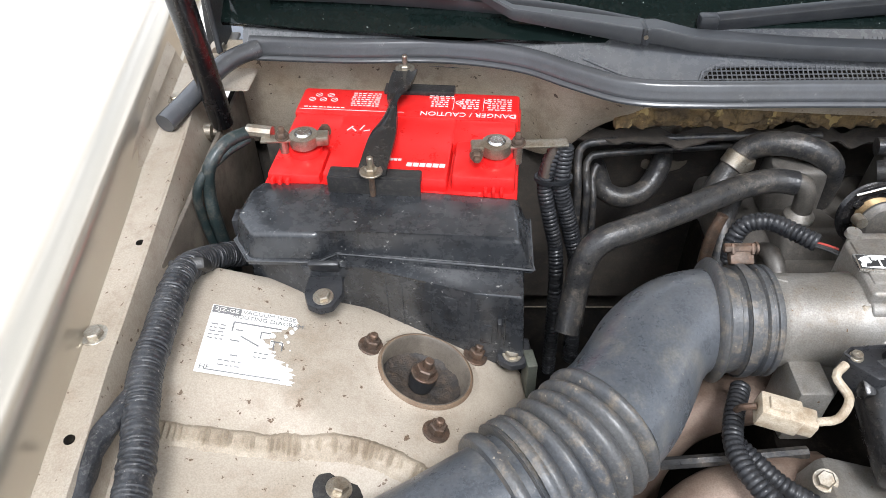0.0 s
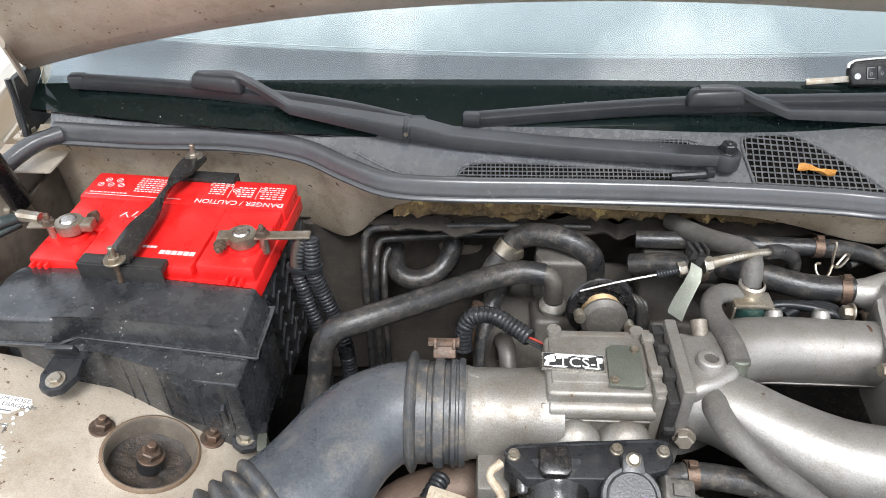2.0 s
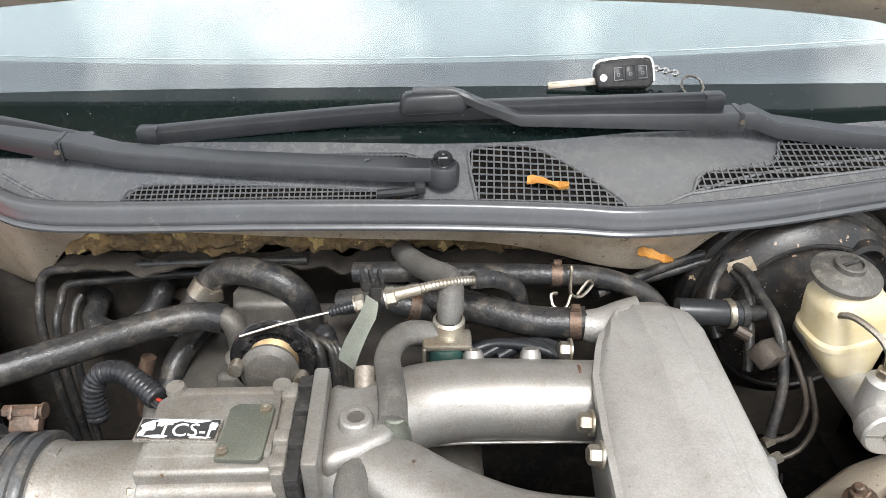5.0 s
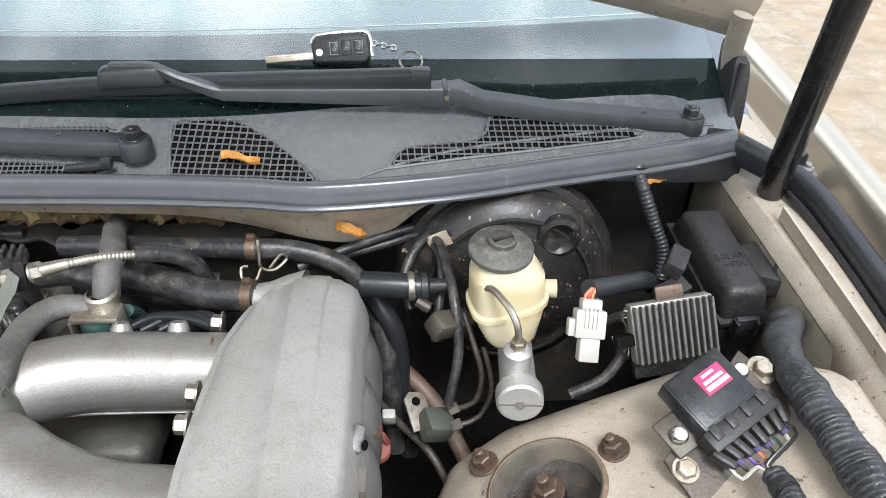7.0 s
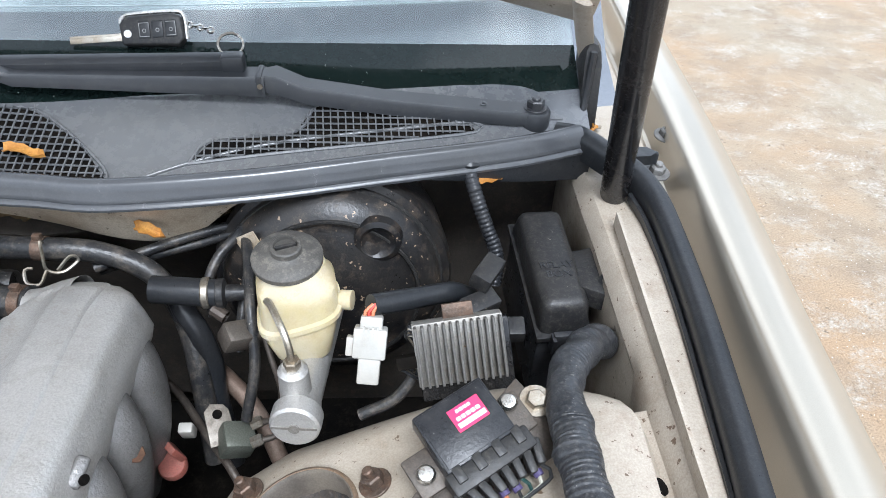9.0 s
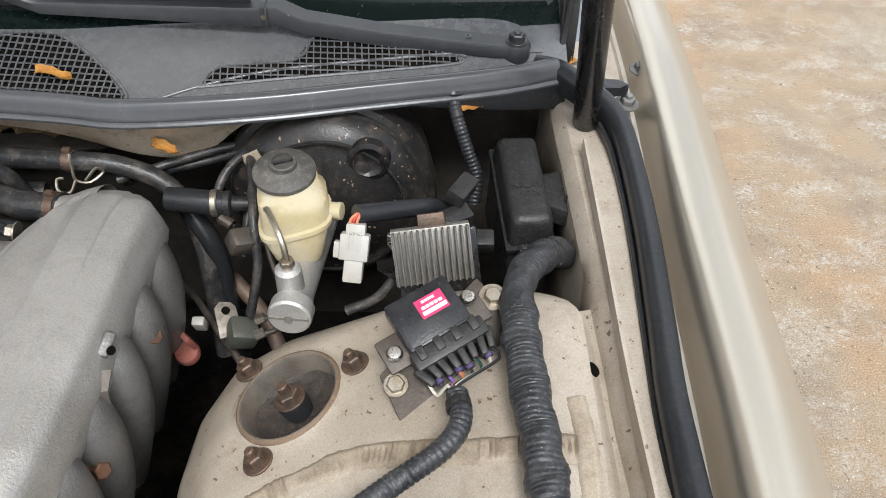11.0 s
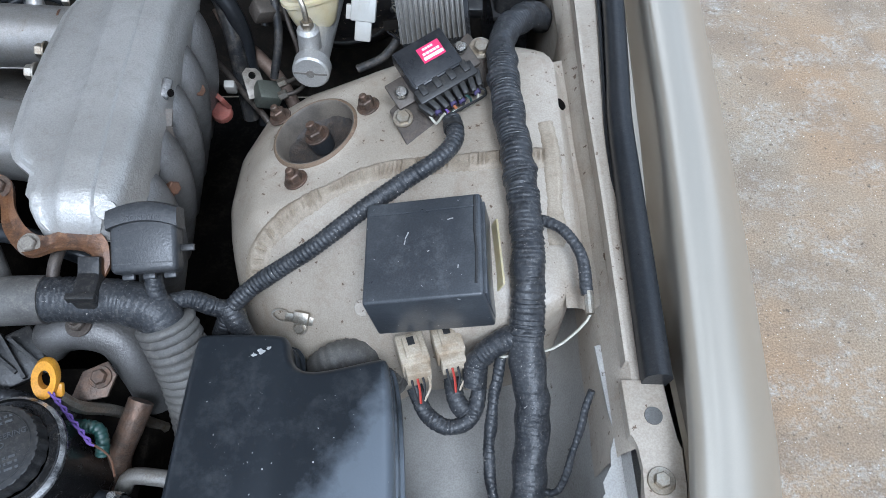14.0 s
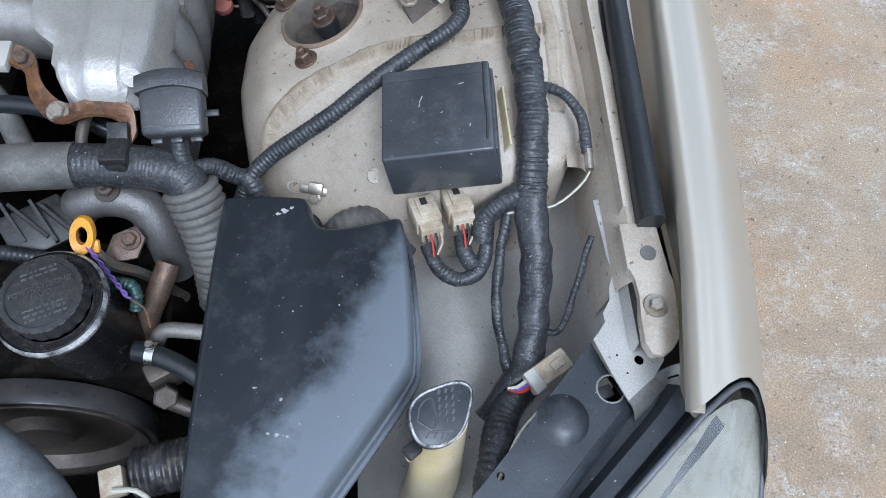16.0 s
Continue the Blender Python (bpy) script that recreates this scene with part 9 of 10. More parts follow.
for (x, y), w in zip(((1.2005, 0.0115), (1.166, -0.0225), (1.139, -0.0505), (1.081, -0.1045), (1.03, -0.1250)), (0.6, 1, 1, 1, 1)):
    rows.append([(x, y, 0.8005), (x + 0.0035, y - 0.0035, 0.7985), (x + 0.006, y - 0.006, 0.792), (x + 0.0075, y - 0.0075, 0.776), (x + 0.016 * w, y - 0.014 * w, 0.772), (x + 0.017 * w, y - 0.015 * w, 0.760)])
part("folded_edge", loft(B(), rows), M_SUPPORT, sup, "black rolled front edge", 40)
part("hole_rim", lathe(B(), [(0.0105, 0.0), (0.0112, 0.0009), (0.0120, 0.0)], Matrix.Translation((1.187, 0.022, 0.8005)), 22), M_SCUFF, sup, "chipped rim of the hole")
bm = box(B(), pose(1.186, 0.023, 0.783, 0, 0, 20), 0.014, 0.010, 0.010, 0.001)
part("lamp_plug", bm, M_SENSOR, sup, "grey plug seen through the hole")
wing = thing("wing_bracket", (1.205, 0.03, 0.80), "grey painted inner wing corner panel with torn edge", "body panel")
WO = [(1.176, 0.060), (1.1815, 0.066), (1.188, 0.0745), (1.1875, 0.082), (1.195, 0.094), (1.1965, 0.105), (1.2015, 0.118), (1.199, 0.135), (1.198, 0.153), (1.196, 0.190), (1.203, 0.192), (1.213, 0.188), (1.214, 0.130), (1.222, 0.105), (1.226, 0.060), (1.231, 0.041), (1.220, 0.027), (1.207, 0.0175), (1.196, 0.009), (1.186, 0.032)]
part("panel", plate_with_holes(WO, [(1.2105, 0.0415, 0.0040)], 0.8115, 0.002), M_GREYBAY, wing, smooth=35)
for x, y in ((1.193, 0.046), (1.199, 0.031), (1.206, 0.058)):
    part("chip", lathe(B(), [(0.0009, 0), (0, 0.0003)], Matrix.Translation((x, y, 0.8116)), 8), M_SHADEGRIME, wing)
rows = []
for p in spline([(1.1955, 0.0085, 0), (1.2065, 0.0165, 0), (1.219, 0.0265, 0), (1.232, 0.0335, 0), (1.2465, 0.0375, 0)], 0.004):
    rows.append([(p.x - 0.001, p.y + 0.001, 0.8112), (p.x + 0.002, p.y - 0.002, 0.8105), (p.x + 0.005, p.y - 0.0065, 0.806), (p.x + 0.0075, p.y - 0.012, 0.797), (p.x + 0.0085, p.y - 0.0135, 0.780)])
lip = part("lip", loft(B(), rows), M_GREYDIRT, wing, "dirty grey rolled lip", 60)
part("slot", box(B(), pose(1.237, 0.0285, 0.8068, 30, 0, 12), 0.010, 0.0016, 0.002), M_SHADEGRIME, lip, smooth=0)
rows = []
for j in range(15):
    v = j / 14
    x, y = 1.238 - 0.098 * v, 0.012 - 0.092 * v
    b = 0.02 * math.exp(-((v - 0.0) / 0.10) ** 2)
    q = 0.0014 * noise.noise(Vector((v * 8, 1, 0)))
    rows.append([(x + 0.020, y - 0.028, 0.826 - 0.03 * v), (x + 0.013, y - 0.019, 0.828 - 0.03 * v + q), (x + 0.008, y - 0.012, 0.815 - 0.03 * v), (x + 0.006, y - 0.008, 0.820 - 0.03 * v), (x - 0.002, y + 0.002 + b * 0.2, 0.818 - 0.03 * v + q),
                 (x - 0.005, y + 0.006 + b * 0.3, 0.802 - 0.03 * v), (x - 0.012, y + 0.013 + b * 0.2, 0.799 - 0.03 * v + q), (x - 0.015, y + 0.017 + b * 0.2, 0.770 - 0.03 * v)])
part("lamp_seal", loft(B(), rows), M_SUPPORT, wing, "layered dark strips behind the lamp", 30)
hl = thing("headlamp", (1.25, -0.08, 0.68), "clear glass headlamp in a black surround", "headlamp")


def lamp_pt(u, v, lift=0.0):
    """u: from the inner edge (0) to the outer edge (1); v: from the rear tip (0) to the front (1)."""
    a = Vector((1.236 - 0.105 * v, -0.013 - 0.095 * v, 0.850 - 0.040 * v))
    b = Vector((1.309 - 0.020 * v, -0.016 - 0.120 * v, 0.790 - 0.040 * v))
    p = a.lerp(b, u)
    s = math.sin(math.pi * u)
    return p + Vector((0.010 * s, 0.026 * s * max(0.0, 1 - v) ** 1.5, 0.016 * s + lift))


rows = [[lamp_pt(i / 20, j / 14) for i in range(21)] for j in range(15)]
part("lens", loft(B(), rows), M_LENS, hl, "clear lens", 60).visible_shadow = False
rows = [[lamp_pt(0.02 + 0.96 * i / 40, 0.02 + j / 14, -0.010 - 0.0004 * (i % 4 == 0) - 0.014 * math.sin(math.pi * i / 40)) for i in range(41)] for j in range(15)]
part("reflector", loft(B(), rows), M_HEADLENS, hl, "pale ribbed reflector", 30)
edge = [lamp_pt(0, v) for v in (1.0, 0.75, 0.5, 0.25, 0.08, 0.0)] + [lamp_pt(u, 0) for u in (0.12, 0.25, 0.4, 0.55, 0.7, 0.85, 1.0)] + [lamp_pt(1, v) for v in (0.2, 0.5, 1.0)]
part("surround", tube(B(), edge, 0.0026, 8, 0.006), M_LAMPRIM, hl, "grey rubber surround", 60)
part("gap", tube(B(), [p + Vector((0.0, 0.0055, -0.005)) for p in edge[5:13]], 0.0030, 8, 0.006), M_RUBBER, hl, "black gap strip", 60)
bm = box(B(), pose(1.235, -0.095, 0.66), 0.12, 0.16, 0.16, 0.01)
part("bucket", bm, M_SHADEGRIME, hl)

tc = thing("lamp_connector", (1.150, 0.070, 0.735), "grey and cream lamp connector with blue and red leads", "connector")
TM = pose(1.153, 0.056, 0.754, 10, -8, 32) @ Matrix.Diagonal((0.82, 0.82, 0.82, 1.0))
bm = box(B(), TM, 0.040, 0.024, 0.020, 0.003)
box(bm, TM @ Matrix.Translation((0.006, 0, 0.011)), 0.016, 0.010, 0.004, 0.001)
part("shell", bm, M_TAN, tc)
bm = box(B(), TM @ Matrix.Translation((-0.024, -0.001, 0)), 0.014, 0.026, 0.022, 0.002)
part("seal", bm, M_WHITE, tc)
for k, mt in enumerate((M_REDWIRE, M_PURPLE, M_WIRE)):
    part("lead", tube(B(), [TM @ Vector((-0.030, -0.004 + 0.004 * k, 0)), TM @ Vector((-0.042, -0.002 + 0.003 * k, 0.002)), TM @ Vector((-0.050, 0.008, -0.004))], 0.0018, 6, 0.004), mt, tc)
hose("yellow_wire", [(1.14, 0.02, 0.77), (1.115, -0.005, 0.775), (1.10, -0.03, 0.78), (1.08, -0.07, 0.77)], 0.0016, "thin cream wire behind the support", M_WIRE, "wire", 0.0, 6)
harness("front_loom", [(1.135, 0.05, 0.73), (1.11, 0.02, 0.735), (1.10, -0.01, 0.745), (1.09, -0.05, 0.74)], 0.014, "loose black cloth-taped loom", (0.001, 0.006), M_TAPE, 0.003)

ps = thing("power_steering_reservoir", (0.745, 0.115, 0.66), "round black power steering reservoir with knurled cap", "reservoir")
bm = lathe(B(), [(0, -0.12), (0.036, -0.12), (0.040, -0.11), (0.041, -0.02), (0.0435, -0.012), (0.0455, -0.008), (0.0455, -0.003), (0.042, 0.0), (0.036, -0.003), (0.034, -0.003)], pose(0.734, 0.119, 0.778, 4, -3, 0), 48)
part("can", bm, M_BLACK, ps, "oily black steel can")
bm = lathe(B(), [(0.0445, -0.010), (0.0466, -0.007), (0.0466, -0.003), (0.0440, 0.0006)], pose(0.734, 0.119, 0.778, 4, -3, 0), 48)
part("rim", bm, M_WORNGLINTRIM, ps, "worn black metal rim")
t = B()
PSM = pose(0.7325, 0.121, 0.778, 4, -3, 0)
pts = []
for k in range(72):
    a = 2 * math.pi * k / 72
    r = 0.0335 + 0.0015 * abs(math.sin(9 * a))
    pts.append((r * math.cos(a), r * math.sin(a)))
prism(t, pts, -0.003, 0.012, 0.0015, PSM, 2, 0.97)
capp = part("cap", t, M_DARKPL, ps, "knurled black cap", 30)
part("lettering", text_mesh("POWER STEERING\nFLUID", 0.0062, PSM @ Matrix.Translation((0, 0.003, 0.0122)) @ Matrix.Rotation(radians(20), 4, "Z"), 0.0006), M_SCUFFDARK, capp, smooth=0)
bm = bars(B(), PSM @ pose(0.004, -0.010, 0.0122, 0, 0, 20), 3, 0.034, 0.0045, 0.0018, 21)
bars(bm, PSM @ pose(-0.005, 0.021, 0.0122, 0, 0, 20), 2, 0.030, 0.0042, 0.0018, 22)
part("small_print", bm, M_SCUFFDARK, capp, smooth=0)
part("cap_ring", lathe(B(), [(0.0275, 0.0118), (0.0283, 0.0130), (0.0295, 0.0118)], PSM, 48), M_DARKPL, capp)
bm = tube(B(), [(0.784, 0.100, 0.705), (0.800, 0.096, 0.706), (0.825, 0.085, 0.704), (0.850, 0.068, 0.698), (0.87, 0.05, 0.69)], 0.0095, 14, 0.006)
part("hose", bm, M_RUBBER, ps, "smooth black hose")
bm = lathe(B(), [(0.010, -0.004), (0.0112, -0.004), (0.0112, 0.004), (0.010, 0.004)], aim((0.800, 0.096, 0.706), (1, -0.2, 0)), 18)
hexa(bm, pose(0.800, 0.100, 0.717), 0.004, 0.006)
part("hose_clamp", bm, M_BRIGHT, ps, "bright hose clamp")
bm = box(B(), pose(0.802, 0.088, 0.672, 0, 0, 30), 0.028, 0.022, 0.040, 0.005)
hexa(bm, aim((0.805, 0.070, 0.67), (0.3, -0.6, 0.8)), 0.011, 0.014)
part("fitting", bm, M_DIMCAST, ps, "greasy union fitting")

dp = thing("dipstick", (0.755, 0.19, 0.70), "yellow plastic dipstick ring with purple string", "dipstick")
bm = B()
lathe(bm, [(0.0058, -0.003), (0.0118, -0.0040), (0.0130, 0), (0.0118, 0.0040), (0.0058, 0.003), (0.0058, -0.003)], pose(0.750, 0.182, 0.776, 42, 8, -4) @ Matrix.Diagonal((0.82, 1.40, 1.3, 1)), 24)
box(bm, pose(0.757, 0.176, 0.766, 40), 0.010, 0.012, 0.006, 0.002)
part("ring", bm, M_YELLOW, dp)
part("tube", tube(B(), [(0.757, 0.172, 0.762), (0.765, 0.170, 0.74), (0.78, 0.18, 0.70), (0.80, 0.19, 0.62)], 0.0055, 8, 0.01), M_STEEL, dp)
for ph in (0.0, math.pi):
    pts = [(0.7545 + 0.030 * f + 0.0016 * math.cos(22 * f + ph), 0.172 - 0.036 * f + 0.0016 * math.sin(22 * f + ph), 0.772 - 0.03 * f) for f in [i / 12 for i in range(13)]]
    part("string", tube(B(), pts, 0.0011, 6, 0.003), M_PURPLE, dp, "twisted purple string")

sb = thing("pressure_sensor", (0.825, 0.285, 0.80), "black plastic pressure sensor on the manifold end", "sensor")
SBM = pose(0.828, 0.280, 0.824, 27, 0, 4)
bm = box(B(), SBM, 0.054, 0.048, 0.024, 0.005, 3)
rows = []
for k in range(15):
    u = -1 + k / 7
    arc = 0.006 * (1 - u * u)
    rows.append([SBM @ Vector((0.0285 * u, y_ + arc, z_)) for y_, z_ in ((0.012, 0.012), (0.013, 0.0148), (0.022, 0.0152), (0.028, 0.013), (0.030, 0.006), (0.030, -0.010), (0.012, -0.010))])
hous = part("housing", bm, M_SENSOR, sb, smooth=35)
part("cap", loft(B(), rows, closed=True, caps=True), M_SENSOR, sb, "curved black cap", 35)
part("ridge", box(B(), SBM @ Matrix.Translation((0, -0.016, 0.0118)), 0.048, 0.0010, 0.0012), M_SENSOR, hous)
for k in range(3):
    part("lug", box(B(), SBM @ Matrix.Translation((-0.017 + 0.017 * k, -0.026, -0.004)), 0.010, 0.005, 0.005, 0.001), M_SENSOR, hous)
part("lettering", text_mesh("DIAGNOSIS", 0.0062, SBM @ Matrix.Translation((0, 0.0215, 0.0154)) @ Matrix.Rotation(math.pi, 4, "Z"), 0.0003), M_SCUFFDARK, sb, smooth=0)
bm = box(B(), SBM @ Matrix.Translation((0.032, -0.004, -0.002)), 0.012, 0.006, 0.004, 0.001)
part("tab", bm, M_DARKPL, sb)
part("lead", taped(B(), [(0.828, 0.265, 0.80), (0.830, 0.252, 0.785), (0.838, 0.246, 0.772)], 0.008), M_TAPE, sb)

rk = thing("rusty_bracket", (0.735, 0.31, 0.79), "rusty orange bent steel bracket", "bracket")
rows = []
for p in spline([(0.672, 0.352, 0.812), (0.688, 0.345, 0.808), (0.697, 0.318, 0.805), (0.712, 0.298, 0.803), (0.730, 0.288, 0.806), (0.752, 0.293, 0.810), (0.772, 0.293, 0.808), (0.783, 0.284, 0.802), (0.785, 0.268, 0.792)], 0.006):
    o = Vector((0, 0, 0.0015))
    rows.append([p + Vector((-0.003, -0.009, 0)) - o, p + Vector((0.004, 0.009, 0.003)) - o, p + Vector((0.004, 0.009, 0.003)) + o * 2, p + Vector((0.0, 0, 0)) + o, p + Vector((-0.003, -0.009, 0)) + o * 2])
part("plate", loft(B(), rows, closed=True, caps=True), M_RUSTBRK, rk, smooth=40)
fastener("bolt", (0.722, 0.291, 0.807), (0, -0.3, 1), 0.0068, 0.007, M_MODBRK, rk, 0.010)
fastener("bolt", (0.682, 0.349, 0.811), (0, -0.3, 1), 0.0065, 0.007, M_RUST, rk, 0.011)
bm = box(B(), pose(0.652, 0.350, 0.813, 0, 0, 0), 0.040, 0.030, 0.010, 0.001)
part("light_tab", bm, M_WHITE, rk, "white block at its end")
lw = thing("coolant_pipe_wrap", (0.75, 0.25, 0.76), "grey coolant pipe wrapped in black tape", "pipe")
part("pipe", tube(B(), [(0.58, 0.235, 0.785), (0.65, 0.246, 0.782), (0.70, 0.251, 0.780), (0.735, 0.252, 0.780)], 0.0215, 20, 0.01), M_SLEEVE, lw, "grey dusty hose", 60)
part("tape", taped(B(), [(0.728, 0.252, 0.780), (0.760, 0.252, 0.780), (0.800, 0.250, 0.778), (0.825, 0.243, 0.772), (0.834, 0.234, 0.760)], 0.0195), M_TAPE, lw, "black tape wrapping", 60)
bm = box(B(), pose(0.776, 0.252, 0.790), 0.020, 0.030, 0.030, 0.003)
box(bm, pose(0.776, 0.240, 0.806), 0.024, 0.006, 0.008, 0.001)
box(bm, pose(0.776, 0.268, 0.804, 30), 0.018, 0.022, 0.006, 0.001)
part("strap_clip", bm, M_DARKPL, lw, "black plastic strap clip")
part("branch", taped(B(), [(0.828, 0.246, 0.776), (0.850, 0.258, 0.768), (0.870, 0.258, 0.752), (0.884, 0.258, 0.748)], 0.0085), M_TAPE, lw, "taped branch", 60)
part("branch", taped(B(), [(0.880, 0.262, 0.750), (0.888, 0.250, 0.738), (0.895, 0.238, 0.720)], 0.0105), M_TAPE, lw, "taped branch", 60)
h = harness("bellows_sleeve", [(0.831, 0.240, 0.764), (0.838, 0.226, 0.744), (0.845, 0.210, 0.720), (0.850, 0.190, 0.690), (0.850, 0.17, 0.65)], 0.0255, "dusty ribbed grey plastic sleeve", (0.0028, 0.0085), M_SLEEVE, 0.0)
nip = thing("metal_spigot", (0.735, 0.285, 0.775), "thin steel spigot below the bracket", "pipe")
part("tube", tube(B(), [(0.738, 0.266, 0.786), (0.740, 0.280, 0.794), (0.742, 0.296, 0.796)], 0.0055, 12, 0.006), M_DIMCAST, nip)

# pulley, belt and front clutter
pul = thing("crank_pulley", (0.70, 0.04, 0.55), "dark ribbed pulley with rubber belt", "pulley")
PUM = aim((0.655, 0.064, 0.560), (0.04, -1, 0.10))
bm = lathe(B(), [(0, 0.006), (0.03, 0.006), (0.04, -0.004), (0.088, -0.006), (0.094, 0.008), (0.101, 0.012), (0.104, 0.012), (0.105, 0.004), (0.105, -0.016), (0, -0.016)], PUM, 64)
part("wheel", bm, M_DIMCAST, pul, "greasy metal pulley with a brown rim")
bm = lathe(B(), [(0.1055, 0.0105), (0.1125, 0.0110), (0.1135, 0.0095), (0.1135, -0.0125), (0.1125, -0.0140), (0.1055, -0.0135), (0.1055, 0.0105)], PUM, 72)
part("belt", bm, M_BELT, pul, "black rubber belt, worn grey")
hose("radiator_hose", [(0.58, 0.04, 0.730), (0.64, 0.022, 0.730), (0.69, -0.002, 0.724), (0.725, -0.036, 0.712), (0.747, -0.08, 0.70), (0.755, -0.13, 0.69)], 0.030, "fat grey dusty radiator hose", M_GREYHOSE, "hose", 0.0006, 22)
h = thing("inlet_duct", (0.82, 0.005, 0.63), "ribbed dusty black inlet duct with clamp", "duct")
part("bellows", tube(B(), [(0.785, 0.000, 0.660), (0.81, 0.004, 0.662), (0.838, 0.008, 0.664)], 0.0225, 22, 0.004, (0.0018, 0.0055)), M_HOSE, h, "ribbed bellows", 60)
part("pipe", tube(B(), [(0.835, 0.008, 0.664), (0.87, 0.012, 0.665)], 0.0245, 22, 0.006), M_RUBBER, h, smooth=60)
part("connector", box(B(), pose(0.775, -0.012, 0.685, 0, 0, 15), 0.020, 0.024, 0.018, 0.002), M_TAN, h, "dusty pale connector")
hose("yellow_lead", [(0.778, -0.02, 0.695), (0.80, -0.022, 0.70), (0.815, -0.035, 0.70), (0.82, -0.06, 0.69)], 0.0024, "yellowish lead near the duct", M_WIRE, "wire", 0.0, 6)
fc = thing("front_casting", (0.72, 0.20, 0.66), "greasy timing cover castings and hoses", "casting")
bm = box(B(), pose(0.688, 0.216, 0.728, 20, 0, 30), 0.06, 0.046, 0.012, 0.003)
for k in range(4):
    box(bm, pose(0.667 + 0.014 * k, 0.219, 0.735, 20, 0, 35 + 18 * (k % 2)), 0.003, 0.046, 0.014)
part("ribbed_cover", bm, M_DARKPL, fc, "black ribbed cover")
part("water_outlet", tube(B(), [(0.712, 0.240, 0.715), (0.728, 0.2435, 0.731), (0.7544, 0.2440, 0.738), (0.781, 0.238, 0.730), (0.794, 0.222, 0.70), (0.798, 0.21, 0.65)], 0.0190, 20, 0.008), M_RUNLOW, fc, "dull cast outlet", 60)
fastener("bolt", (0.7555, 0.240, 0.7560), (-0.1, -0.2, 1), 0.0070, 0.008, M_DIMCAST, fc, 0.012, 0.007)
bm = prism(B(), [(-0.022, -0.012), (0.010, -0.016), (0.022, 0.0), (0.018, 0.014), (-0.004, 0.012)], 0, 0.004, 0.001, pose(0.767, 0.195, 0.730, 20, 0, 20))
part("rust_plate", bm, M_RUST, fc, "brown rusty plate")
fastener("bolt", (0.775, 0.199, 0.734), (0, -0.3, 1), 0.0065, 0.007, M_RUST, fc, 0.010)
part("dark_hose", tube(B(), [(0.806, 0.185, 0.712), (0.798, 0.166, 0.702), (0.781, 0.141, 0.672), (0.774, 0.12, 0.62)], 0.0115, 14, 0.008), M_RUST, fc, "brown stained hose", 60)
part("green_loom", tube(B(), [(0.745, 0.158, 0.722), (0.7625, 0.1568, 0.730), (0.780, 0.154, 0.731), (0.7850, 0.146, 0.726), (0.7835, 0.136, 0.716)], 0.0055, 10, 0.004, (0.001, 0.004)), M_GREENPL, fc, "green corrugated loom", 60)
part("thin_wire", tube(B(), [(0.780, 0.140, 0.740), (0.796, 0.130, 0.732), (0.801, 0.115, 0.724)], 0.0010, 6, 0.006), M_BOLTRUST, fc)
part("steel_pipe", tube(B(), [(0.797, 0.112, 0.690), (0.806, 0.1205, 0.701), (0.828, 0.119, 0.703), (0.855, 0.114, 0.705), (0.87, 0.112, 0.70)], 0.0075, 12, 0.006), M_ALUDIRTY, fc, "dull steel pipe", 60)
part("steel_pipe", tube(B(), [(0.80, 0.070, 0.65), (0.83, 0.060, 0.64), (0.86, 0.058, 0.65)], 0.008, 12, 0.006), M_DIMCAST, fc, "dull steel pipe", 60)
part("loom", tube(B(), [(0.60, 0.19, 0.73), (0.66, 0.188, 0.735), (0.72, 0.178, 0.73), (0.76, 0.165, 0.725)], 0.007, 10, 0.004, (0.001, 0.005)), M_PLASTIC, fc, "black corrugated loom", 60)
part("housing", box(B(), pose(0.70, 0.17, 0.58), 0.20, 0.16, 0.14, 0.02), M_SHADEGRIME, fc, "greasy dark housing, bay shade in its colour")
hose("under_hose", [(0.60, 0.32, 0.77), (0.66, 0.325, 0.775), (0.71, 0.318, 0.77), (0.75, 0.31, 0.75)], 0.009, "dark hose under the plenum end", M_RUBBER)

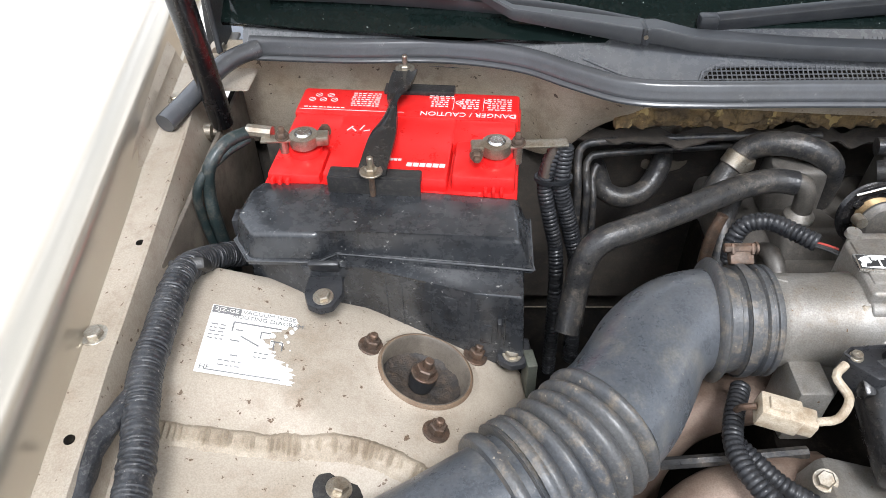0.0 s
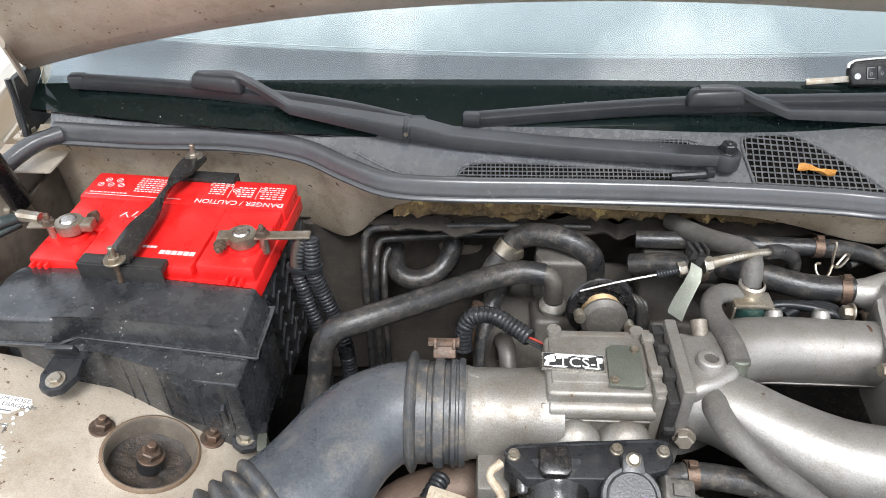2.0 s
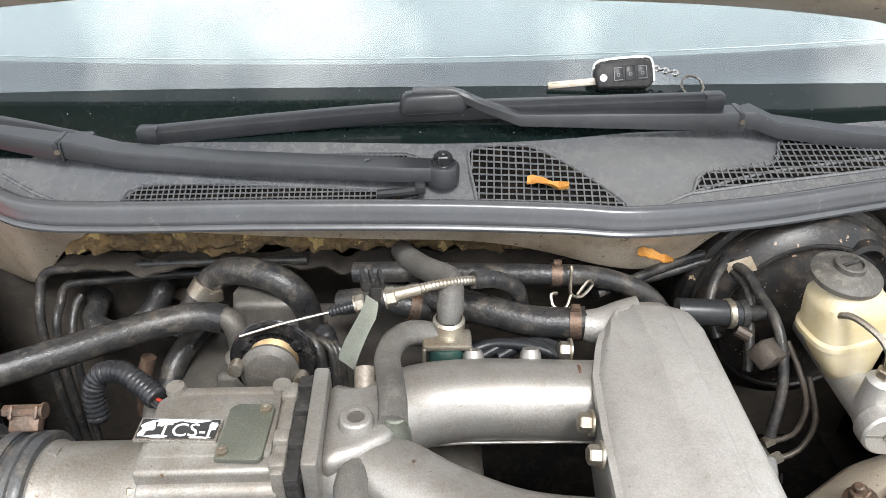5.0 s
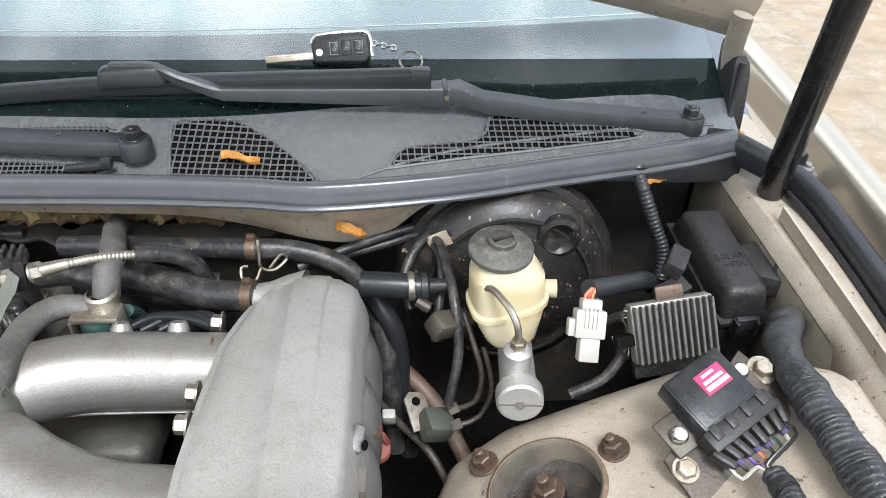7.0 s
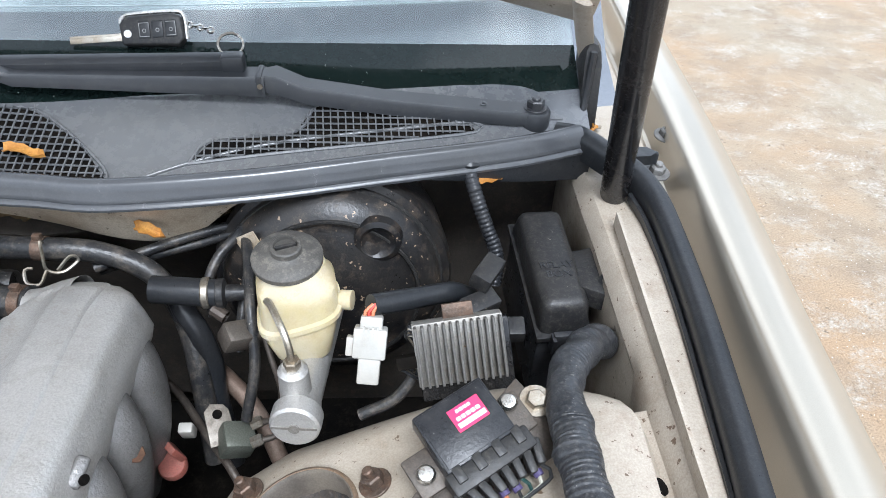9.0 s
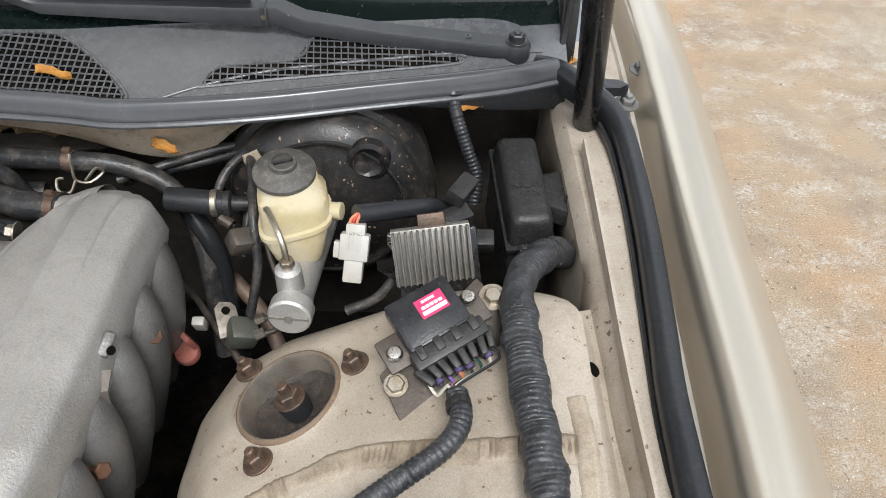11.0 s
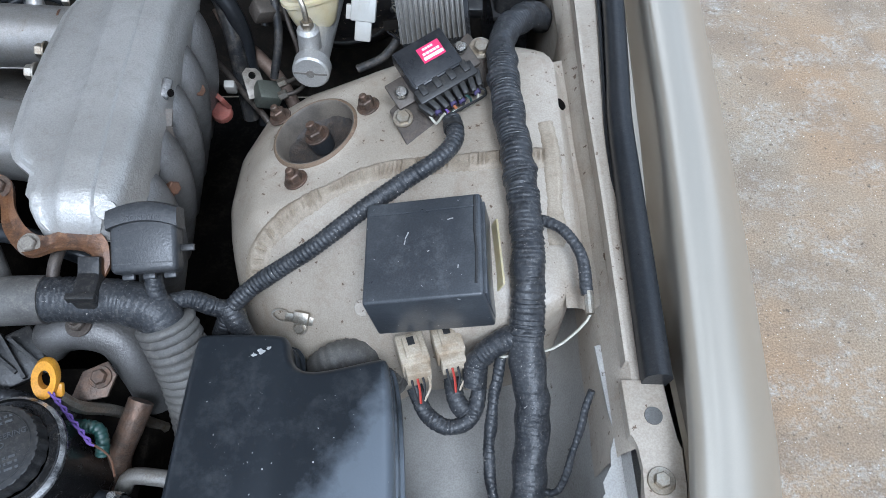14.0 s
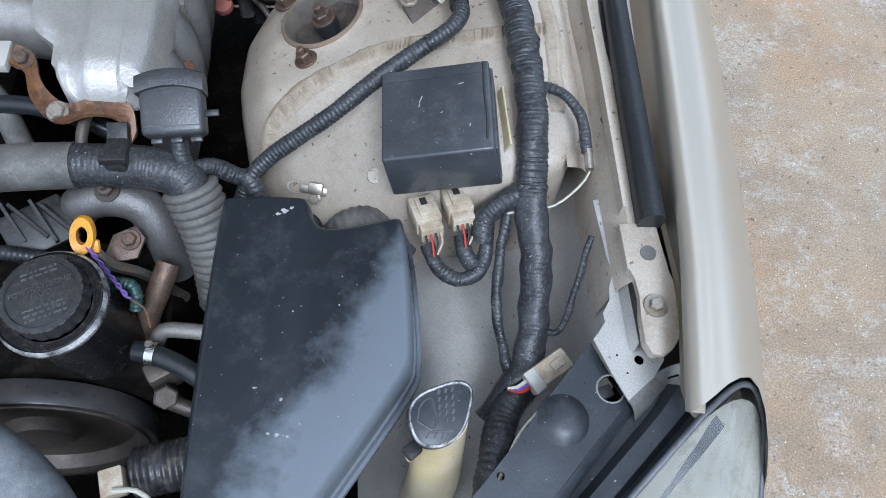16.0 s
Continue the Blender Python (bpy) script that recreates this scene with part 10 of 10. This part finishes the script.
# ---- wipers, key and leaves ----
def wiper(name_label, blade, arm_a, arm_b, pivot, hump, mark):
    """A wiper: blade on the glass, hook and arm back to the pivot nut."""
    w = thing("wiper", pivot, name_label, "wiper", "windscreen wipers")
    a, b = Vector(blade[0]), Vector(blade[-1])
    rows = []
    for p in spline(blade, 0.02):
        rows.append([p + Vector((0, -0.004, -0.010)), p + Vector((0, -0.0075, -0.004)), p + Vector((0, -0.007, 0.004)), p + Vector((0, -0.002, 0.008)), p + Vector((0, 0.006, 0.008)), p + Vector((0, 0.008, 0.0)), p + Vector((0, 0.004, -0.010))])
    part("blade", loft(B(), rows, closed=True, caps=True), M_WIPER, w, "black rubber blade", 40)
    for e in (a, b):
        part("end_cap", box(B(), Matrix.Translation(e + Vector((0, 0, 0.0))), 0.022, 0.017, 0.019, 0.004), M_WIPER, w)
    h0 = Vector(hump)
    d = (b - a).normalized()
    yaw = math.degrees(math.atan2(d.y, d.x))
    bm = box(B(), Matrix.Translation(h0 + Vector((0, -0.002, 0.010))) @ pose(0, 0, 0, 0, -math.degrees(d.z), yaw), 0.070, 0.022, 0.022, 0.007, 3, 0.85)
    part("hook", bm, M_WIPER, w, "black plastic hook cover")
    rows = []
    path = [h0 + Vector((-0.02, 0.0, 0.020)), h0 + Vector((0.02, -0.002, 0.021)), h0 + Vector((0.045, -0.006, 0.012)), Vector(arm_a)]
    path = spline(path, 0.01)[:-1] + [Vector(arm_a).lerp(Vector(arm_b), f) for f in (0.0, 0.33, 0.66, 1.0)]
    for i, p in enumerate(path):
        f = min(1.0, max(0.0, (p - h0).length / (Vector(arm_b) - h0).length))
        wd, dp = 0.0050 + 0.0085 * f, 0.006 + 0.011 * f
        rows.append([p + Vector((0, -wd, -dp)), p + Vector((0, -wd, -0.0005)), p + Vector((0, -wd + 0.0022, 0.0022)), p + Vector((0, wd - 0.0022, 0.0022)), p + Vector((0, wd, 0.0)), p + Vector((0, wd, -dp))])
    part("arm", loft(B(), rows, closed=True, caps=True), M_WIPER, w, "black steel arm", 40)
    rows = []
    e0, e1 = Vector(arm_b), Vector(pivot)
    path = [e0 + Vector((-0.006, 0, 0)), e0 + Vector((0.010, -0.001, 0.002)), e0 + (e1 - e0) * 0.14 + Vector((0, 0, -0.005)), e0 + (e1 - e0) * 0.45 + Vector((0, 0, -0.006)), e0 + (e1 - e0) * 0.9 + Vector((0, 0, -0.001)), e1 + Vector((0.012, 0, 0))]
    for i, p in enumerate(path):
        wd = (0.0095, 0.0140, 0.0125, 0.0125, 0.0135, 0.011)[i]
        dp = (0.014, 0.016, 0.015, 0.014, 0.012, 0.010)[i]
        rows.append([p + Vector((0, -wd, -dp)), p + Vector((0, -wd, -0.001)), p + Vector((0, -wd + 0.002, 0.0018)), p + Vector((0, wd - 0.002, 0.0018)), p + Vector((0, wd, -0.001)), p + Vector((0, wd, -dp))])
    part("joint_pin", lathe(B(), [(0, -0.015), (0.0026, -0.015), (0.0026, 0.015), (0, 0.015)], aim(e0 + Vector((-0.004, 0, -0.006)), (0, 1, 0)), 12), M_STEEL, w, "worn steel hinge pin")
    part("end_cover", box(B(), Matrix.Translation(e0 + Vector((-0.005, 0, -0.006))), 0.006, 0.0285, 0.019, 0.002), M_WIPER, w)
    head = part("arm_head", loft(B(), rows, closed=True, caps=True), M_WIPER, w, "black cast arm head", 40)
    m = Matrix.Translation(e0 + (e1 - e0) * 0.80 + Vector((0, 0, 0.0006)))
    part("letter", text_mesh(mark, 0.010, m @ Matrix.Rotation(radians(-6), 4, "Z"), 0.0003), M_SEAL, head, smooth=0)
    bm = lathe(B(), [(0.016, -0.016), (0.016, 0.0), (0.014, 0.003), (0.011, 0.004), (0, 0.004)], Matrix.Translation(e1), 24)
    part("pivot", bm, M_WIPER, w)
    part("pivot_nut", hexa(B(), Matrix.Translation(e1 + Vector((0, 0, 0.003))), 0.0085, 0.010, 0.012, 0.002), M_PLASTIC, w, "black cap nut", 25)


wiper("black windscreen wiper resting on the lower glass edge", [(-0.205, 0.880, 0.925), (-0.09, 0.866, 0.925), (0.03, 0.850, 0.922), (0.14, 0.832, 0.916), (0.235, 0.812, 0.905)], (0.080, 0.822, 0.926), (0.228, 0.790, 0.918), (0.590, 0.759, 0.902), (-0.012, 0.850, 0.931), "P")
wiper("black windscreen wiper with a car key lying on it", [(0.300, 0.812, 0.912), (0.43, 0.818, 0.922), (0.555, 0.822, 0.930), (0.70, 0.825, 0.933), (0.867, 0.828, 0.936)], (0.668, 0.812, 0.930), (0.897, 0.821, 0.928), (1.160, 0.822, 0.890), (0.582, 0.817, 0.934), "D")
nozzle = thing("washer_nozzle", (0.572, 0.737, 0.885), "small black washer elbow by the wiper pivot", "nozzle")
part("elbow", tube(B(), [(0.528, 0.741, 0.882), (0.553, 0.738, 0.886), (0.568, 0.736, 0.889)], 0.0048, 10, 0.005), M_RUBBER, nozzle)
part("tip", box(B(), pose(0.568, 0.736, 0.891), 0.010, 0.010, 0.010, 0.002), M_RUBBER, nozzle)

key = thing("car_key", (0.778, 0.876, 0.938), "black flip car key with chrome edge and key ring", "car key")
KEM = pose(0.786, 0.872, 0.947, 58, -4, 2) @ Matrix.Diagonal((0.94, 0.94, 0.94, 1.0))
bm = prism(B(), [(-0.033, -0.013), (0.024, -0.017), (0.031, -0.010), (0.030, 0.012), (0.020, 0.017), (-0.028, 0.016), (-0.035, 0.008)], -0.006, 0.006, 0.003, KEM, 3)
fob = part("fob", bm, M_DARKPL, key, "black remote body", 40)
bm = tube(B(), [KEM @ Vector(p) for p in ((-0.034, 0.010, 0), (-0.028, 0.0175, 0), (0.020, 0.0185, 0), (0.031, 0.013, 0), (0.032, -0.010, 0))], 0.0022, 8, 0.004)
part("chrome_edge", bm, M_BRIGHT, fob, "chrome edging")
for k in range(3):
    bm = box(B(), KEM @ Matrix.Translation((-0.009 + 0.0135 * k, 0.001, 0.0060)), 0.0115, 0.017, 0.0016, 0.001)
    btn = part("button", bm, M_RUBBER, fob)
    bm = lathe(B(), [(0.0014, 0.0), (0.0014, 0.0003), (0.0020, 0.0003), (0.0020, 0.0)], KEM @ Matrix.Translation((-0.009 + 0.0135 * k, 0.000, 0.0068)), 14)
    if k != 1:
        for u, v, w, hh in ((-0.0048 if k == 0 else 0.0048, 0.0, 0.0006, 0.014), (0.0, 0.0068, 0.0096, 0.0006), (0.0, -0.0068, 0.0096, 0.0006)):
            box(bm, KEM @ Matrix.Translation((-0.009 + 0.0135 * k + u, 0.001 + v, 0.0069)), w, hh, 0.0004)
    part("button_mark", bm, M_SCUFF, fob, smooth=0)
bm = lathe(B(), [(0, 0.001), (0.004, 0.001), (0.004, -0.002)], KEM @ Matrix.Translation((-0.026, -0.002, 0.006)), 14)
part("hinge_screw", bm, M_BRIGHT, fob)
bm = box(B(), KEM @ Matrix.Translation((-0.060, -0.004, 0.0)), 0.055, 0.008, 0.0026, 0.0006)
box(bm, KEM @ Matrix.Translation((-0.060, -0.0015, 0.0016)), 0.048, 0.0018, 0.001)
part("key_blade", bm, M_STEEL, key, "brass-coloured key blade")
for k in range(5):
    bm = lathe(B(), [(0.0028, -0.001), (0.0042, 0), (0.0028, 0.001), (0.0016, 0), (0.0028, -0.001)], KEM @ Matrix.Translation((0.036 + 0.0052 * k, 0.004 - 0.0016 * k, 0.0)) @ Matrix.Rotation(radians(90 * (k % 2)), 4, "X"), 12)
    part("chain_link", bm, M_BRIGHT, key)
bm = lathe(B(), [(0.011, -0.001), (0.0132, -0.001), (0.0132, 0.001), (0.011, 0.001), (0.011, -0.001)], pose(0.858, 0.866, 0.937, 38, 8, 0), 28)
part("key_ring", bm, M_BRIGHT, key, "chrome split ring")


def leaf(p, ang, size, tilt=0.0):
    rows = []
    for i in range(9):
        f = i / 8
        w = size * 0.20 * math.sin(math.pi * min(1, 0.08 + f * 0.92)) ** 0.8 * (1 + 0.18 * math.sin(f * 19))
        rows.append([(size * (f - 0.5), w * u, 0.004 * u * u + 0.003 * math.sin(6 * f + u)) for u in (-1, -0.5, 0, 0.5, 1)] + [(size * (f - 0.5), w * u, 0.004 * u * u + 0.003 * math.sin(6 * f + u) - 0.0006) for u in (1, 0.5, 0, -0.5, -1)])
    bm = loft(B(), rows, closed=True, caps=True)
    bmesh.ops.transform(bm, matrix=pose(*p, tilt, 0, ang), verts=bm.verts)
    tagged(part("dry_leaf", bm, M_LEAF), "curled orange-brown dry leaf", "leaf", "dry leaves")


leaf((0.690, 0.747, cowl_z(0.690, 0.747) + 0.009), -12, 0.040)
leaf((0.540, 0.742, cowl_z(0.540, 0.742) + 0.005), 10, 0.020)
leaf((0.795, 0.712, 0.824), -25, 0.034, 20)
leaf((1.112, 0.762, 0.850), 25, 0.036, 30)
leaf((1.226, 0.842, 0.862), 70, 0.022, 50)
